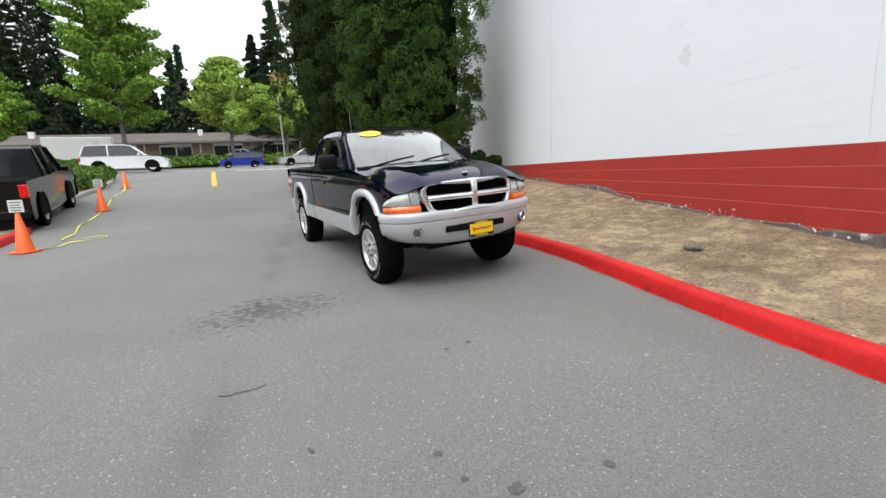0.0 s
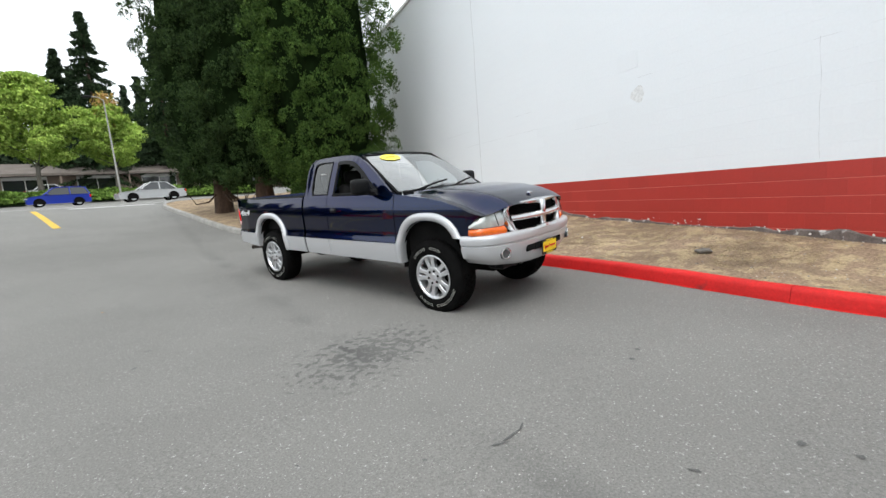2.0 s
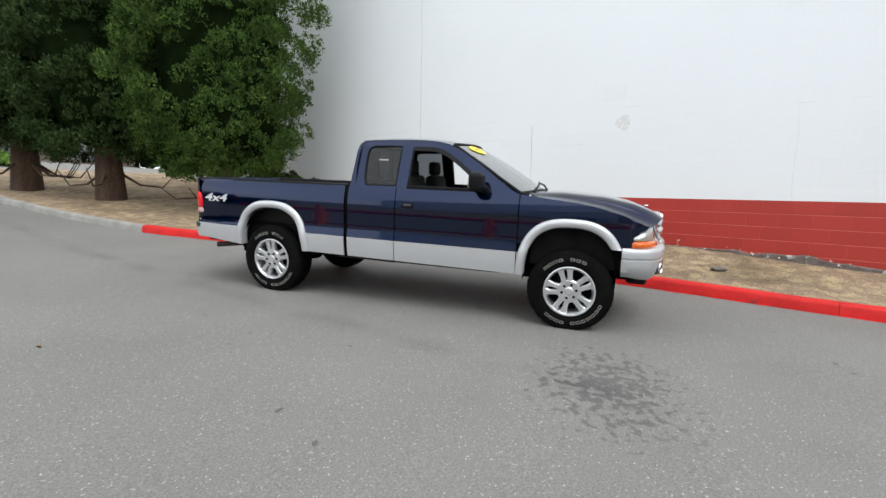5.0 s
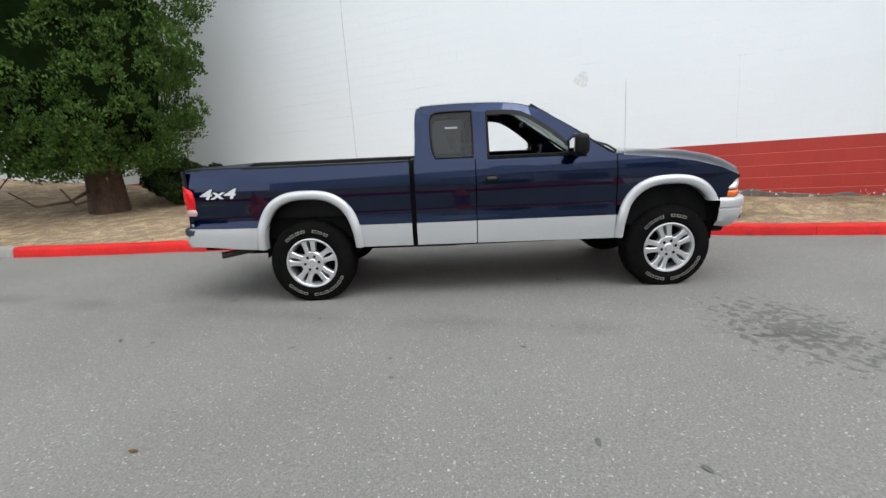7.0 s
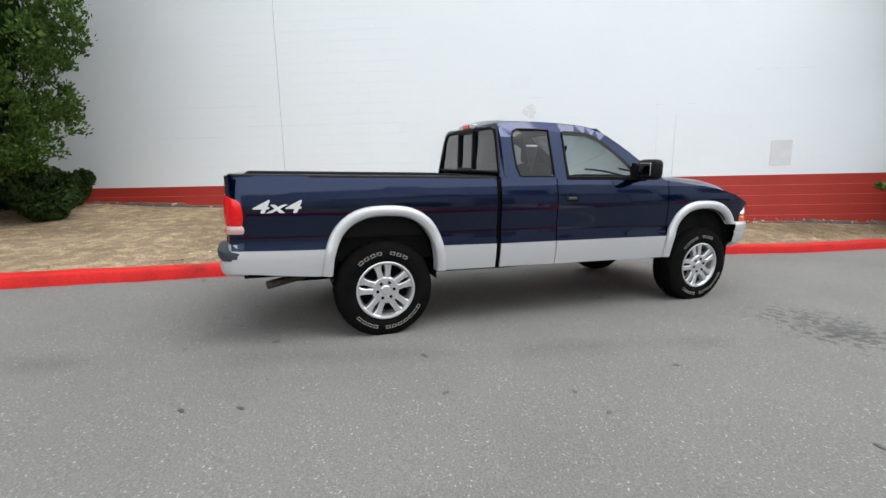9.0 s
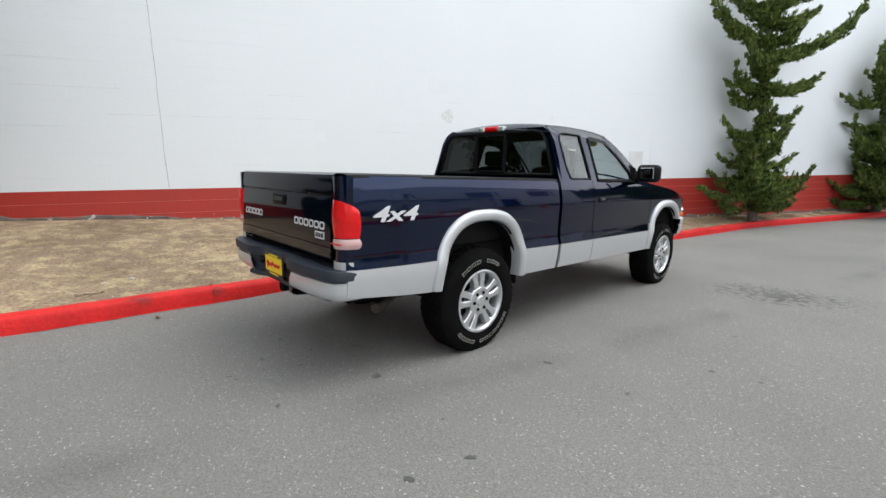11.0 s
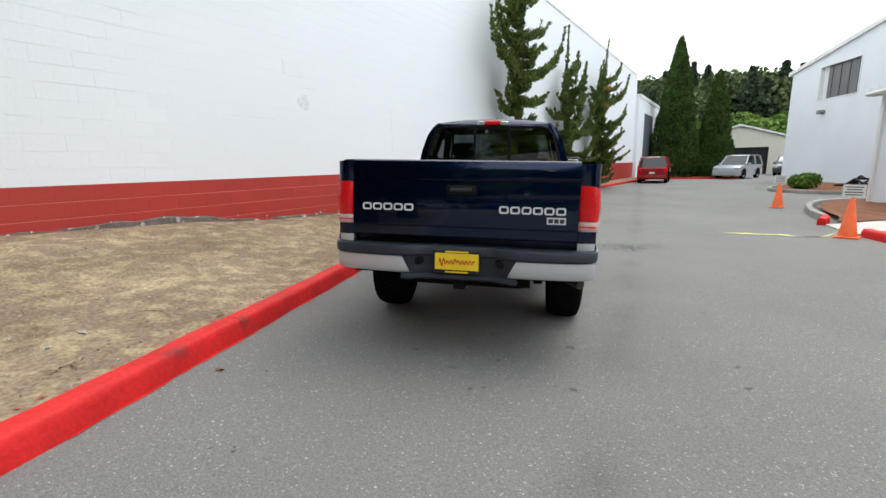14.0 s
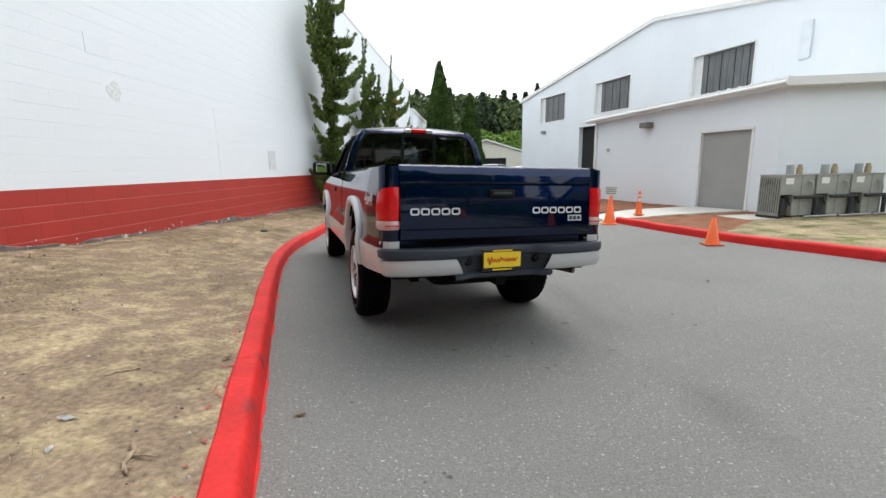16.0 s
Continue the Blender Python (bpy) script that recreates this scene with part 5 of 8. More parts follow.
for s in (-1, 1):
    part("leaf_spring", boxes((-0.7, 0.7, s * 0.52 - 0.03, s * 0.52 + 0.03, 0.42, 0.47)), UNDER, truck)

# ---------------------------------------------------------------- foliage builders
rng = np.random.default_rng(4)


def leaf_cloud(name, pts, size, material, parent=None, label="", aspect=1.8, up=0.3, kind="", dirs=None):
    """Leaves as small bent four-cornered blades at the given places, in one mesh."""
    pts = np.asarray(pts, float)
    n = len(pts)
    sz = np.broadcast_to(np.asarray(size, float), (n,)) * rng.uniform(0.7, 1.35, n)
    a = rng.normal(size=(n, 3))
    a[:, 2] += up
    if dirs is not None:
        a = a * 0.55 + dirs
    a /= np.linalg.norm(a, axis=1)[:, None]
    b = np.cross(a, rng.normal(size=(n, 3)))
    b /= np.linalg.norm(b, axis=1)[:, None] + 1e-9
    L, W = (a.T * sz * aspect / 2).T, (b.T * sz / 2).T
    v = np.empty((n, 4, 3))
    v[:, 0], v[:, 1], v[:, 2], v[:, 3] = pts - L, pts + W, pts + L, pts - W
    me = bpy.data.meshes.new(name)
    me.vertices.add(n * 4)
    me.vertices.foreach_set("co", v.reshape(-1))
    me.loops.add(n * 4)
    me.loops.foreach_set("vertex_index", np.arange(n * 4, dtype=np.int32))
    me.polygons.add(n)
    me.polygons.foreach_set("loop_start", np.arange(0, n * 4, 4, dtype=np.int32))
    me.update(calc_edges=True)
    me.materials.append(material)
    ob = new(name, me)
    if parent is not None:
        ob.parent = parent
    if label or kind:
        tagged(ob, label, kind=kind)
    return ob


def sphere_pts(n):
    p = rng.normal(size=(n, 3))
    return p / np.linalg.norm(p, axis=1)[:, None]


BARK = mat("rough_bark", (0.075, 0.045, 0.03), 0.95, var=0.35, scale=4, fine=0.3, fine_scale=30, bump=0.03, bump_scale=14, stretch=(1, 1, 0.25))
GREY_BARK = mat("grey_bark", (0.11, 0.10, 0.085), 0.95, var=0.3, scale=5, bump=0.02, bump_scale=16, stretch=(1, 1, 0.25))
SEQUOIA = island_mat("sequoia_sprays", (0.05, 0.09, 0.02), 0.8, (0.020, 0.046, 0.011), (0.086, 0.148, 0.031))
# near-black green: the shade deep among leaves, put into the colour
SHADE_GREEN = mat("foliage_shade", (0.008, 0.015, 0.005), 1.0, var=0.4, scale=3, spec=0.0)
JUNIPER = island_mat("juniper_sprays", (0.06, 0.09, 0.03), 0.85, (0.030, 0.054, 0.016), (0.185, 0.245, 0.066))
MAPLE = island_mat("fresh_leaves", (0.16, 0.24, 0.03), 0.7, (0.075, 0.155, 0.02), (0.235, 0.36, 0.06))
LIME = island_mat("lime_leaves", (0.25, 0.34, 0.05), 0.7, (0.17, 0.28, 0.045), (0.42, 0.54, 0.12))
RUSTY = island_mat("turning_leaves", (0.4, 0.25, 0.1), 0.7, (0.22, 0.22, 0.04), (0.45, 0.26, 0.10))
FIR = island_mat("fir_sprays", (0.02, 0.035, 0.015), 0.9, (0.010, 0.020, 0.009), (0.035, 0.058, 0.026))
IVY = island_mat("ivy_leaves", (0.10, 0.17, 0.03), 0.7, (0.055, 0.11, 0.02), (0.16, 0.25, 0.05))
THUJA = island_mat("thuja_sprays", (0.03, 0.06, 0.015), 0.9, (0.022, 0.046, 0.012), (0.075, 0.120, 0.030))

# distance haze is mixed into both hill leaf colours
HAZY_HILL_GREEN = island_mat("hazy_hill_leaves", (0.05, 0.08, 0.03), 0.9, (0.060, 0.085, 0.038), (0.135, 0.175, 0.078))
HAZY_HILL_FIR = island_mat("hazy_hill_firs", (0.04, 0.06, 0.03), 0.9, (0.034, 0.050, 0.032), (0.075, 0.100, 0.058))


def trunk_mesh(bm, base, top, r0, r1, sides=14, flare=1.5, bend=0.06, seed=0):
    b, t = Vector(base), Vector(top)
    pts, rs = [], []
    for k in range(9):
        f = k / 8
        p = b.lerp(t, f) + Vector((noise.noise(Vector((seed, f * 3, 0))), noise.noise(Vector((seed + 9, f * 3, 0))), 0)) * bend
        pts.append(p)
        rs.append((r0 + (r1 - r0) * f) * (1 + (flare - 1) * math.exp(-f * 14)))
    return tube(bm, pts, rs, sides)


def big_conifer(x, y, z, height, radius, skirt, seed, n_lumps=470, per=330, boughs=7, leaf=0.036, material=None, label=""):
    """A dense column of upswept foliage tufts over a stout red-brown trunk."""
    global rng
    rng = np.random.default_rng(seed)
    t = thing("conifer_tree", label, "tree", Matrix.Translation((x, y, z)), group="big conifers by the wall")
    bm = bmesh.new()
    trunk_mesh(bm, (0, 0, -0.15), (0, 0, height * 0.9), 0.30, 0.05, flare=1.30, seed=seed)
    part("trunk", bm, BARK, t, "stout red-brown trunk", smooth=50)
    prof = lambda f: radius * (0.52 + 0.48 * math.sin(min(1, f * 4.2) * math.pi / 2)) * (1 - f ** 5) ** 0.7
    # near-black core stands in for the shade between the tufts
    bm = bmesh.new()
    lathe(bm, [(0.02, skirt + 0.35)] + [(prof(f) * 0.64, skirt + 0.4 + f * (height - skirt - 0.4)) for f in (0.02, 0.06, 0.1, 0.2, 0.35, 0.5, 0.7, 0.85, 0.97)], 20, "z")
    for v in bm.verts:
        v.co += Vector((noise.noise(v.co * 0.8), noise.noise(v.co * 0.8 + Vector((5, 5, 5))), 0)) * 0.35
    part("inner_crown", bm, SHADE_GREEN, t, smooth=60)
    # bare boughs that sag near the foot
    for k in range(boughs):
        a = rng.uniform(0, 6.28)
        d = Vector((math.cos(a), math.sin(a), 0))
        part("low_bough", tube(bmesh.new(), [d * 0.2 + Vector((0, 0, skirt * 0.8)), d * 0.7 + Vector((0, 0, skirt * 0.42)), d * 1.25 + Vector((0, 0, skirt * 0.36)), d * 1.6 + Vector((0, 0, skirt * 0.85))], [0.045, 0.03, 0.02, 0.010], 6), BARK, t)
    f = rng.uniform(0, 1, n_lumps) ** 1.25
    ang = rng.uniform(0, 2 * np.pi, n_lumps)
    wave = np.array([noise.noise(Vector((math.cos(q) * 1.6, math.sin(q) * 1.6, w * height * 0.55 + seed))) for q, w in zip(ang, f)])
    rad = np.array([prof(q) for q in f]) * (0.88 + 0.24 * wave + rng.uniform(-0.24, 0.15, n_lumps))
    zc = skirt + 0.15 + f * (height - skirt)
    c = np.stack([np.cos(ang) * rad, np.sin(ang) * rad, zc], 1)
    lr = rng.uniform(0.20, 0.44, n_lumps)
    pts, sizes, ways = [], [], []
    for i in range(n_lumps):
        s = sphere_pts(int(per * (0.3 + 2.6 * lr[i])))
        out = np.array([np.cos(ang[i]), np.sin(ang[i]), 0.0])
        s = s[((s @ out) > -0.35) & (s[:, 2] > -0.45)]
        # knobbly tufts that lean out and up
        k = rng.uniform(0.70, 1.06, len(s)) * (0.92 + 0.30 * np.sin(s[:, 0] * 6.1 + i) * np.sin(s[:, 1] * 5.3 + 2 * i) * np.cos(s[:, 2] * 4.7 + 3 * i))
        p = c[i] + s * lr[i] * k[:, None] * np.array([0.95, 0.95, 0.88]) + (np.maximum(0, s[:, 2]) * lr[i] * 0.3)[:, None] * (out * 0.5 + np.array([0, 0, 0.6]))
        pts.append(p)
        ways.append(s * 0.6 + out * 0.25 + np.array([0, 0, 0.55]))
        sizes.append(np.full(len(p), leaf))
    leaf_cloud("crown", np.concatenate(pts), np.concatenate(sizes), material or SEQUOIA, t, "dense dark green scaly foliage", aspect=2.0, dirs=np.concatenate(ways))
    return t


def verge_height(x, y):
    i = int(np.argmin(np.abs(kerb_pts[:, 1] - y)))
    return soil_z(x, y, kerb_pts[i, 0], ground_z(*kerb_pts[i]) + KERB_H)


# SEQUOIA's leaf colours, darkened for the two back conifers and the low shrubs
DARKENED_SEQUOIA = island_mat("darkened_sequoia_sprays", (0.03, 0.05, 0.015), 0.8, (0.013, 0.029, 0.010), (0.055, 0.092, 0.028))
big_conifer(3.0, 14.95, verge_height(3.0, 14.95), 12.0, 2.22, 0.62, 11, n_lumps=780, per=400, boughs=3, leaf=0.034, label="tall dense green conifer standing close to the white wall")
big_conifer(1.07, 17.9, verge_height(1.07, 17.9), 13.0, 2.05, 0.92, 12, n_lumps=620, per=320, leaf=0.040, material=DARKENED_SEQUOIA, label="tall dark green conifer with a bare red-brown trunk foot")
big_conifer(-0.38, 20.55, verge_height(-0.38, 20.55), 14.0, 2.16, 0.98, 13, n_lumps=640, per=300, leaf=0.042, material=DARKENED_SEQUOIA, label="tall dark green conifer beside the bare grey kerb")


def low_shrub(x, y, size, seed, label):
    """A loose low shrub of short stems and leaves."""
    global rng
    rng = np.random.default_rng(seed)
    t = thing("low_shrub", label, "shrub", Matrix.Translation((x, y, verge_height(x, y))), group="shrubs under the conifers")
    bm, pts = bmesh.new(), []
    for k in range(9):
        a = k * 0.7 + rng.uniform(-0.2, 0.2)
        tip = Vector((math.cos(a) * size * 0.6, math.sin(a) * size * 0.6, size * rng.uniform(0.5, 1.0)))
        tube(bm, [(0, 0, -0.03), tuple(tip * 0.5), tuple(tip)], [0.02, 0.014, 0.006], 5)
        for f in (0.45, 0.75, 1.0):
            pts.append(np.array(tip * f) + sphere_pts(300) * (rng.uniform(0.4, 1, 300) ** 0.5)[:, None] * size * 0.30)
    part("stem", bm, BARK, t)
    q = np.concatenate(pts)
    leaf_cloud("crown", q[q[:, 2] > 0.02], 0.045, DARKENED_SEQUOIA, t, aspect=1.9)


low_shrub(4.15, 14.2, 0.62, 81, "low dark green shrub between the conifer and the wall")
low_shrub(4.75, 15.3, 0.80, 82, "low dark green shrub close to the white wall")
low_shrub(5.45, 15.0, 0.60, 83, "low dark green shrub close to the white wall")


def juniper(x, y, z, seed, label, leader, arms, tiers, tier_reach, rust=()):
    """A twisted juniper: plumes that sweep out and up from the stem, and ragged flat tiers below.
    leader: points of the stem as along the wall, height; arms: root height, run along the wall, run out from it, rise."""
    global rng
    rng = np.random.default_rng(seed)
    t = thing("twisted_juniper", label, "shrub", Matrix.Translation((x, y, z)), group="junipers along the wall")
    bm, pts, ways = bmesh.new(), [], []
    stem = [Vector((-0.05 * math.sin(k * 1.3 + seed), u, h)) for k, (u, h) in enumerate(leader)]
    tube(bm, stem, [0.11 * (1 - k / len(stem)) + 0.012 for k in range(len(stem))], 8)

    def on_stem(h):
        hs = [p.z for p in stem]
        return Vector([float(np.interp(h, hs, [p[i] for p in stem])) for i in range(3)])

    def plume(path, r0, r1, dense):
        """Tufts along a path, thick at its middle and drawn out to a point."""
        ln = spline([tuple(p) for p in path], 0.17)
        tube(bm, [tuple(p) for p in ln[::3]] + [tuple(ln[-1])], 0.018, 5)
        for i, p in enumerate(ln):
            f = i / max(1, len(ln) - 1)
            d = ln[min(i + 1, len(ln) - 1)] - ln[max(i - 1, 0)]
            d = d / (np.linalg.norm(d) + 1e-9)
            r = (r0 + (r1 - r0) * f) * (1 - 0.75 * max(0.0, f - 0.6) / 0.4) * rng.uniform(0.55, 1.35)
            cnt = int(dense * 1.7 * (r / 0.2) ** 1.6) + 12
            sp = sphere_pts(cnt) * (rng.uniform(0.3, 1.0, cnt) ** 0.5)[:, None] * r
            pts.append(p + sp * np.array([1, 1, 0.66]) + d * rng.uniform(-0.06, 0.10))
            ways.append(d * 0.8 + sp / r * 0.5 + np.array([0, 0, 0.35]))
            # spiky side sprigs
            if rng.random() < 0.75:
                q = sphere_pts(1)[0] * 0.7 + d + np.array([0, 0, 0.5])
                q /= np.linalg.norm(q)
                n = 16
                s = rng.uniform(0, 1, n)
                pts.append(p + q * (r * 0.6 + s * r * 1.1)[:, None] + rng.normal(size=(n, 3)) * 0.025)
                ways.append(np.tile(q * 1.6, (n, 1)))

    plume([tuple(p) for p in stem[1:]], 0.22, 0.10, 50)
    for root, run, out, rise in arms:
        o = on_stem(root)
        mid = o + Vector((-out * 0.5, run * 0.60, rise * 0.24))
        end = o + Vector((-out, run, rise))
        plume([o, mid, o + Vector((-out * 0.85, run * 0.90, rise * 0.60)), end], 0.29, 0.14, 64)
    for i in range(tiers):
        f = (math.floor(i / 3) * 3 + rng.uniform(0, 0.9)) / tiers
        h = 0.30 + f * leader[-1][1] * 0.66
        reach = tier_reach * (1.0 - 0.45 * f) * rng.uniform(0.45, 1.1)
        a = rng.uniform(0, 2 * math.pi)
        d = Vector((min(0.22, math.cos(a) * 0.7), math.copysign(abs(math.sin(a)) ** 0.6, math.sin(a)), 0))
        o = on_stem(h)
        plume([o, o + d * reach * 0.55 + Vector((0, 0, -0.06 * reach)), o + d * reach + Vector((0, 0, reach * rng.uniform(0.02, 0.36)))], 0.21, 0.15, 62)
    for i in range(9):
        a = i * 2.4 + rng.uniform(-0.3, 0.3)
        d = Vector((min(0.3, math.cos(a) * 0.8), math.sin(a), 0))
        o = on_stem(rng.uniform(0.25, 1.7))
        reach = tier_reach * rng.uniform(0.30, 0.52)
        plume([o, o + d * reach * 0.6 + Vector((0, 0, 0.02)), o + d * reach + Vector((0, 0, reach * rng.uniform(0.1, 0.4)))], 0.30, 0.20, 74)
    part("stem", bm, GREY_BARK, t, "grey twisted stem and limbs")
    p, w = np.concatenate(pts), np.concatenate(ways)
    keep = (p[:, 2] > 0.10) & (p[:, 0] < WALL_X - x - 0.04)
    leaf_cloud("crown", p[keep], 0.036, JUNIPER, t, "yellow-green juniper tufts", aspect=3.6, dirs=w[keep])
    for u, h in rust:
        sp = sphere_pts(420) * rng.uniform(0.2, 1, 420)[:, None] * np.array([0.2, 0.45, 0.10])
        leaf_cloud("dead_tuft", sp + np.array([-0.35, u, h]), 0.05, RUSTY, t, "browned dead tuft", aspect=2.5)
    return t


juniper(5.50, -2.8, 0.16, 21, "tall twisted juniper with upswept arms against the wall",
        [(0.0, -0.05), (0.05, 1.2), (-0.12, 2.6), (0.0, 4.0), (0.10, 5.2), (-0.02, 6.4), (0.05, 7.9)],
        [(4.3, 2.3, 0.2, 1.3), (4.9, 1.7, 0.1, 1.2), (4.0, -2.8, 0.6, 2.0), (5.3, -1.1, 0.6, 0.5), (5.9, 0.9, 0.3, 0.5), (6.3, -0.8, 0.3, 0.5), (3.2, 1.6, 0.4, 0.5), (5.6, 1.3, 0.2, 0.8), (6.7, 0.5, 0.2, 0.4)], 42, 1.95)
juniper(5.65, -8.8, 0.14, 22, "forked twisted juniper close against the wall",
        [(0.2, -0.05), (0.25, 1.2), (0.15, 2.4), (0.45, 3.6), (0.75, 4.8), (0.5, 5.8), (0.35, 6.9)],
        [(1.6, 1.9, 0.2, 1.1), (2.4, -1.5, 0.3, 3.4), (4.0, -1.5, 0.3, 1.5), (2.2, -2.1, 0.6, 2.0), (4.9, -0.9, 0.2, 1.0), (3.4, 1.1, 0.2, 1.2)], 42, 2.3)
juniper(5.50, -13.4, 0.12, 23, "twisted juniper with some browned tufts",
        [(0.3, -0.05), (0.2, 1.3), (0.0, 2.6), (-0.1, 4.0), (-0.5, 5.4), (-1.0, 6.6), (-1.3, 7.7)],
        [(3.2, 1.5, 0.3, 2.6), (3.0, -2.8, 0.7, 1.4), (4.2, -2.4, 0.8, 1.7), (1.9, -2.7, 0.6, 1.2), (4.6, 0.9, 0.2, 1.6), (5.4, -1.5, 0.5, 1.1), (2.2, 1.6, 0.3, 1.0)], 44, 2.4, rust=((0.4, 4.1), (0.2, 5.0)))


def thuja(x, y, height, radius, seed, label):
    global rng
    rng = np.random.default_rng(seed)
    t = thing("conical_thuja", label, "tree", Matrix.Translation((x, y, ground_z(x, y))), group="thujas at the end of the drive")
    bm = bmesh.new()
    trunk_mesh(bm, (0, 0, -0.1), (0, 0, height * 0.5), 0.2, 0.06, seed=seed)
    part("trunk", bm, BARK, t)
    # near-black cone paints the shade behind the sprays
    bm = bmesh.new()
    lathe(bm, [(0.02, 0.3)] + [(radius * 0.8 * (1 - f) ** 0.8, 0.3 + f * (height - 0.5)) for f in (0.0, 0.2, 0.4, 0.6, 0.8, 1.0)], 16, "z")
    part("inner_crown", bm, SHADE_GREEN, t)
    n = 42000
    f, a = rng.uniform(0, 1, n) ** 1.5, rng.uniform(0, 2 * np.pi, n)
    lump = np.array([noise.noise(Vector((math.cos(q) * 2, math.sin(q) * 2, w * 9))) for q, w in zip(a, f)])
    r = radius * (1 - f) ** 0.75 * (0.94 + 0.16 * lump) * np.minimum(1, 0.75 + f * 4)
    leaf_cloud("crown", np.stack([np.cos(a) * r, np.sin(a) * r, 0.15 + f * height], 1) + rng.normal(size=(n, 3)) * 0.07, 0.085, THUJA, t, "smooth dark green foliage", aspect=1.8, up=1.0)


thuja(4.0, -33.0, 11.5, 2.3, 31, "tall conical thuja at the end of the drive")
thuja(1.0, -34.0, 8.6, 1.75, 32, "smaller conical thuja beside the tall one")


def leafy_tree(x, y, height, crown_r, crown_low, material, seed, label, n=9000, size=0.24, top=None):
    global rng
    rng = np.random.default_rng(seed)
    t = thing("broadleaf_tree", label, "tree", Matrix.Translation((x, y, ground_z(x, y))))
    bm = bmesh.new()
    trunk_mesh(bm, (0, 0, -0.2), (0, 0, height * 0.8), 0.22, 0.04, seed=seed, bend=0.3)
    pts = []
    for i in range(46):
        f = (i + 0.5) / 46
        z0 = crown_low + (height - crown_low) * f * 0.92
        a = i * 2.4 + rng.uniform(-0.4, 0.4)
        reach = crown_r * min(1, 0.55 + 2.2 * f) * (1 - f) ** 0.62 * rng.uniform(0.62, 1.16)
        end = np.array([math.cos(a) * reach, math.sin(a) * reach, z0 + reach * 0.42])
        tube(bm, [(0, 0, z0 - 0.4), tuple(end * np.array([0.5, 0.5, 0]) + np.array([0, 0, z0 + reach * 0.12])), tuple(end)], [0.06, 0.035, 0.01], 5)
        for s in np.linspace(0.35, 1.05, 6):
            c = np.array([end[0] * s, end[1] * s, z0 + (end[2] - z0) * s])
            cnt = n // 276
            pts.append(c + sphere_pts(cnt) * (rng.uniform(0.1, 1, cnt) ** 0.5)[:, None] * np.array([1.0, 1.0, 0.42]) * crown_r / 4.6)
    part("trunk", bm, GREY_BARK, t, "grey trunk and limbs")
    leaf_cloud("crown", np.concatenate(pts), size, material, t, aspect=1.3)
    if top is not None:
        c = np.array([0, 0, height * 0.9])
        leaf_cloud("tip", c + sphere_pts(1500) * (rng.uniform(0, 1, 1500) ** 0.6)[:, None] * np.array([1.3, 1.3, 2.0]), size, top, t, "rusty turning top")
    return t


leafy_tree(-22.5, 45.0, 21.0, 4.9, 3.6, MAPLE, 41, "tall bright green street tree", n=52000, size=0.19)
leafy_tree(-15.0, 51.5, 11.5, 4.2, 3.0, LIME, 42, "yellow-green street tree with an open top", n=34000, size=0.17)
leafy_tree(-10.0, 55.5, 9.5, 3.6, 3.0, LIME, 43, "yellow-green street tree with a rusty top", n=24000, size=0.17, top=RUSTY)
leafy_tree(-31.0, 41.0, 9.0, 3.6, 2.5, MAPLE, 44, "green street tree beside the car park", n=24000, size=0.18)


def fir(x, y, height, radius, seed, z=None, n=2600):
    """Points of a ragged fir: whorls of drooping boughs."""
    r0 = np.random.default_rng(seed)
    out = []
    tiers = int(height / 0.5)
    for k in range(tiers):
        f = (k + 0.5) / tiers
        reach = radius * (1 - f) ** 0.85 * r0.uniform(0.72, 1.18)
        m = max(4, int(7 * (1 - f) + 3))
        for j in range(m):
            a = r0.uniform(0, 6.28)
            L = reach * r0.uniform(0.6, 1.15)
            q = max(2, int(n / tiers / m))
            s = r0.uniform(0.05, 1, q) ** 0.7
            z0 = 1.2 + f * (height - 1.2)
            out.append(np.stack([math.cos(a) * L * s + r0.normal(size=q) * 0.16, math.sin(a) * L * s + r0.normal(size=q) * 0.16, z0 - L * s * 0.32 + r0.normal(size=q) * 0.12], 1))
    p = np.concatenate(out)
    return p + np.array([x, y, ground_z(x, y) if z is None else z])


def lone_fir(x, y, height, radius, seed, label):
    t = thing("fir_tree", label, "tree")
    z = ground_z(x, y)
    bm = bmesh.new()
    tube(bm, [(x, y, z - 0.2), (x, y, z + height * 0.97)], [0.45, 0.03], 8)
    part("trunk", bm, BARK, t)
    leaf_cloud("crown", fir(x, y, height, radius, seed, n=34000), 0.17, FIR, t, aspect=2.4)


lone_fir(-15.4, 78.5, 25.0, 6.4, 51, "tall dark ragged fir behind the shops")
lone_fir(-19.5, 81.0, 20.5, 5.0, 52, "dark fir with a thin top beside a taller one")
lone_fir(-7.4, 81.4, 24.4, 5.4, 55, "dark fir seen past the big conifers")
for x, y, h, r, k in ((-52.0, 83.0, 38.0, 7.0, 53), (-58.5, 81.0, 36.0, 7.0, 54), (-47.5, 90.0, 40.0, 6.5, 56), (-61.5, 91.5, 40.0, 7.6, 57)):
    lone_fir(x, y, h, r, k, "very tall dark fir behind the shop row")

# far woods: ranks of firs behind the shops and a wooded hill at the other end
far = []
r5 = np.random.default_rng(60)
for k in range(135):
    x = -95 + k * 1.28 + r5.uniform(-1.5, 1.5)
    y = 92 + r5.uniform(-5, 16) - 0.12 * abs(x)
    far.append(fir(x, y, r5.uniform(14, 20), r5.uniform(3, 4.4), 600 + k, n=1700))
rng = np.random.default_rng(61)
# fir colours lightened and greyed, with the haze of distance painted in
HAZY_FAR_FIR = island_mat("hazy_far_fir_sprays", (0.03, 0.045, 0.025), 0.9, (0.016, 0.027, 0.016), (0.048, 0.072, 0.040))
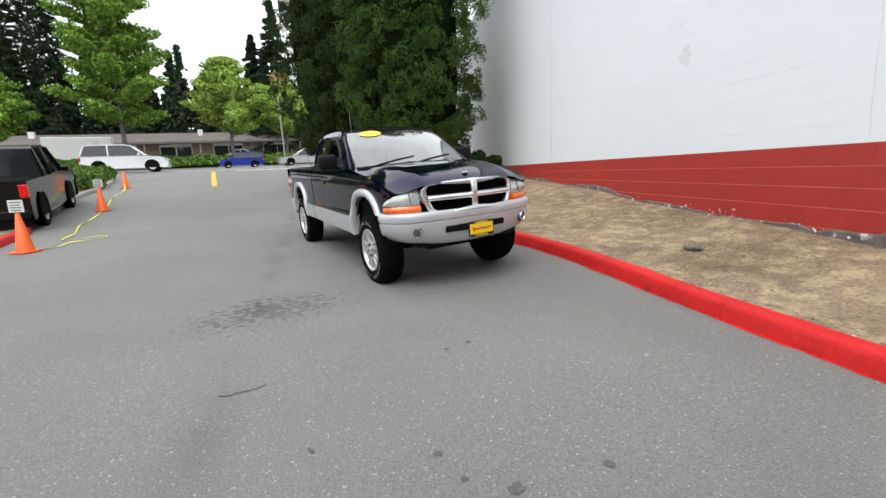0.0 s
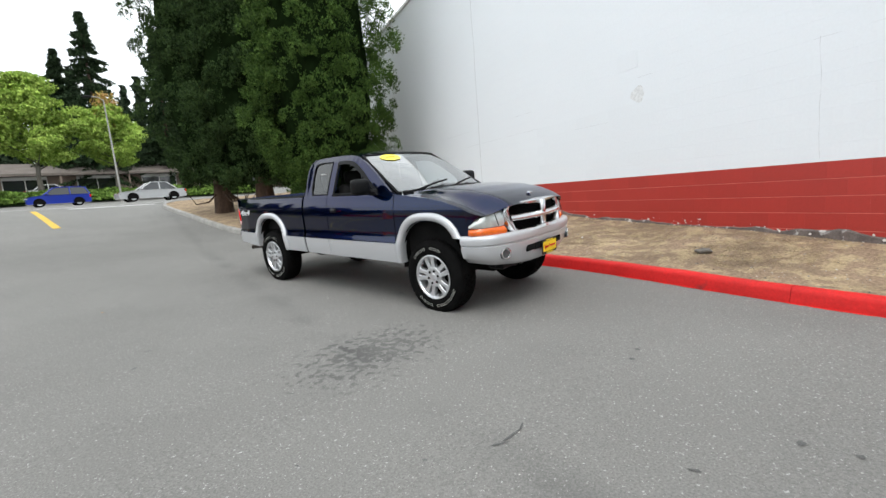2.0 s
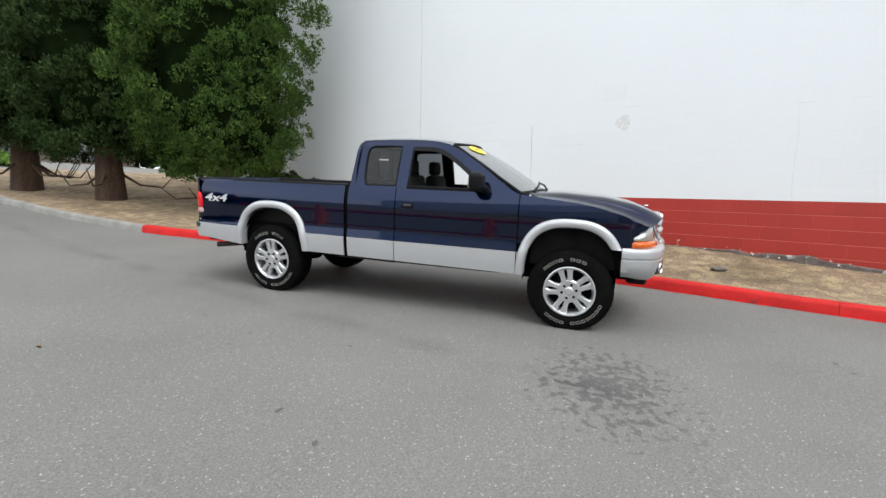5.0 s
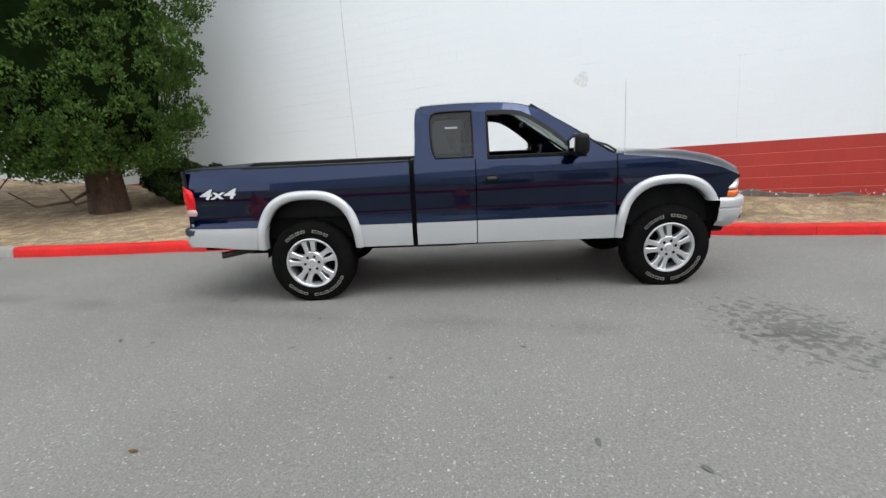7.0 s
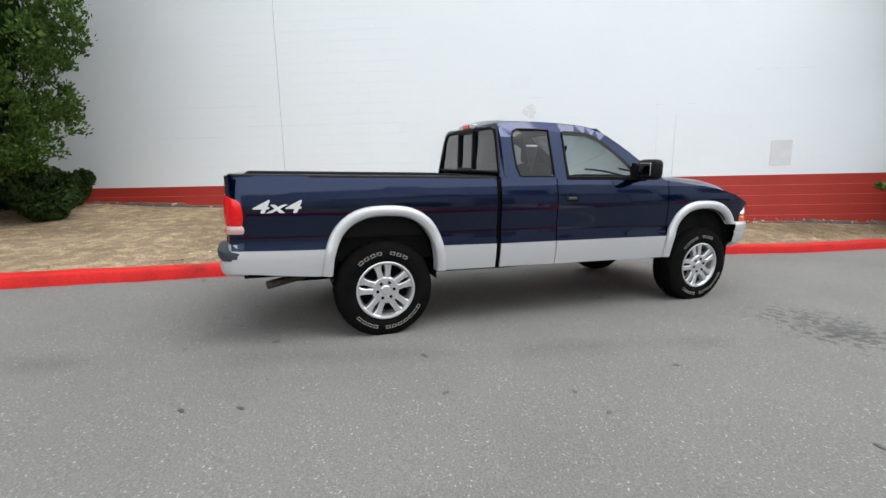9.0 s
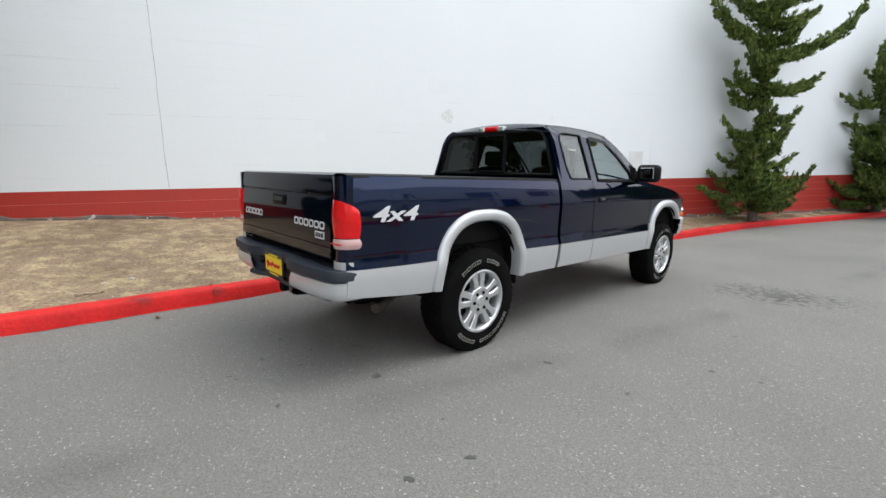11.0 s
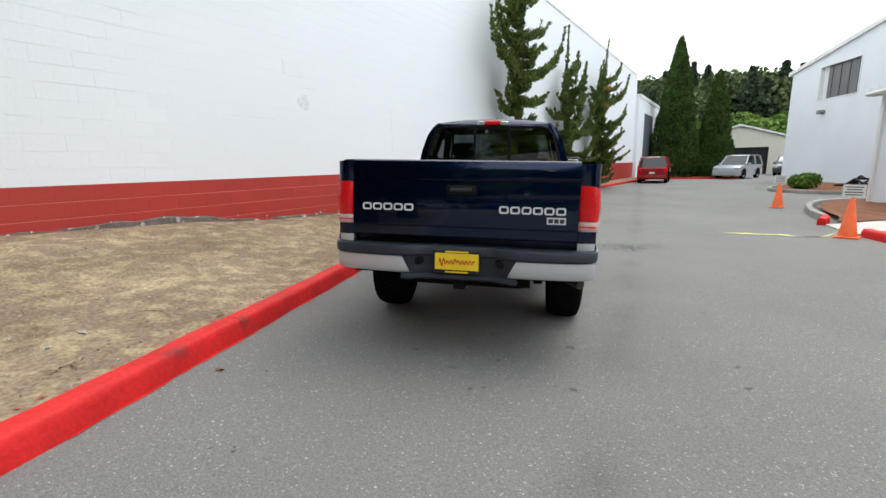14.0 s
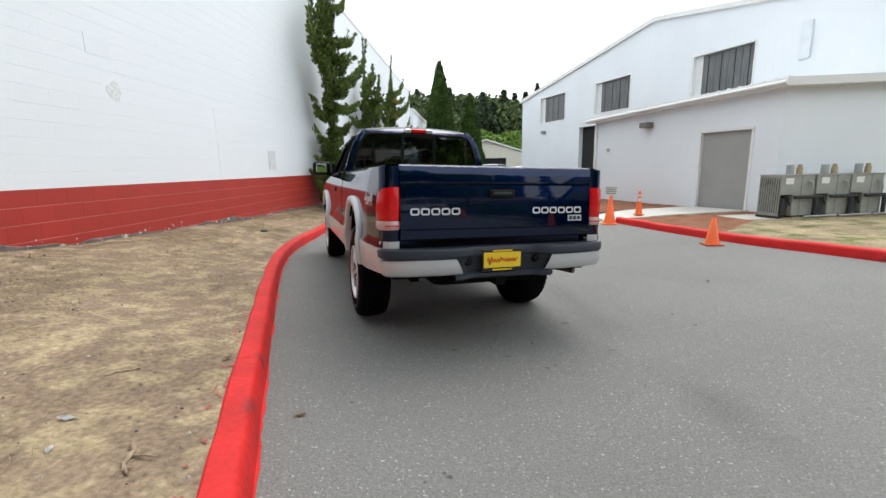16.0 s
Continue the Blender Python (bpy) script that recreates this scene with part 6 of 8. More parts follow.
leaf_cloud("far_woods", np.concatenate(far), 0.50, HAZY_FAR_FIR, None, "dark fir wood behind the shops", aspect=1.8, kind="stuff")["category"] = "woods"
hill, hill2 = [], []
for k in range(190):
    a = radians(150 + k * 0.37)
    d = r5.uniform(95, 150)
    x, y = math.sin(a) * d, math.cos(a) * d
    z = ground_z(x, y) - 0.3
    if k % 4 == 0:
        hill.append(fir(x, y, r5.uniform(10, 15), r5.uniform(3.6, 4.8), 700 + k, z=z, n=1700))
    else:
        c = np.array([x, y, z + r5.uniform(4, 7)])
        hill2.append(c + sphere_pts(900) * (r5.uniform(0.55, 1, 900))[:, None] * np.array([4.2, 4.2, r5.uniform(4, 6)]))
leaf_cloud("wooded_hill_firs", np.concatenate(hill), 0.62, HAZY_HILL_FIR, None, "dark firs on the wooded hill", aspect=1.8, kind="stuff")["category"] = "woods"
leaf_cloud("wooded_hill", np.concatenate(hill2), 0.75, HAZY_HILL_GREEN, None, "broadleaf trees on the wooded hill", aspect=1.4, kind="stuff")["category"] = "woods"
mead = [np.array([math.sin(radians(a)) * d, math.cos(radians(a)) * d, ground_z(math.sin(radians(a)) * d, math.cos(radians(a)) * d) + r5.uniform(0.5, 3.0)]) + sphere_pts(700) * np.array([4.5, 4.5, 2.6]) for a, d in zip(np.linspace(172, 192, 16), r5.uniform(70, 84, 16))]
leaf_cloud("hill_scrub", np.concatenate(mead), 0.5, IVY, None, "light green scrub below the wooded hill", aspect=1.3, kind="stuff")["category"] = "scrub"

# ivy bank along the street
r6 = np.random.default_rng(62)
n = 52000
u, w = r6.uniform(-34, 16, n), r6.uniform(0, 1, n)
sx, sy = np.array((0.925, 0.38)), np.array((-0.38, 0.925))
base = np.array([-10.0, 44.0])
zz = []
pp = base + u[:, None] * sx + (4.2 + w * 6.5)[:, None] * sy
for (x, y), q, uu in zip(pp, w, u):
    zz.append(ground_z(x, y) + 0.25 + 0.9 * math.sin(math.pi * min(1, q * 1.3)) ** 0.6 * (0.75 + 0.5 * noise.noise(Vector((x * 0.5, y * 0.5, 0)))) * r6.uniform(0.55, 1.0))
rng = np.random.default_rng(63)
leaf_cloud("ivy_bank", np.c_[pp, zz], 0.20, IVY, None, "green ivy bank beside the street", aspect=1.3, kind="stuff")["category"] = "hedge"
# mound of the bank, coloured near black for the shade under the ivy
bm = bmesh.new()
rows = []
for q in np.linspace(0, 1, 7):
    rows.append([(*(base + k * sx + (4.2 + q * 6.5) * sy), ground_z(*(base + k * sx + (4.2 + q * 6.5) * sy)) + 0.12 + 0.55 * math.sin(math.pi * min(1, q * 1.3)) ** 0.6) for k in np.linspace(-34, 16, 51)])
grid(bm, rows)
solid("ivy_bank_earth", bm, SHADE_GREEN, "mound under the ivy bank, near black for leaf shade", "bank", "structure", smooth=True)

# ---------------------------------------------------------------- the far side of the drive: kerbs, beds, walk
R_KERB = [(-2.72, 0.75), (-3.15, 2.3), (-3.75, 4.2), (-4.55, 5.9), (-5.4, 8.3), (-6.2, 10.35)]
rk = spline(R_KERB, 0.25)
kerb_run("kerb_red_far", rk, RED_PAINT, "red painted kerb round the bed of the grey annex", side=-1)
B_KERB = [(-2.45, -0.75), (-2.62, -1.6), (-2.55, -3.2), (-2.75, -5.2), (-3.3, -6.6), (-4.6, -7.6), (-7.0, -8.2)]
bk = spline(B_KERB, 0.25)
kerb_run("kerb_red_short", bk[:5], RED_PAINT, "short red painted kerb end beside the walk", side=-1, piece=1.0)
kerb_run("kerb_bed", bk[4:], GREY_KERB, "bare concrete kerb round the bark bed", side=-1)


def bed(name, rows, material, label, bump=0.03):
    bm = bmesh.new()
    grid(bm, [[(x, y, z + bump * noise.noise(Vector((x * 2.3, y * 2.3, 5)))) for x, y, z in r] for r in rows])
    return solid(name, bm, material, label, "bed", "structure", smooth=True)


def gap_rows(line, to, n, lift=0.11):
    out_rows = []
    for p, q in zip(line, to):
        out_rows.append([(p[0] + (q[0] - p[0]) * k / n, p[1] + (q[1] - p[1]) * k / n, ground_z(p[0] + (q[0] - p[0]) * k / n, p[1] + (q[1] - p[1]) * k / n) + lift) for k in range(n + 1)])
    return out_rows


def hall_pt(x, u):
    v = GB @ Vector((x, u, 0))
    return (v.x, v.y)


LAWN = mat("patchy_lawn", (0.30, 0.24, 0.155), 0.95, var=0.35, scale=1.6, fine=0.4, fine_scale=34, bump=0.03, bump_scale=24, spots=((0.15, 0.165, 0.06), 3.4, 0.52, 0.66), spec=0.1)
inner = [(p[0] - 0.14, p[1] + 0.03) for p in rk]
cut = int(len(inner) * 0.30)
wall_line = [hall_pt(AF - 0.05, 24.15 + 0.6 * k / max(1, cut)) for k in range(cut + 1)]
bed("bark_bed_door", gap_rows(inner[:cut + 1], wall_line, 14), MULCH, "reddish bark mulch beside the roller door")
hx, hy = hall_pt(AF - 0.05, 24.75)
lawn_back = [(hx + (-16 - hx) * min(1.0, k / 10), hy + (1.6 - hy) * min(1.0, k / 10) + 0.28 * max(0, k - 10)) for k in range(len(inner) - cut)]
bed("lawn", gap_rows(inner[cut:], lawn_back, 26), LAWN, "patchy dry lawn behind the red kerb")
inner2 = [(p[0] - 0.14, p[1] - 0.02) for p in bk]
bed("bark_bed", gap_rows(inner2, [hall_pt(AF - 0.05, 22.2 - 4.6 * k / (len(inner2) - 1)) for k in range(len(inner2))], 14), MULCH, "reddish bark mulch bed along the annex wall")
bm = bmesh.new()
a, b, c, d = (-2.62, 0.72), (-2.44, -0.72), hall_pt(AF + 0.03, 22.3), hall_pt(AF + 0.03, 24.15)
rows = []
for k in range(9):
    f = k / 8
    p = (a[0] + (d[0] - a[0]) * f, a[1] + (d[1] - a[1]) * f)
    q = (b[0] + (c[0] - b[0]) * f, b[1] + (c[1] - b[1]) * f)
    lift = 0.03 + 0.10 * min(1, f * 3)
    rows.append([(p[0], p[1], ground_z(*p) + lift), (q[0], q[1], ground_z(*q) + lift)])
grid(bm, rows)
r = bmesh.ops.extrude_face_region(bm, geom=list(bm.faces))
for v in [g for g in r["geom"] if isinstance(g, bmesh.types.BMVert)]:
    v.co.z -= 0.15
solid("concrete_walk", bm, CONCRETE, "pale concrete walk to the roller door", "walk", "structure")

# the grey kerbed island by the hall's open doorway
I_KERB = [(-6.6, -11.0), (-4.2, -11.2), (-2.7, -12.0), (-2.2, -13.6), (-2.8, -16.5), (-4.4, -19.5)]
ik = spline(I_KERB, 0.25)
kerb_run("kerb_island", ik, GREY_KERB, "low grey kerb of the bed by the hall", side=-1)
bed("island_bed", gap_rows([(p[0] - 0.14, p[1] - 0.02) for p in ik], [(-7.2 + 2.2 * k / (len(ik) - 1), -11.4 - 8.5 * k / (len(ik) - 1)) for k in range(len(ik))], 10), MULCH, "bark bed by the hall doorway")
T_KERB = [(5.0, -28.5), (2.5, -28.2), (-0.2, -28.6), (-1.0, -30.0)]
tk = spline(T_KERB, 0.25)
kerb_run("kerb_red_end", tk, RED_PAINT, "red painted kerb below the thujas", side=1)

# planted island by the black pickup
P_KERB = [(-7.6, 13.3), (-8.3, 14.6), (-9.05, 16.6), (-9.9, 19.6), (-11.2, 22.4), (-12.6, 24.6)]
pk = spline(P_KERB, 0.25)
kerb_run("kerb_planted", pk, GREY_KERB, "grey kerb of the planted island", side=-1)
bed("planted_bed", gap_rows([(p[0] - 0.14, p[1] + 0.02) for p in pk], [(p[0] - 6.5, p[1] + 3.0) for p in pk], 10, 0.12), MULCH, "brown bed of the planted island")
rng = np.random.default_rng(70)
pts = []
for k in range(90):
    i = rng.integers(4, len(pk))
    o = rng.uniform(0.5, 5.0)
    c = np.array([pk[i][0] - o * 0.9, pk[i][1] + o * 0.4])
    z = ground_z(*c)
    pts.append(np.array([c[0], c[1], z + 0.3]) + sphere_pts(240) * np.array([0.5, 0.5, 0.38]))
leaf_cloud("low_shrubs", np.concatenate(pts), 0.09, IVY, None, "low green shrubs in the planted island", kind="stuff")["category"] = "shrubs"

# ---------------------------------------------------------------- cones, signs, tape
ORANGE = mat("orange_cone", (0.85, 0.13, 0.02), 0.45, var=0.08, scale=8)
SIGN_WHITE = mat("white_sign", (0.72, 0.72, 0.70), 0.5)
INK = mat("sign_ink", (0.05, 0.05, 0.05), 0.6)
CONE_BASE = mat("cone_base", (0.42, 0.06, 0.015), 0.6, var=0.2, scale=6)
BAND = mat("reflective_band", (0.62, 0.62, 0.60), 0.4)


def cone(x, y, z, height, label, sign=False, band=False, dark=False, turn=0.0, foot=0.17):
    t = thing("traffic_cone", label, "cone", pose(x, y, z, 0, 0, turn), group="traffic cones along the drive")
    bm = bmesh.new()
    box(bm, -foot, foot, -foot, foot, 0, 0.03, bev=0.012, seg=2)
    part("base", bm, CONE_BASE if dark else ORANGE, t, smooth=40)
    bm = bmesh.new()
    wide = foot * 0.78
    lathe(bm, [(wide + 0.010, 0.03), (wide, 0.05), (0.030, height), (0.022, height + 0.005), (0.018, height - 0.03)], 24, "z")
    part("cone_body", bm, ORANGE, t, smooth=50)
    if band:
        for z0, z1 in ((0.55, 0.68), (0.78, 0.86)):
            bm = bmesh.new()
            r = lambda f: wide + (0.030 - wide) * f + 0.003
            lathe(bm, [(r(z0), 0.05 + z0 * (height - 0.05)), (r(z1), 0.05 + z1 * (height - 0.05))], 24, "z")
            part("reflective_band", bm, BAND, t, "grey reflective band", smooth=50)
    if sign:
        s = part("sign_board", boxes((-0.008, 0.008, -0.15, 0.15, height + 0.02, height + 0.23)), SIGN_WHITE, t, "small white notice board")
        part("sign_post", tube(bmesh.new(), [(0, 0, height - 0.1), (0, 0, height + 0.22)], 0.008, 6), INK, s)
        for side in (-1, 1):
            for k in range(4):
                w = (0.11, 0.12, 0.10, 0.12)[k]
                part("text_bar", boxes((min(0, side * 0.0105), max(0, side * 0.0105), -w, w, height + 0.045 + k * 0.045, height + 0.062 + k * 0.045)), INK, s)
    return t


cone(-2.5, 1.02, ground_z(-2.5, 1.02), 0.70, "orange traffic cone holding a small white notice", sign=True, turn=75)
cone(-1.87, -4.8, ground_z(-1.87, -4.8), 0.70, "orange traffic cone holding a small white notice", sign=True, turn=75)
cone(-3.22, 4.3, ground_z(-3.22, 4.3), 0.47, "faded orange cone with a dark base beside the kerb", dark=True, foot=0.14)
cone(-3.55, 0.05, ground_z(-3.55, 0.05) + 0.12, 0.62, "small orange cone with grey reflective bands on the walk", band=True, foot=0.11)
cone(-4.6, 7.97, ground_z(-4.6, 7.97), 0.70, "orange traffic cone holding a small white notice", sign=True, turn=75)
cone(-6.56, 13.5, ground_z(-6.56, 13.5), 0.70, "orange traffic cone holding a small white notice", sign=True, turn=75)
cone(-9.0, 19.3, ground_z(-9.0, 19.3), 0.70, "plain orange traffic cone uphill")


def tape(points, label):
    """A yellow caution tape lying on the asphalt, twisting a little."""
    ln = spline(points, 0.08)
    bm = bmesh.new()
    rows = []
    for i, p in enumerate(ln):
        q, o = ln[max(i - 1, 0)], ln[min(i + 1, len(ln) - 1)]
        d = Vector((o[0] - q[0], o[1] - q[1], 0)).normalized()
        n = Vector((-d.y, d.x, 0))
        tw = 1.1 * noise.noise(Vector((p[0] * 1.7, p[1] * 1.7, 2)))
        zb = p[2] if len(p) > 2 else 0.0
        c = Vector((p[0], p[1], ground_z(p[0], p[1]) + 0.012 + abs(math.sin(tw)) * 0.035 + zb))
        s = n * 0.020 * math.cos(tw) + Vector((0, 0, 0.020 * math.sin(tw)))
        rows.append([c - s, c, c + s])
    grid(bm, rows)
    return solid("caution_tape", bm, TAPE, label, "tape")


TAPE = mat("yellow_tape", (0.75, 0.70, 0.08), 0.35, var=0.15, scale=9, spots=((0.35, 0.33, 0.05), 12, 0.6, 0.66))
tape([(-0.6, 1.25, 0), (-1.0, 1.32, 0), (-1.5, 1.2, 0), (-1.9, 1.3, 0), (-2.25, 0.95, 0), (-2.42, 0.98, 0.15), (-2.5, 1.0, 0.45)], "slack yellow tape on the asphalt tied to a cone")
tape([(-4.6, 7.97, 0.05), (-4.4, 8.35, 0), (-4.36, 8.8, 0), (-4.05, 9.3, 0), (-4.3, 9.5, 0), (-4.75, 9.1, 0), (-5.1, 10.0, 0), (-5.75, 11.2, 0), (-6.0, 12.1, 0), (-6.5, 13.4, 0), (-7.0, 14.5, 0), (-7.9, 16.4, 0), (-8.7, 18.6, 0), (-9.0, 19.2, 0.2)], "slack yellow tape running uphill between cones")

# ---------------------------------------------------------------- condensing units
AC_GREY = mat("condenser_casing", (0.30, 0.31, 0.285), 0.5, var=0.14, scale=3, spots=((0.20, 0.19, 0.16), 5.0, 0.58, 0.75))
COPPER = mat("pipe_lagging", (0.03, 0.03, 0.032), 0.8)


PIPE_STEEL = mat("galvanised_conduit", (0.42, 0.43, 0.44), 0.4, metal=0.6, var=0.1)
PUMP_TAN = mat("tan_pump_paint", (0.30, 0.24, 0.14), 0.6, var=0.2, scale=8)


def condenser(m, label, end_unit):
    """One unit: a tall casing with an open compressor bay low on its long side, piping and a box on top."""
    t = thing("condenser_unit", label, "air conditioner", m, group="condensing units by the annex")
    casing = part("casing", boxes((-0.28, 0.28, -0.47, 0.47, 0.56, 1.0), (-0.28, 0.28, -0.10, 0.47, 0.06, 0.56), (-0.28, -0.02, -0.47, -0.10, 0.06, 0.56), (-0.02, 0.28, -0.47, -0.452, 0.06, 0.56), bev=0.006), AC_GREY, t)
    part("top_lid", boxes((-0.295, 0.295, -0.475, 0.475, 1.0, 1.018), bev=0.004), AC_GREY, t)
    part("panel_seam", boxes((0.28, 0.284, 0.10, 0.106, 0.08, 0.98)), COPPER, casing)
    bm = bmesh.new()
    lathe(bm, [(0.0, 0.08), (0.10, 0.08), (0.11, 0.12), (0.11, 0.36), (0.08, 0.43), (0.0, 0.45)], 16, "z")
    part("compressor", bm, COPPER, t, "black compressor in the open bay", smooth=50, m=Matrix.Translation((0.13, -0.28, 0)))
    part("bay_pipe", tube(bmesh.new(), [(0.2, -0.36, 0.10), (0.22, -0.36, 0.46), (0.24, -0.2, 0.50), (0.24, -0.12, 0.30)], 0.018, 6), COPPER, t, smooth=50)
    part("rating_label", boxes((0.281, 0.285, -0.34, -0.12, 0.80, 0.94)), TRIM_WHITE, t, "pale rating label")
    part("hose", tube(bmesh.new(), [(0.285, 0.30, 0.86), (0.35, 0.31, 0.84), (0.37, 0.33, 0.70), (0.35, 0.35, 0.56), (0.30, 0.30, 0.52)], 0.026, 8), AC_GREY, t, "grey looped hose", smooth=50)
    part("lagged_pipe", tube(bmesh.new(), [(0.36, -0.14, 0.50), (0.36, 0.60, 0.50)], 0.040, 8), COPPER, t, "black lagged pipe", smooth=50)
    part("drop_pipe", tube(bmesh.new(), [(0.36, 0.44, 0.50), (0.37, 0.45, 0.30), (0.37, 0.45, 0.05)], 0.045, 8), COPPER, t, "black lagged pipe", smooth=50)
    part("conduit", tube(bmesh.new(), [(0.42, 0.10, 0.05), (0.44, 1.0, 0.06)], 0.022, 8), PIPE_STEEL, t, "galvanised conduit on the pad", smooth=50)
    if end_unit:
        part("end_coil", boxes((-0.25, 0.25, -0.482, -0.471, 0.14, 0.94)), DARK, t)
        for k in range(9):
            part("fin", boxes((-0.245 + k * 0.058, -0.219 + k * 0.058, -0.500, -0.482, 0.12, 0.96)), AC_GREY, t)
    for y in (-0.42, 0.42):
        part("skid", boxes((-0.30, 0.30, y - 0.05, y + 0.05, 0.0, 0.06)), COPPER, t)
    part("switch_box", boxes((-0.10, 0.04, 0.02, 0.14, 1.018, 1.25), bev=0.02), PIPE_STEEL, t, "small galvanised switch box")
    bm = bmesh.new()
    lathe(bm, [(0.0, 1.018), (0.065, 1.018), (0.065, 1.16), (0.045, 1.20), (0.045, 1.25), (0.0, 1.25)], 14, "z")
    part("valve", bm, PUMP_TAN, t, "tan valve head", smooth=40, m=Matrix.Translation((0.05, 0.26, 0)))
    return t


pad_z = ground_z(-7, 0.6) + 0.07
bm = bmesh.new()
box(bm, -6.0, 0.6, -0.75, 0.75, -0.12, 0.04, m=None)
solid("equipment_pad", bm, CONCRETE, "pale concrete pad under the condensing units", "slab", "structure", m=pose(-6.1, 1.05, pad_z, 0, 0, 14))
for k in range(3):
    o = Matrix.Translation((-6.1, 1.05, pad_z + 0.04)) @ Matrix.Rotation(radians(14), 4, "Z") @ Matrix.Translation((-0.55 - k * 1.0, 0.0, 0)) @ Matrix.Rotation(radians(-90), 4, "Z") @ Matrix.Rotation(radians(180), 4, "Z")
    condenser(o, "weathered grey condensing unit on a concrete pad", k == 0)


# ---------------------------------------------------------------- other vehicles
def car(name, m, length, width, height, paint, label, kind="suv", wheel_r=0.34, category="car"):
    """A car: body with sloped ends, glasshouse, lamps and wheels; x forward, origin under its middle."""
    t = thing(name, label, category, m)
    L, W, H = length / 2, width / 2, height
    belt = H * (0.60 if kind != "pickup" else 0.62)
    sill_z = wheel_r * 0.75
    wb = length * 0.30
    def rows_of(outline, w0, w1):
        bm = bmesh.new()
        prism_rows = []
        for sy, inset in ((-1, 0.10), (-1, 0.0), (1, 0.0), (1, 0.10)):
            prism_rows.append([(x * (1 - inset * 0.10), sy * (np.interp(z, [sill_z, belt, H], [w0, w0, w1]) - inset * 0.35), z - (inset * 0.25 if z > sill_z + 0.2 else -inset * 0.1)) for x, z in outline])
        vs = grid(bm, [r + [r[0]] for r in prism_rows])
        bm.faces.new(vs[0][:-1])
        bm.faces.new(vs[-1][:-1][::-1])
        return bm
    if kind == "suv":
        low = [(-L, sill_z + 0.12), (-L, belt * 0.92), (-L + 0.06, belt), (L * 0.42, belt), (L * 0.80, belt * 0.93), (L * 0.97, belt * 0.80), (L, sill_z + 0.25), (L * 0.97, sill_z), (-L * 0.97, sill_z)]
        topo = [(-L + 0.06, belt), (-L + 0.30, H - 0.06), (-L + 0.55, H), (L * 0.02, H), (L * 0.14, H - 0.05), (L * 0.46, belt)]
    elif kind == "sedan":
        low = [(-L, sill_z + 0.15), (-L, belt * 0.9), (-L * 0.92, belt), (L * 0.36, belt), (L * 0.80, belt * 0.90), (L * 0.98, belt * 0.76), (L, sill_z + 0.2), (L * 0.97, sill_z), (-L * 0.97, sill_z)]
        topo = [(-L * 0.72, belt), (-L * 0.42, H - 0.03), (-L * 0.25, H), (L * 0.02, H - 0.01), (L * 0.40, belt)]
    else:
        low = [(-L, sill_z + 0.15), (-L, belt), (-L * 0.2, belt), (L * 0.42, belt), (L * 0.88, belt * 0.96), (L * 0.98, belt * 0.80), (L, sill_z + 0.2), (L * 0.97, sill_z), (-L * 0.97, sill_z)]
        topo = [(-L * 0.32, belt), (-L * 0.30, H - 0.06), (-L * 0.24, H), (L * 0.12, H), (L * 0.22, H - 0.05), (L * 0.46, belt)]
    part("body", rows_of(low, W, W), paint, t, smooth=30)
    part("glasshouse", rows_of(topo, W * 0.97, W * 0.80), CAR_GLASS, t, "dark car windows", smooth=30)
    bm = bmesh.new()
    prism(bm, [(x, z + 0.012) for x, z in topo[1:-1]] + [(x, z - 0.05) for x, z in topo[1:-1]][::-1], 1, -W * 0.80, W * 0.80)
    part("roof", bm, paint, t)
    for s in (-1, 1):
        for a, b in ((0, 1), (len(topo) - 1, len(topo) - 2)):
            p, q = topo[a], topo[b]
            part("pillar", tube(bmesh.new(), [(p[0], s * W * 0.955, p[1]), (q[0], s * W * 0.80, q[1])], 0.045, 6), paint, t)
        xm = (topo[1][0] + topo[-2][0]) / 2
        part("pillar", tube(bmesh.new(), [(xm, s * W * 0.965, belt), (xm, s * W * 0.81, H - 0.03)], 0.04, 6), paint, t)
        inner_lamp = W * (0.84 if kind == "pickup" else 0.72)
        part("tail_light", boxes((-L - 0.012, -L + 0.08, min(s * inner_lamp, s * W * 1.0), max(s * inner_lamp, s * W * 1.0), belt * 0.70, belt * 0.94), bev=0.01), RED_LENS, t, "red tail light")
        part("headlight", boxes((L * 0.93, L * 0.985 + 0.01, min(s * W * 0.62, s * W * 0.98), max(s * W * 0.62, s * W * 0.98), belt * 0.66, belt * 0.80), bev=0.01), CLEAR_LENS, t, "clear headlight")
        part("mirror", boxes((L * 0.30, L * 0.36, min(s * W, s * (W + 0.18)), max(s * W, s * (W + 0.18)), belt, belt + 0.13), bev=0.03), paint, t)
        for x in (-wb, wb):
            bm = bmesh.new()
            lathe(bm, [(wheel_r * 0.62, -0.10), (wheel_r * 0.94, -0.11), (wheel_r, -0.08), (wheel_r, 0.08), (wheel_r * 0.94, 0.11), (wheel_r * 0.62, 0.10)], 28, "y")
            w = part("wheel", bm, RUBBER, t, "black tyre", smooth=40, m=Matrix.Translation((x, s * (W - 0.10), wheel_r)))
            bm = bmesh.new()
            lathe(bm, [(wheel_r * 0.63, 0.10), (wheel_r * 0.58, 0.085), (wheel_r * 0.2, 0.07), (0.0, 0.08)], 20, "y")
            for k in range(5):
                a = 2 * math.pi * k / 5
                box(bm, -0.03, 0.03, 0.075, 0.10, 0.04, wheel_r * 0.6, m=Matrix.Rotation(a, 4, "Y"))
            part("rim", bm, ALLOY, w, m=Matrix.Identity(4) if s > 0 else Matrix.Rotation(math.pi, 4, "Z"))
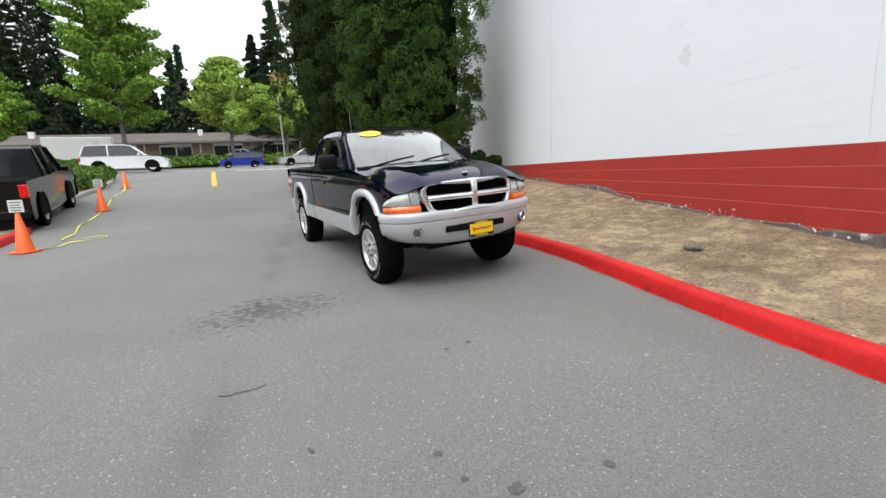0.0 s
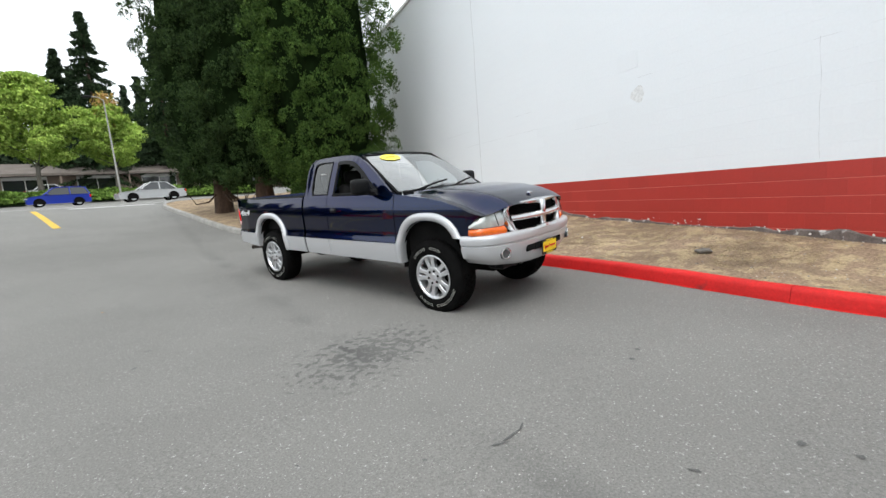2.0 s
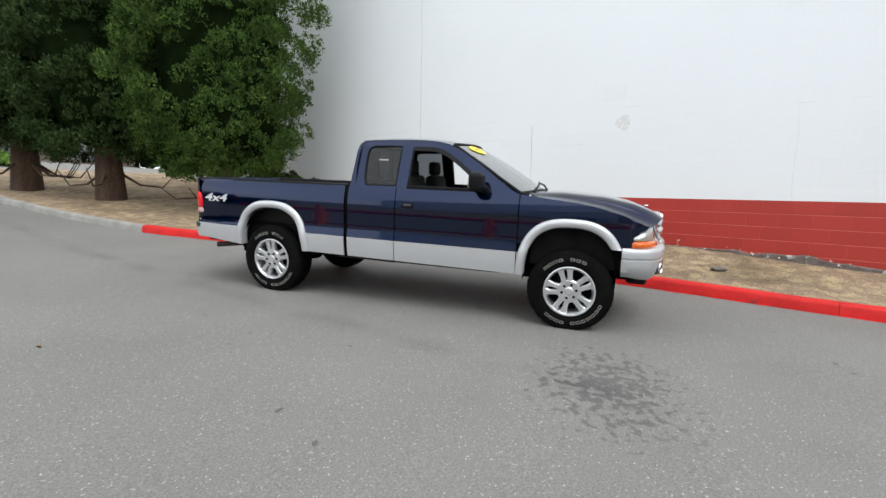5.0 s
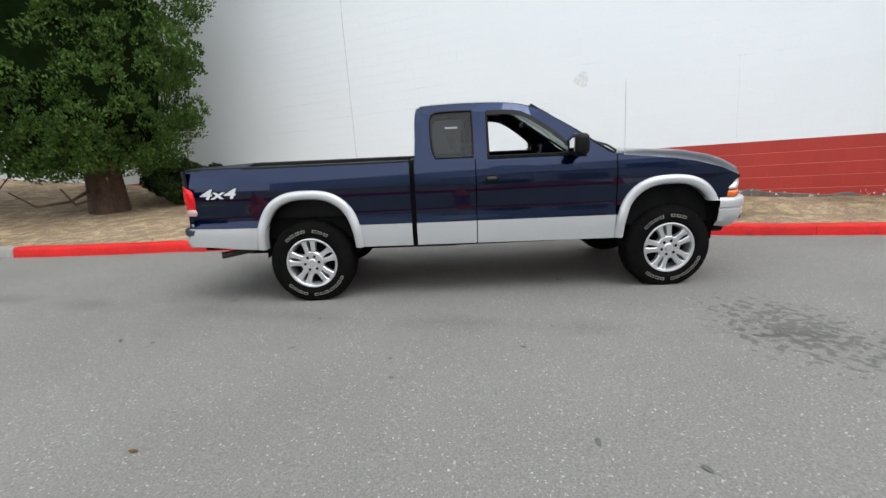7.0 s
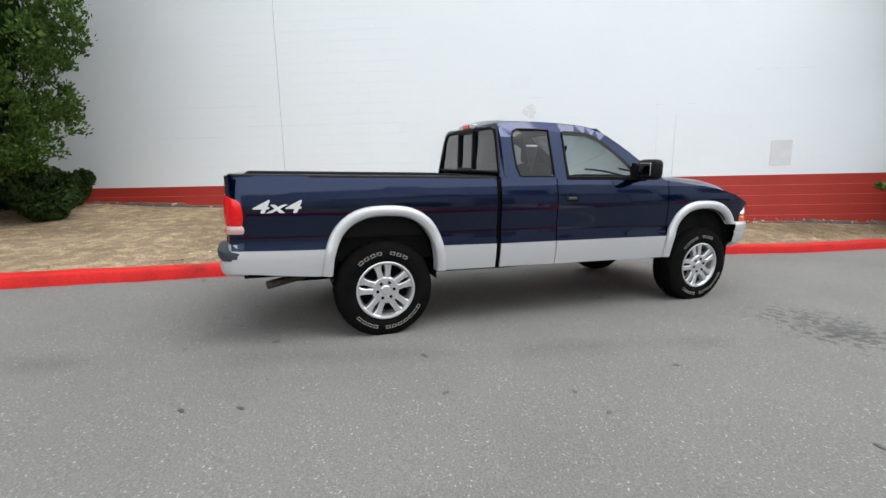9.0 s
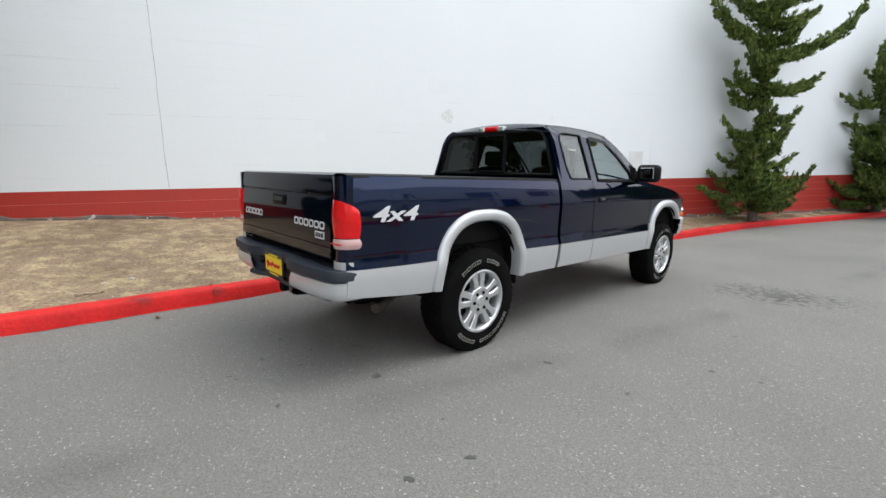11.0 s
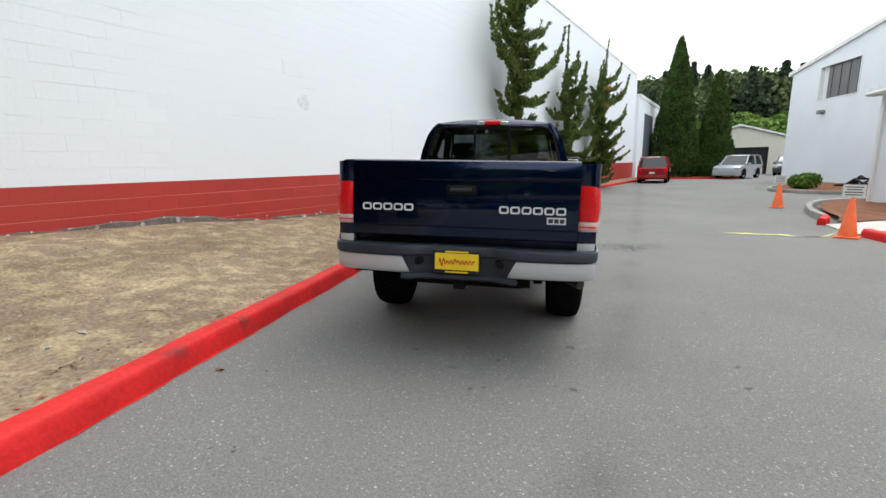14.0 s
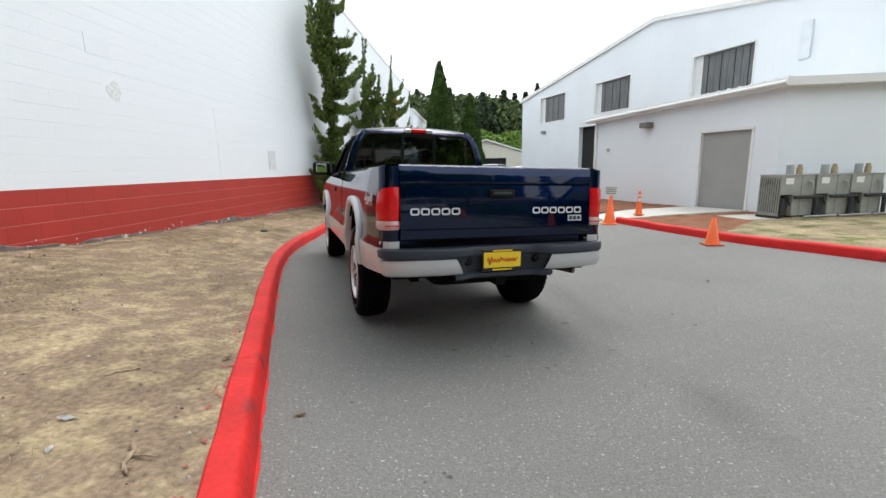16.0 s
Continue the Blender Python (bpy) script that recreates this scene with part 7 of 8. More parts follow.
            bm = bmesh.new()
            pts = [(x + (wheel_r + 0.05) * math.cos(a), s * (W + 0.003), wheel_r + (wheel_r + 0.05) * math.sin(a)) for a in np.linspace(-0.25, math.pi + 0.25, 15)]
            bm.faces.new([bm.verts.new(p) for p in pts])
            part("wheel_arch", bm, UNDER, t)
    part("bumper", boxes((-L - 0.03, -L + 0.08, -W * 0.95, W * 0.95, sill_z + 0.05, sill_z + 0.24), bev=0.03), BLACK_TRIM if kind == "pickup" else paint, t)
    if kind == "pickup":
        part("bed_opening", boxes((-L + 0.08, -L * 0.34, -W * 0.85, W * 0.85, belt + 0.002, belt + 0.012)), UNDER, t)
    else:
        part("plate", boxes((-L - 0.02, -L - 0.008, -0.16, 0.16, belt * 0.60, belt * 0.72)), SIGN_WHITE, t)
    return t


CAR_GLASS = mat("dark_car_glass", (0.02, 0.023, 0.026), 0.06, coat=1.0)


def paint_of(nm, c, metal=0.2, coat=1.0):
    return mat(nm, c, 0.35, metal=metal, coat=coat, spec=0.15, fine=0.04, fine_scale=200)


def on_ground(x, y, heading):
    """A pose on the slope, nose towards the heading in degrees from +y towards +x."""
    h = radians(90 - heading)
    f = Vector((math.cos(h), math.sin(h), 0))
    f.z = (ground_z(x + f.x, y + f.y) - ground_z(x - f.x, y - f.y)) / 2
    f.normalize()
    l = Vector((-f.y, f.x, 0)).normalized()
    u = f.cross(l)
    return Matrix(((f.x, l.x, u.x, x), (f.y, l.y, u.y, y), (f.z, l.z, u.z, ground_z(x, y)), (0, 0, 0, 1)))


car("black_pickup", on_ground(-8.2, 12.6, -24), 5.6, 1.98, 1.90, mat("black_paint", (0.003, 0.003, 0.0035), 0.10, spec=0.30), "black crew-cab pickup truck nosed uphill beside the kerb", "pickup", 0.40, "truck")
car("white_suv", on_ground(-14.3, 29.6, 70), 4.5, 1.8, 1.68, paint_of("white_paint", (0.74, 0.75, 0.76), 0.0), "white compact crossover car on the street", "suv", 0.35)
car("blue_hatchback", on_ground(-11.8, 43.3, -110), 3.8, 1.65, 1.45, paint_of("blue_paint", (0.02, 0.04, 0.30)), "bright blue hatchback car on the street", "suv", 0.30)
car("silver_sedan", on_ground(-5.4, 40.2, -110), 4.4, 1.75, 1.42, paint_of("silver_paint", (0.50, 0.51, 0.52), 0.5), "silver saloon car on the street", "sedan", 0.31)
car("red_suv", on_ground(3.95, -22.6, 176), 4.5, 1.8, 1.72, paint_of("dark_red_paint", (0.28, 0.012, 0.015)), "dark red older SUV parked by the wall", "suv", 0.35)
car("silver_jeep", on_ground(-0.9, -29.4, 20), 4.4, 1.8, 1.75, paint_of("pale_silver_paint", (0.42, 0.45, 0.48), 0.4), "pale silver SUV parked facing the drive", "suv", 0.37)
car("dark_suv", on_ground(-4.6, -37.0, 10), 4.5, 1.8, 1.65, paint_of("dark_grey_paint", (0.05, 0.055, 0.06), 0.3), "dark parked car beside the cream garage", "suv", 0.35)
car("white_sedan", on_ground(-16.5, 60.0, 70), 4.6, 1.8, 1.42, paint_of("white_paint_two", (0.74, 0.75, 0.76), 0.0), "white saloon car parked above the ivy bank", "sedan", 0.31)

# ---------------------------------------------------------------- shops, trailer, lamp posts, garage
SHINGLE = mat("brown_shingle_roof", (0.13, 0.11, 0.095), 0.9, var=0.2, scale=0.8, fine=0.2, fine_scale=8)
SHOP_WALL = mat("brown_shop_wall", (0.20, 0.15, 0.12), 0.85, var=0.15, scale=1)
SHOP_WHITE = mat("shop_white_trim", (0.62, 0.62, 0.60), 0.6)
shop_m = Matrix.Translation((-20, 76, ground_z(-20, 76) - 0.2)) @ Matrix.Rotation(radians(14), 4, "Z")
shops = thing("shop_row", "long low brown shop row with a shingle roof", "building", shop_m)
part("wall", boxes((-55, 40, 0, 12, 0, 3.3)), SHOP_WALL, shops)
bm = bmesh.new()
prism(bm, [(-2.0, 2.9), (-2.0, 3.2), (6, 5.2), (14, 3.2), (14, 2.9)], 0, -56, 41)
part("roof", bm, SHINGLE, shops, "dark brown shingle roof")
for k in range(12):
    x = -50 + k * 7.4
    w = part("shop_window", boxes((x, x + 4.2, -0.06, 0.05, 0.5, 2.5)), CAR_GLASS, shops, "dark shop window")
    part("window_frame", boxes((x - 0.1, x + 4.3, -0.12, -0.06, 2.5, 2.9), (x - 0.1, x, -0.12, -0.06, 0.4, 2.5), (x + 4.2, x + 4.3, -0.12, -0.06, 0.4, 2.5), (x + 2.05, x + 2.15, -0.12, -0.06, 0.4, 2.5)), SHOP_WHITE, w)
    part("porch_post", boxes((x + 5.6, x + 5.8, -1.8, -1.6, 0, 3.0)), SHOP_WALL, shops)
for k in range(2):
    part("roof_vent", boxes((-30 + k * 22, -29.3 + k * 22, 3, 3.7, 4.2, 5.4)), SHOP_WHITE, shops)

tr = Matrix.Translation((-31.5, 53.0, ground_z(-31.5, 53.0))) @ Matrix.Rotation(radians(24), 4, "Z")
trailer = thing("box_trailer", "white box trailer parked behind the shrubs", "trailer", tr)
part("body", boxes((-3.0, 3.0, -1.1, 1.1, 0.6, 3.0), bev=0.05), SHOP_WHITE, trailer)
part("side_door", boxes((1.2, 1.9, -1.125, -1.10, 0.8, 2.6)), mat("trailer_door", (0.52, 0.53, 0.54), 0.5), trailer)
for x in (-0.6, 0.5):
    bm = bmesh.new()
    lathe(bm, [(0.0, -0.12), (0.36, -0.12), (0.38, 0.0), (0.36, 0.12), (0.0, 0.12)], 18, "y")
    part("wheel", bm, RUBBER, trailer, m=Matrix.Translation((x, -1.0, 0.38)))
part("drawbar", boxes((3.0, 4.2, -0.1, 0.1, 0.5, 0.62)), UNDER, trailer)
part("leg", boxes((4.1, 4.2, -0.05, 0.05, 0.0, 0.5)), UNDER, trailer)

POLE = mat("grey_pole", (0.30, 0.29, 0.27), 0.7, var=0.1)


def street_lamp(x, y, height, label, lean=0.0):
    t = thing("street_lamp", label, "street lamp", Matrix.Translation((x, y, ground_z(x, y))))
    part("pole", tube(bmesh.new(), [(0, 0, -0.2), (lean * 0.5, 0, height * 0.6), (lean, 0, height)], [0.075, 0.06, 0.045], 10), POLE, t)
    part("arm", tube(bmesh.new(), [(lean, 0, height), (lean - 0.3, 0, height + 0.25), (lean - 0.9, 0, height + 0.3)], 0.04, 6), POLE, t)
    part("lamp_head", boxes((lean - 1.35, lean - 0.75, -0.16, 0.16, height + 0.2, height + 0.36), bev=0.05), BLACK_TRIM, t, "dark lamp head")


street_lamp(-8.1, 44.9, 8.3, "weathered grey street lamp on a tall pole by the ivy", lean=-0.1)
street_lamp(-24.5, 33.0, 12.0, "dark timber pole beside the car park")

gar_m = Matrix.Translation((-0.8, -41.0, ground_z(-0.8, -41) - 0.05)) @ Matrix.Rotation(radians(-4), 4, "Z")
CREAM = mat("cream_siding", (0.66, 0.64, 0.55), 0.7, var=0.04)
garage = thing("cream_garage", "cream garage building with an open dark door", "building", gar_m)
bm = bmesh.new()
GO = [(-4.4, 0), (4.4, 0), (4.4, 3.2), (0.0, 4.6), (-4.4, 3.2)]
GH = [(-2.4, 0.02), (1.6, 0.02), (1.6, 2.6), (-2.4, 2.6)]
edges = []
for loop in (GO, GH):
    vs = [bm.verts.new((x, 0, z)) for x, z in loop]
    edges += [bm.edges.new((vs[i], vs[(i + 1) % len(vs)])) for i in range(len(vs))]
bmesh.ops.triangle_fill(bm, use_beauty=True, edges=edges)
r = bmesh.ops.extrude_face_region(bm, geom=list(bm.faces))
for v in [g for g in r["geom"] if isinstance(g, bmesh.types.BMVert)]:
    v.co.y -= 0.2
part("wall", bm, CREAM, garage)
part("side_wall", boxes((-4.4, -4.2, -10, -0.2, 0, 3.2), (4.2, 4.4, -10, -0.2, 0, 3.2), (-4.4, 4.4, -10.2, -10, 0, 3.2)), CREAM, garage)
bm = bmesh.new()
prism(bm, [(-4.8, 3.12), (0, 4.66), (4.8, 3.12), (4.8, 3.28), (0, 4.84), (-4.8, 3.28)], 1, -10.2, 0.3)
part("roof", bm, TRIM_WHITE, garage)
# near-black block paints the unlit garage inside
part("dark_inside", boxes((-2.6, 1.8, -3.0, -0.21, 0.0, 2.8)), DARK, garage)

# dark machinery and pots by the hall doorway
mach = thing("loader_attachment", "black machine attachment lying on the bed", "machinery", Matrix.Translation((-5.0, -13.4, ground_z(-5, -13.4) + 0.12)) @ Matrix.Rotation(radians(110), 4, "Z"))
bm = bmesh.new()
for y in (-0.28, 0.28):
    tube(bm, [(-0.9, y, 0.10), (-0.2, y, 0.16), (0.35, y, 0.42), (0.95, y, 0.22)], 0.045, 8)
for x, z in ((-0.85, 0.10), (-0.2, 0.17), (0.35, 0.42), (0.9, 0.24)):
    tube(bm, [(x, -0.30, z), (x, 0.30, z)], 0.04, 8)
tube(bm, [(-0.5, 0.0, 0.14), (0.1, 0.05, 0.52), (0.3, 0.1, 0.40)], 0.05, 8)
part("frame", bm, BLACK_TRIM, mach, smooth=50)
for x in (-0.7, 0.9):
    bm = bmesh.new()
    lathe(bm, [(0.0, -0.08), (0.16, -0.08), (0.19, 0.0), (0.16, 0.08), (0.0, 0.08)], 16, "y")
    part("roller", bm, RUBBER, mach, m=Matrix.Translation((x, 0.3, 0.19)))
rng = np.random.default_rng(80)
for k, (x, y) in enumerate(((-3.2, -13.3), (-3.5, -14.2))):
    b = thing("low_shrub", "small green shrub in the bark bed", "shrub", Matrix.Translation((x, y, ground_z(x, y) + 0.1)), group="shrubs by the hall")
    part("stem", tube(bmesh.new(), [(0, 0, -0.05), (0, 0, 0.3)], 0.03, 6), GREY_BARK, b)
    leaf_cloud("leaves", sphere_pts(900) * np.array([0.5, 0.5, 0.35]) * rng.uniform(0.6, 1, 900)[:, None] + np.array([0, 0, 0.32]), 0.08, IVY, b)

# ---------------------------------------------------------------- road markings
LINE_Y = mat("yellow_line", (0.62, 0.40, 0.05), 0.8, var=0.15, scale=3, fine=0.2)
LINE_W = mat("white_line", (0.62, 0.62, 0.60), 0.8, var=0.15, scale=3, fine=0.2)


def painted_line(name, a, b, width, material, label):
    a, b = np.array(a, float), np.array(b, float)
    d = (b - a) / np.linalg.norm(b - a)
    n = np.array((-d[1], d[0])) * width / 2
    bm = bmesh.new()
    k = max(2, int(np.linalg.norm(b - a) / 0.5))
    grid(bm, [[(*(a + (b - a) * i / k + n * s), ground_z(*(a + (b - a) * i / k + n * s)) + 0.012) for s in (-1, 0, 1)] for i in range(k + 1)])
    return solid(name, bm, material, label, "marking", "structure")


painted_line("road_line_yellow", (-5.55, 19.4), (-8.8, 28.2), 0.22, LINE_Y, "yellow centre line up the drive")
painted_line("road_line_stop", (-4.0, 30.2), (-7.6, 28.8), 0.4, LINE_W, "white stop line at the street")
painted_line("road_line_edge", (14, 39.4), (-30, 21.2), 0.12, LINE_W, "white edge line of the street")

# ---------------------------------------------------------------- details of the wall
VK_Y = [r[0][1] for r in verge_rows]
VK_X = [r[0][0] for r in verge_rows]
order = np.argsort(VK_Y)
VK_Y, VK_X = np.array(VK_Y)[order], np.array(VK_X)[order]


def soil_at(x, y):
    """Height of the verge at a place behind the kerb."""
    kx = float(np.interp(y, VK_Y, VK_X))
    return soil_z(x, y, kx, ground_z(kx, y) + KERB_H - 0.016)


def flat_mesh(name, verts, faces, material, smooth=False):
    me = bpy.data.meshes.new(name)
    me.from_pydata(verts, [], faces)
    me.materials.append(material)
    if smooth:
        me.polygons.foreach_set("use_smooth", [True] * len(me.polygons))
    return me


def blob(bm, x, y, rx, ry, turn, height, seed, lift=0.004, n=18, rough=0.35):
    """A thin irregular patch lying on a surface given by height(x, y)."""
    c, s = math.cos(turn), math.sin(turn)
    rim = []
    for k in range(n):
        a = 2 * math.pi * k / n
        r = 1 + rough * noise.noise(Vector((math.cos(a) * 1.3, math.sin(a) * 1.3, seed * 3.7))) + rough * 0.6 * noise.noise(Vector((math.cos(a) * 4, math.sin(a) * 4, seed * 1.9)))
        u, v = rx * r * math.cos(a), ry * r * math.sin(a)
        px, py = x + c * u - s * v, y + s * u + c * v
        rim.append(bm.verts.new((px, py, height(px, py) + lift)))
    bm.faces.new(rim)


CRACK = mat("dark_crack", (0.46, 0.47, 0.48), 0.9, var=0.3, scale=5)
rng = random.Random(41)


FAINT = mat("faint_crack", (0.71, 0.735, 0.765), 0.9, var=0.2, scale=5)


def wall_line(name, y, z0, z1, width, wander, seed, material=CRACK):
    bm = bmesh.new()
    zs = np.arange(z0, z1 + 0.01, 0.1)
    rows = []
    for z in zs:
        c = y + wander * noise.noise(Vector((seed, z * 1.3, 0))) + wander * 0.4 * noise.noise(Vector((seed, z * 6, 5)))
        w = width * (0.6 + 0.6 * abs(noise.noise(Vector((seed + 9, z * 2.1, 0)))))
        rows.append([(WALL_X - 0.0015, c - w / 2, float(z)), (WALL_X - 0.0015, c + w / 2, float(z)), (WALL_X + 0.003, c + w / 2, float(z)), (WALL_X + 0.003, c - w / 2, float(z))])
    vs = grid(bm, rows)
    for a, b in zip(vs, vs[1:]):
        bm.faces.new((a[3], a[0], b[0], b[3]))
    bm.faces.new(vs[0])
    bm.faces.new(vs[-1])
    return part(name, bm, material, wall, "thin dark crack in the white paint")


wall_line("crack", 10.68, 1.27, 7.7, 0.011, 0.025, 1.0)


def wall_joint(y0, y1, z, height, seed):
    """A short stretch of opened bed joint in the white paint."""
    bm = bmesh.new()
    rows = []
    for y in np.linspace(y0, y1, max(3, int(abs(y1 - y0) / 0.05))):
        zz = z + 0.004 * noise.noise(Vector((seed, y * 3, 0)))
        h = height * (0.35 + 0.9 * abs(noise.noise(Vector((seed + 3, y * 2.3, 1)))))
        rows.append([(WALL_X + 0.003, y, zz - h), (WALL_X - 0.0015, y, zz - h), (WALL_X - 0.0015, y, zz + h), (WALL_X + 0.003, y, zz + h)])
    grid(bm, rows)
    return part("open_joint", bm, FAINT, wall, "faint opened joint in the white paint")


for k, (y0, y1, z) in enumerate(((-0.1, 1.22, 3.34), (2.1, 3.1, 2.74), (6.2, 7.05, 2.32), (8.2, 9.4, 2.40), (8.35, 9.0, 2.87), (5.25, 5.55, 2.94), (9.6, 11.4, 2.49), (11.2, 12.6, 2.90), (12.0, 13.4, 2.29))):
    wall_joint(y0, y1, RED_TOP + COURSE * round((z - RED_TOP) / COURSE), 0.0036, 3.1 * k)
wall_line("crack", 3.02, 1.30, 2.72, 0.006, 0.04, 7.0, FAINT)
PATCH = mat("filled_patch", (0.76, 0.775, 0.79), 0.8, var=0.12, scale=22, fine=0.06, fine_scale=60, bump=0.012, bump_scale=30)
bm = bmesh.new()
rings = lathe(bm, [(0.135, 0.003), (0.128, -0.003), (0.09, -0.002), (0.04, -0.004)], 26, "x")
for v in bm.verts:
    q = 1 + 0.28 * noise.noise(v.co * 14) + 0.12 * noise.noise(v.co * 40)
    v.co.y, v.co.z = v.co.y * q, v.co.z * q
bm.faces.new(rings[-1])
part("round_patch", bm, PATCH, wall, "round rough filled hole in the white wall", m=pose(WALL_X, 5.55, 2.625))
part("square_patch", boxes((WALL_X - 0.004, WALL_X + 0.002, 5.54, 5.95, 3.06, 3.34), bev=0.0015), WHITE_WALL, wall, "pale square repair in the white wall")
part("wall_panel", boxes((WALL_X - 0.012, WALL_X + 0.002, 0.38, 0.78, 1.45, 1.94), bev=0.003), mat("pale_grey_panel", (0.69, 0.705, 0.725), 0.6, var=0.06), wall, "pale grey square cover panel")

# worn strip and flaking paint where the wall meets the earth
bm = bmesh.new()
rows = []
for k in range(330):
    y = -16 + k * 0.1
    z = soil_at(WALL_X - 0.02, y)
    h = max(0.012, 0.05 + 0.13 * noise.noise(Vector((y * 0.55, 2, 0))) + 0.06 * noise.noise(Vector((y * 3.1, 8, 0))))
    out = 0.014 + 0.006 * noise.noise(Vector((y * 5, 1, 1)))
    rows.append([(WALL_X - out, y, z - 0.1), (WALL_X - out, y, z + h * 0.8), (WALL_X - 0.004, y, z + h), (WALL_X + 0.003, y, z + h)])
grid(bm, rows)
part("worn_footing", bm, FOOTING, wall, "worn bare concrete strip at the wall foot")
CHIP = mat("flaked_white_paint", (0.72, 0.70, 0.67), 0.7, var=0.1, scale=9)
verts, faces = [], []
for _ in range(300):
    y = rng.choice([rng.uniform(-1.5, 1.0), rng.uniform(1.0, 7.5), rng.uniform(-8, 12), rng.gauss(0.9, 0.35), rng.gauss(4.6, 0.3)])
    x = WALL_X - 0.02 - abs(rng.gauss(0, 0.05))
    up = rng.random() < 0.45
    z = soil_at(x, y) + (rng.uniform(0.02, 0.11) if up else 0.004)
    if up:
        x = WALL_X - 0.024
    r = rng.choice([0.005, 0.007, 0.010, 0.017]) * rng.uniform(0.7, 1.2)
    b = len(verts)
    a0 = rng.random() * 6
    for k in range(5):
        a = a0 + k * 1.257
        q = r * rng.uniform(0.6, 1.2)
        verts.append((x + (0.004 * rng.random() if up else q * math.cos(a)), y + q * (math.sin(a)), z + (q * math.cos(a) if up else 0.004 * rng.random())))
    faces.append(tuple(range(b, b + 5)))
ob = new("paint_flakes", flat_mesh("paint_flakes", verts, faces, CHIP))
tagged(ob, "white flakes of old paint along the wall foot", "paint flakes", kind="stuff")

# ---------------------------------------------------------------- marks on the asphalt
OIL = mat("oil_spot", (0.088, 0.088, 0.086), 0.7, var=0.3, scale=20, fine=0.25, fine_scale=150, bump=0.002, bump_scale=160)
bm = bmesh.new()
marks = [(2.7, 1.07, .05), (2.28, 1.0, .06), (1.43, 1.4, .035), (2.0, 1.27, .04), (2.09, 1.09, .03), (2.36, 2.47, .05), (2.19, 2.37, .045), (-.8, 6.09, .03), (-.57, 6.22, .03), (-1.08, 4.47, .04), (1.6, 5.42, .05),
         (1.03, 8.94, .03), (.69, 8.4, .04), (.45, 8.81, .03), (.11, 8.35, .06), (.41, 9.25, .03), (1.09, 10.39, .02), (.35, 9.2, .025), (.99, 10.34, .02), (1.56, 9.78, .02)]
for k, (x, y, r) in enumerate(marks):
    blob(bm, x, y, r * rng.uniform(0.45, 0.75), r * rng.uniform(0.32, 0.55), rng.random() * 3, sheet_z, k)
for k, (x, y, u, v, a) in enumerate(((0.93, 2.05, 0.085, 0.008, 0.30), (0.83, 2.02, 0.05, 0.007, -0.2), (1.02, 2.09, 0.04, 0.006, 0.7))):
    blob(bm, x, y, u, v, a, sheet_z, 200 + k, n=22)
for k in range(90):
    x, y = rng.uniform(-7, 4), rng.uniform(-3, 13)
    if x < float(np.interp(y, VK_Y, VK_X)) - 0.35:
        r = rng.choice([0.006, 0.009, 0.012, 0.02])
        blob(bm, x, y, r * rng.uniform(0.8, 1.6), r * 0.7, rng.random() * 3, sheet_z, 40 + k, n=9)
ob = new("oil_spots", mesh("oil_spots", bm, OIL))
tagged(ob, "small dark oil and gum spots on the asphalt", "stains", kind="stuff")

GRIT = island_mat("pale_grit", (0.4, 0.4, 0.4), 0.85, (0.19, 0.185, 0.175), (0.42, 0.41, 0.385))
nrg = np.random.default_rng(7)
n = 22000
gx, gy = nrg.uniform(-9, 5, n), nrg.uniform(-7, 17, n)
keep = gx < np.interp(gy, VK_Y, VK_X) - 0.25
gx, gy = gx[keep], gy[keep]
verts, faces = [], []
for x, y in zip(gx, gy):
    r = 0.0028 + 0.0046 * nrg.random() ** 2
    z = sheet_z(x, y)
    a = nrg.random() * 6.3
    b = len(verts)
    for k in range(5):
        q = r * (0.75 + 0.5 * nrg.random())
        verts.append((x + q * math.cos(a + k * 1.257), y + q * math.sin(a + k * 1.257), z - 0.001))
    verts.append((x, y, z + r * 0.55))
    faces += [(b + k, b + (k + 1) % 5, b + 5) for k in range(5)]
ob = new("grit", flat_mesh("grit", verts, faces, GRIT))
tagged(ob, "pale stone grit scattered over the asphalt", "grit", kind="stuff")

# red paint that ran past the kerb
bm = bmesh.new()
rows = []
for i in range(0, red_end):
    p, q = kerb_pts[i], kerb_pts[i + 1]
    d = (q - p) / np.linalg.norm(q - p)
    for f in (0, 0.33, 0.66):
        c = p + (q - p) * f
        w = 0.014 + 0.022 * noise.noise(Vector((c[0] * 1.7, c[1] * 1.7, 0))) + 0.02 * noise.noise(Vector((c[0] * 8, c[1] * 8, 2)))
        e = c - np.array((d[1], -d[0])) * max(0.006, w)
        g = c + np.array((d[1], -d[0])) * 0.006
        rows.append([(g[0], g[1], sheet_z(g[0], g[1]) + 0.005), (e[0], e[1], sheet_z(e[0], e[1]) + 0.003)])
grid(bm, rows)
ob = new("paint_overspray", mesh("paint_overspray", bm, RED_PAINT))
tagged(ob, "thin red paint overspray on the asphalt beside the kerb", "paint", kind="stuff")
bm = bmesh.new()
for k in range(24):
    y = rng.uniform(8.6, 11.0)
    x = float(np.interp(y, VK_Y, VK_X)) + 0.03 + abs(rng.gauss(0, 0.05))
    blob(bm, x, y, rng.uniform(0.008, 0.035), rng.uniform(0.005, 0.012), 2.0 + rng.gauss(0, 0.3), soil_at, 70 + k, lift=0.006, n=10)
ob = new("paint_spill", mesh("paint_spill", bm, mat("dusty_red_paint", (0.36, 0.10, 0.075), 0.8, var=0.35, scale=30)))
tagged(ob, "dusty red paint spilt on the earth behind the kerb", "paint", kind="stuff")

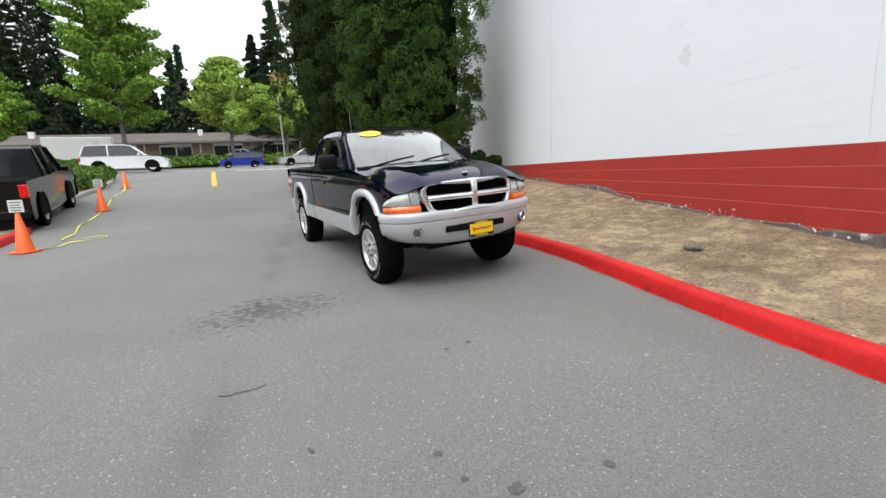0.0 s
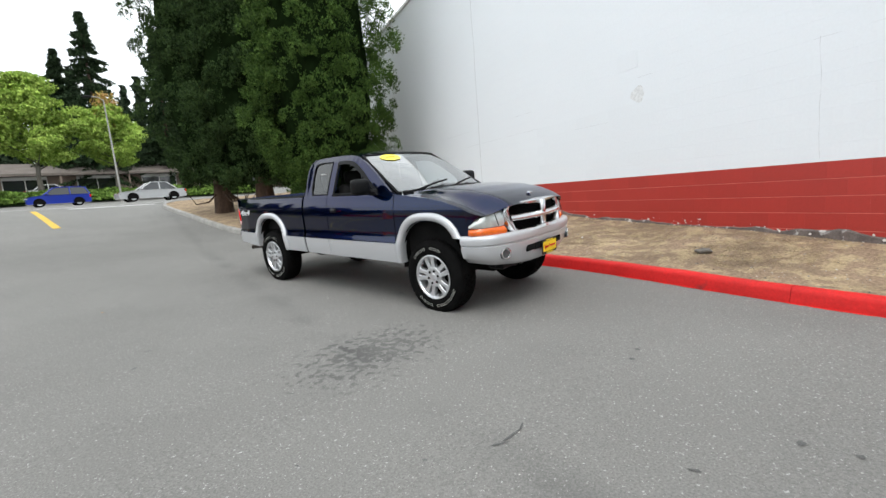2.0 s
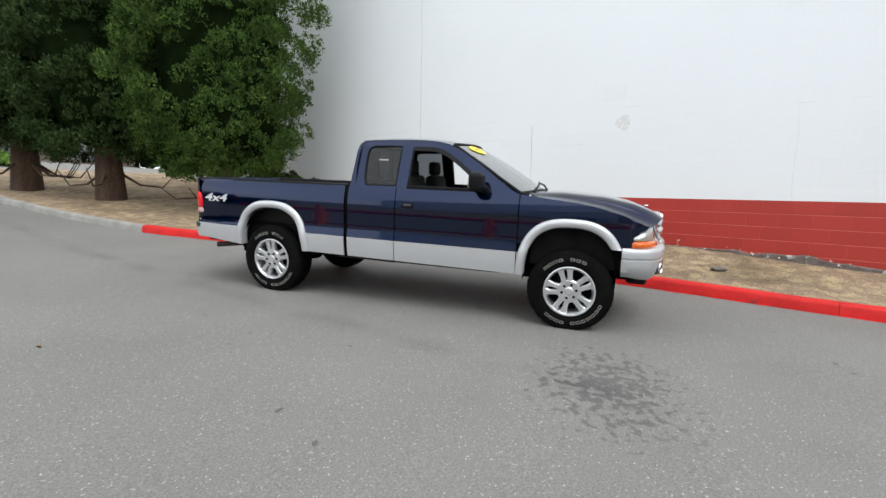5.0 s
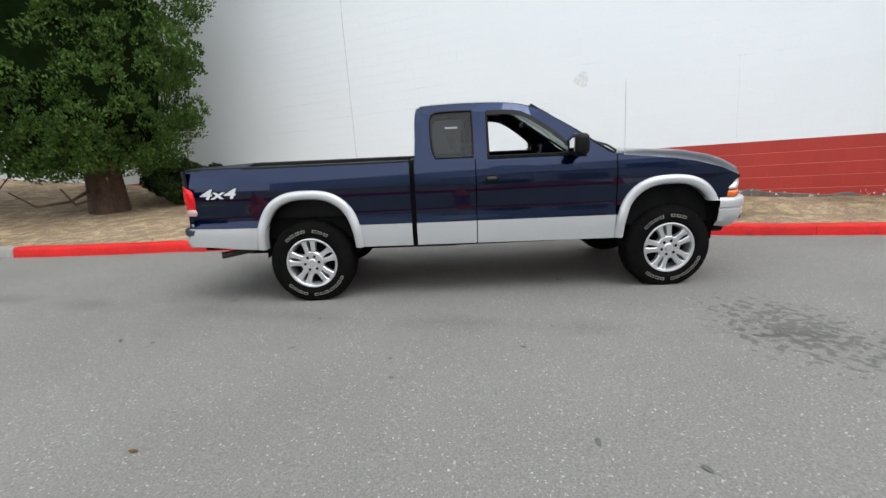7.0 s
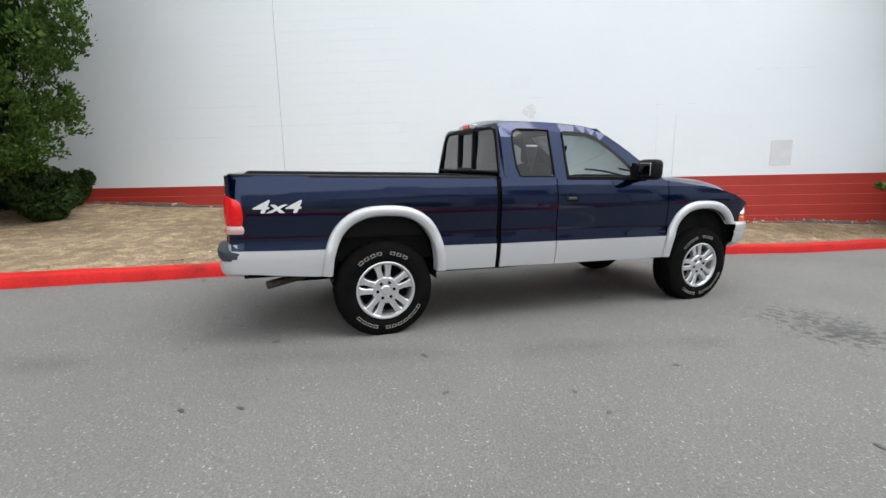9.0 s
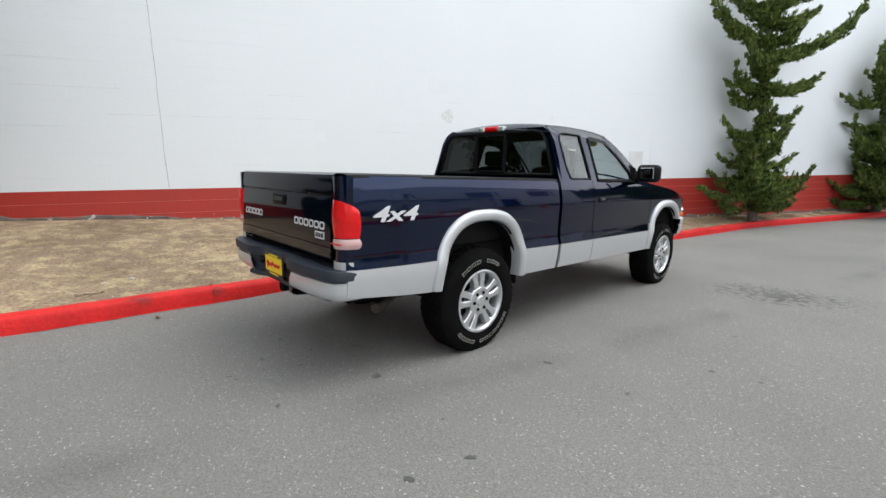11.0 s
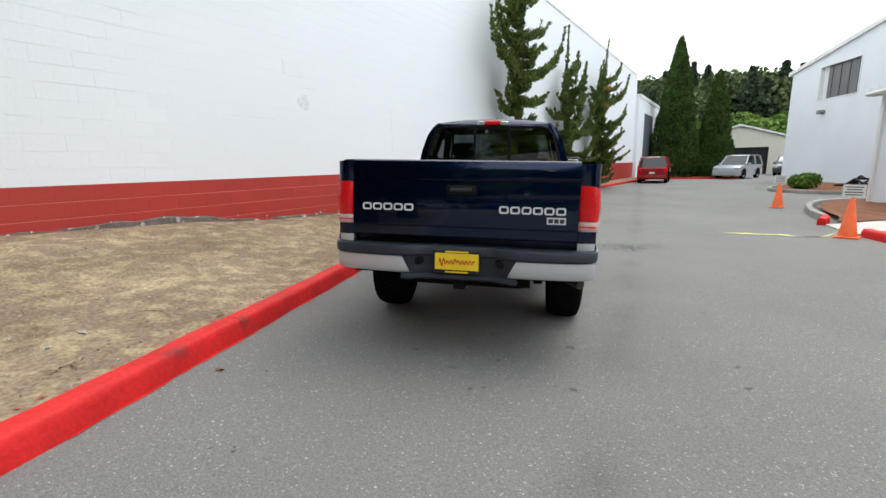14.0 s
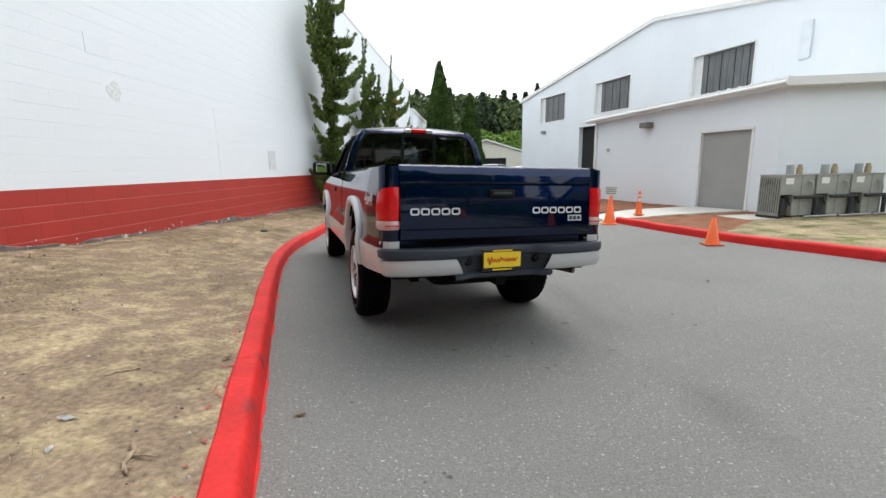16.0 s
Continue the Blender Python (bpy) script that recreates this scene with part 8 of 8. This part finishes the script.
# ---------------------------------------------------------------- dry grass and litter on the verge
STRAW = island_mat("dry_grass_blade", (0.4, 0.3, 0.15), 0.9, (0.25, 0.190, 0.115), (0.43, 0.340, 0.205))
GREEN_BLADE = island_mat("green_grass_blade", (0.1, 0.13, 0.03), 0.8, (0.07, 0.085, 0.025), (0.19, 0.19, 0.075))


def blades(n, y0, y1, accept, lo, hi, rise, width):
    verts, faces = [], []
    for _ in range(n):
        y = rng.uniform(y0, y1)
        kx = float(np.interp(y, VK_Y, VK_X))
        x = kx + 0.02 + (WALL_X - 0.03 - kx) * rng.random()
        if not accept(x, y, (x - kx) / (WALL_X - kx)):
            continue
        z = soil_at(x, y)
        a, ln, up = rng.random() * 6.28, rng.uniform(lo, hi), rng.uniform(*rise)
        dx, dy = math.cos(a), math.sin(a)
        b = len(verts)
        w = width * rng.uniform(0.6, 1.2)
        verts += [(x - dy * w, y + dx * w, z - 0.004), (x + dy * w, y - dx * w, z - 0.004),
                  (x + dx * ln * 0.6 - dy * w * 0.7, y + dy * ln * 0.6 + dx * w * 0.7, z + ln * up * 0.8), (x + dx * ln * 0.6 + dy * w * 0.7, y + dy * ln * 0.6 - dx * w * 0.7, z + ln * up * 0.8),
                  (x + dx * ln, y + dy * ln, z + ln * up * 0.7)]
        faces += [(b, b + 1, b + 3, b + 2), (b + 2, b + 3, b + 4)]
    return verts, faces


def straw_here(x, y, t):
    v = noise.noise(Vector((x * 0.7, y * 0.7, 3))) + 0.6 * noise.noise(Vector((x * 2.3, y * 2.3, 9)))
    return v + 0.8 * noise.noise(Vector((x * 6.5, y * 6.5, 4))) + 0.45 * math.sin(min(1.0, t) * math.pi) - 0.22 - 2.6 * max(0.0, 0.40 - t) > rng.uniform(-0.12, 0.25)


ob = new("dry_grass", flat_mesh("dry_grass", *blades(260000, -6, 14, straw_here, 0.014, 0.050, (0.06, 0.5), 0.0014), STRAW))
tagged(ob, "flattened straw-coloured dry grass on the verge", "grass", kind="stuff")
ob = new("green_grass", flat_mesh("green_grass", *blades(9000, -7, 15, lambda x, y, t: noise.noise(Vector((x * 2.1, y * 1.3, 21))) > 0.36 and t > 0.2, 0.03, 0.08, (0.3, 0.9), 0.0016), GREEN_BLADE))
tagged(ob, "sparse green grass tufts left among dry straw", "grass", kind="stuff")

PEBBLE = island_mat("verge_pebble", (0.3, 0.3, 0.3), 0.9, (0.10, 0.085, 0.07), (0.42, 0.38, 0.33))
verts, faces = [], []
for _ in range(4200):
    y = rng.uniform(-6, 14)
    kx = float(np.interp(y, VK_Y, VK_X))
    x = kx + 0.01 + (WALL_X - 0.03 - kx) * rng.random() ** 1.3
    r = rng.choice([0.004, 0.005, 0.007, 0.007, 0.012]) * rng.uniform(0.7, 1.3)
    z, a, b = soil_at(x, y), rng.random() * 6, len(verts)
    for k in range(5):
        q = r * rng.uniform(0.7, 1.25)
        verts.append((x + q * math.cos(a + k * 1.257), y + q * math.sin(a + k * 1.257), z - 0.002))
    verts.append((x, y, z + r * 0.7))
    faces += [(b + k, b + (k + 1) % 5, b + 5) for k in range(5)]
ob = new("verge_pebbles", flat_mesh("verge_pebbles", verts, faces, PEBBLE))
tagged(ob, "small stones and crumbs of earth on the verge", "pebbles", kind="stuff")

WOOD = mat("bleached_dead_wood", (0.30, 0.22, 0.15), 0.9, var=0.3, scale=20, bump=0.004, bump_scale=60, stretch=(1, 1, 1))


def stick(x, y, turn, length, thick, twigs, label):
    c, s = math.cos(turn), math.sin(turn)
    top = thing("stick", label, "stick", pose(x, y, soil_at(x, y) + thick * 0.7, 0, 0, 0), group="sticks on the verge")

    def at(u, v, up):
        px, py = c * u - s * v, s * u + c * v
        return (px, py, soil_at(x + px, y + py) - soil_at(x, y) + up)
    bm = bmesh.new()
    n = 9
    tube(bm, [at(length * (k / n - 0.5), 0.016 * math.sin(k * 0.8) * length / 0.3, 0.006 * math.sin(k * 2.3)) for k in range(n + 1)], [thick * (1.0 - 0.45 * k / n + 0.25 * (k % 3 == 1)) for k in range(n + 1)], 7)
    part("stem", bm, WOOD, top, smooth=50)
    for u, v, du in twigs:
        bm = bmesh.new()
        tube(bm, [at(u, 0.012, 0.0), at(u + du * 0.5, v * 0.5, 0.008), at(u + du, v, 0.004)], [thick * 0.5, thick * 0.4, thick * 0.18], 6)
        part("twig", bm, WOOD, top, smooth=50)


stick(2.18, 10.56, 2.15, 0.21, 0.010, [(-0.02, 0.10, 0.06), (0.06, -0.04, 0.04)], "bleached broken branch with a twig lying on the earth")
stick(2.75, 9.9, 1.0, 0.16, 0.006, [(0.0, 0.05, 0.03)], "thin dry twig lying on the earth")
stick(3.9, 6.9, 0.4, 0.22, 0.005, [(0.03, -0.05, 0.04)], "thin dry twig lying on the earth")

# clod of old asphalt, scraps of plastic film, dead leaves
bm = bmesh.new()
bmesh.ops.create_icosphere(bm, subdivisions=3, radius=0.5)
for v in bm.verts:
    v.co *= 1 + 0.25 * noise.noise(v.co * 3) + 0.1 * noise.noise(v.co * 9)
bmesh.ops.scale(bm, vec=(0.13, 0.19, 0.075), verts=bm.verts)
solid("asphalt_lump", bm, mat("broken_asphalt", (0.15, 0.135, 0.12), 0.9, var=0.3, scale=25, bump=0.006, bump_scale=60), "dark broken lump of asphalt on the dry earth", "rubble", smooth=30, m=pose(5.0, 3.68, soil_at(5.0, 3.68) + 0.02, 0, 0, 20))
FILM = mat("dirty_white_plastic", (0.62, 0.62, 0.6), 0.4, var=0.15, scale=30)
LEAF = mat("dead_leaf", (0.33, 0.20, 0.10), 0.8, var=0.3, scale=40)


def scrap(name, x, y, size, turn, material, label, category, group, height, crumple=0.25):
    bm = bmesh.new()
    rows = []
    for i in range(7):
        row = []
        for j in range(5):
            u, v = (i / 6 - 0.5) * size, (j / 4 - 0.5) * size * 0.5 * (1.05 - abs(i / 6 - 0.5) * 1.7)
            w = crumple * size * (0.5 + noise.noise(Vector((u * 9 / size + x, v * 9 / size + y, 0))) * 0.8)
            px, py = x + math.cos(turn) * u - math.sin(turn) * v, y + math.sin(turn) * u + math.cos(turn) * v
            row.append((px - x, py - y, height(px, py) - height(x, y) + max(0.0, w)))
        rows.append(row)
    grid(bm, rows)
    r = bmesh.ops.solidify(bm, geom=bm.faces[:], thickness=0.0015)
    solid(name, bm, material, label, category, group=group, smooth=60, m=pose(x, y, height(x, y) + 0.004))


for x, y, s, a in ((2.62, 10.35, 0.075, 0.4), (2.50, 10.55, 0.05, 2.0), (3.5, 7.35, 0.06, 1.0), (4.85, 5.6, 0.05, 0.2)):
    scrap("plastic_scrap", x, y, s, a, FILM, "crumpled scrap of dirty white plastic film on the earth", "litter", "scraps on the verge", soil_at, 0.18)
for x, y, s, a in ((1.78, 9.95, 0.06, 0.5), (-1.8, 6.91, 0.05, 2.0), (2.35, 9.6, 0.06, 1.0), (3.1, 8.2, 0.06, 2.6), (4.4, 4.4, 0.06, 0.3)):
    on_soil = x > float(np.interp(y, VK_Y, VK_X))
    scrap("dead_leaf", x if on_soil else min(x, float(np.interp(y, VK_Y, VK_X)) - 0.28), y, s, a, LEAF, "curled brown dead leaf on the ground", "leaf", "dead leaves", soil_at if on_soil else sheet_z, 0.3)

# ---------------------------------------------------------------- the blocks of the wall
WHITE_BLOCK = mat("white_painted_block", (0.825, 0.86, 0.90), 0.62, var=0.012, scale=0.4, fine=0.012, fine_scale=30, bump=0.0022, bump_scale=55, rnd=0.006)
RED_BLOCK = mat("red_painted_block", (0.43, 0.034, 0.024), 0.5, var=0.06, scale=0.9, fine=0.04, fine_scale=30, bump=0.0022, bump_scale=55, rnd=0.05)

def block_shape(y0, y1, z0, z1, red, worn=False):
    """A block face with worn edges, open towards the core."""
    a, b, F, c = (0.0003, 0.0042, 0.0025, 0.003) if red else ((0.0004, 0.0015, 0.0018, 0.0022) if worn else (0.0, 0.0006, 0.0011, 0.0012))
    d = 0.0004 if red else 0.0001
    g = [(F, y0 + a, z0 + b), (F, y1 - a, z0 + b), (F, y1 - a, z1 - b), (F, y0 + a, z1 - b)]
    h = [(0.0, y0 + a + d, z0 + b + c), (0.0, y1 - a - d, z0 + b + c), (0.0, y1 - a - d, z1 - b - c), (0.0, y0 + a + d, z1 - b - c)]
    return g + h, [(7, 6, 5, 4), (0, 4, 5, 1), (1, 5, 6, 2), (2, 6, 7, 3), (3, 7, 4, 0)]


block_w = flat_mesh("block", *block_shape(0, LONG, 0, COURSE, False), WHITE_BLOCK)
block_r = flat_mesh("block", *block_shape(0, LONG, 0, COURSE, True), RED_BLOCK)
rest = {True: ([], []), False: ([], [])}
for c in range(-8, 32):
    z0 = RED_TOP + c * COURSE
    red = c < 0
    z1 = min(z0 + COURSE, ROOF - 0.1)
    start = WALL_FAR - (LONG / 2 if c % 2 else 0)
    for k in range(int((WALL_END - WALL_FAR) / LONG) + 2):
        y0 = start + k * LONG
        y1 = min(y0 + LONG, WALL_END)
        y0 = max(y0, WALL_FAR)
        if y1 - y0 < 0.05 or z1 - z0 < 0.05:
            continue
        whole = y1 - y0 > LONG - 0.001 and z1 - z0 > COURSE - 0.001
        if whole and -0.4 < y0 < 8.0 and z1 > float(np.interp(y0, WALL_Y, WALL_Z)) + 0.02 and c < 6:
            ob = new("block", block_r if red else block_w)
            ob.parent = wall
            ob.matrix_local = pose(WALL_X, y0, z0)
        else:
            v, f = block_shape(y0, y1, z0, z1, red, y0 > 8.0 and (7 * k + 3 * c) % 5 < 3)
            vs, fs = rest[red]
            b = len(vs)
            vs += [(p[0] + WALL_X, p[1], p[2]) for p in v]
            fs += [tuple(i + b for i in q) for q in f]
for red, material in ((True, RED_BLOCK), (False, WHITE_BLOCK)):
    ob = new("far_blocks", flat_mesh("far_blocks", *rest[red], material))
    ob.parent = wall
    tagged(ob, "red painted wall blocks" if red else "white painted wall blocks", kind="stuff")
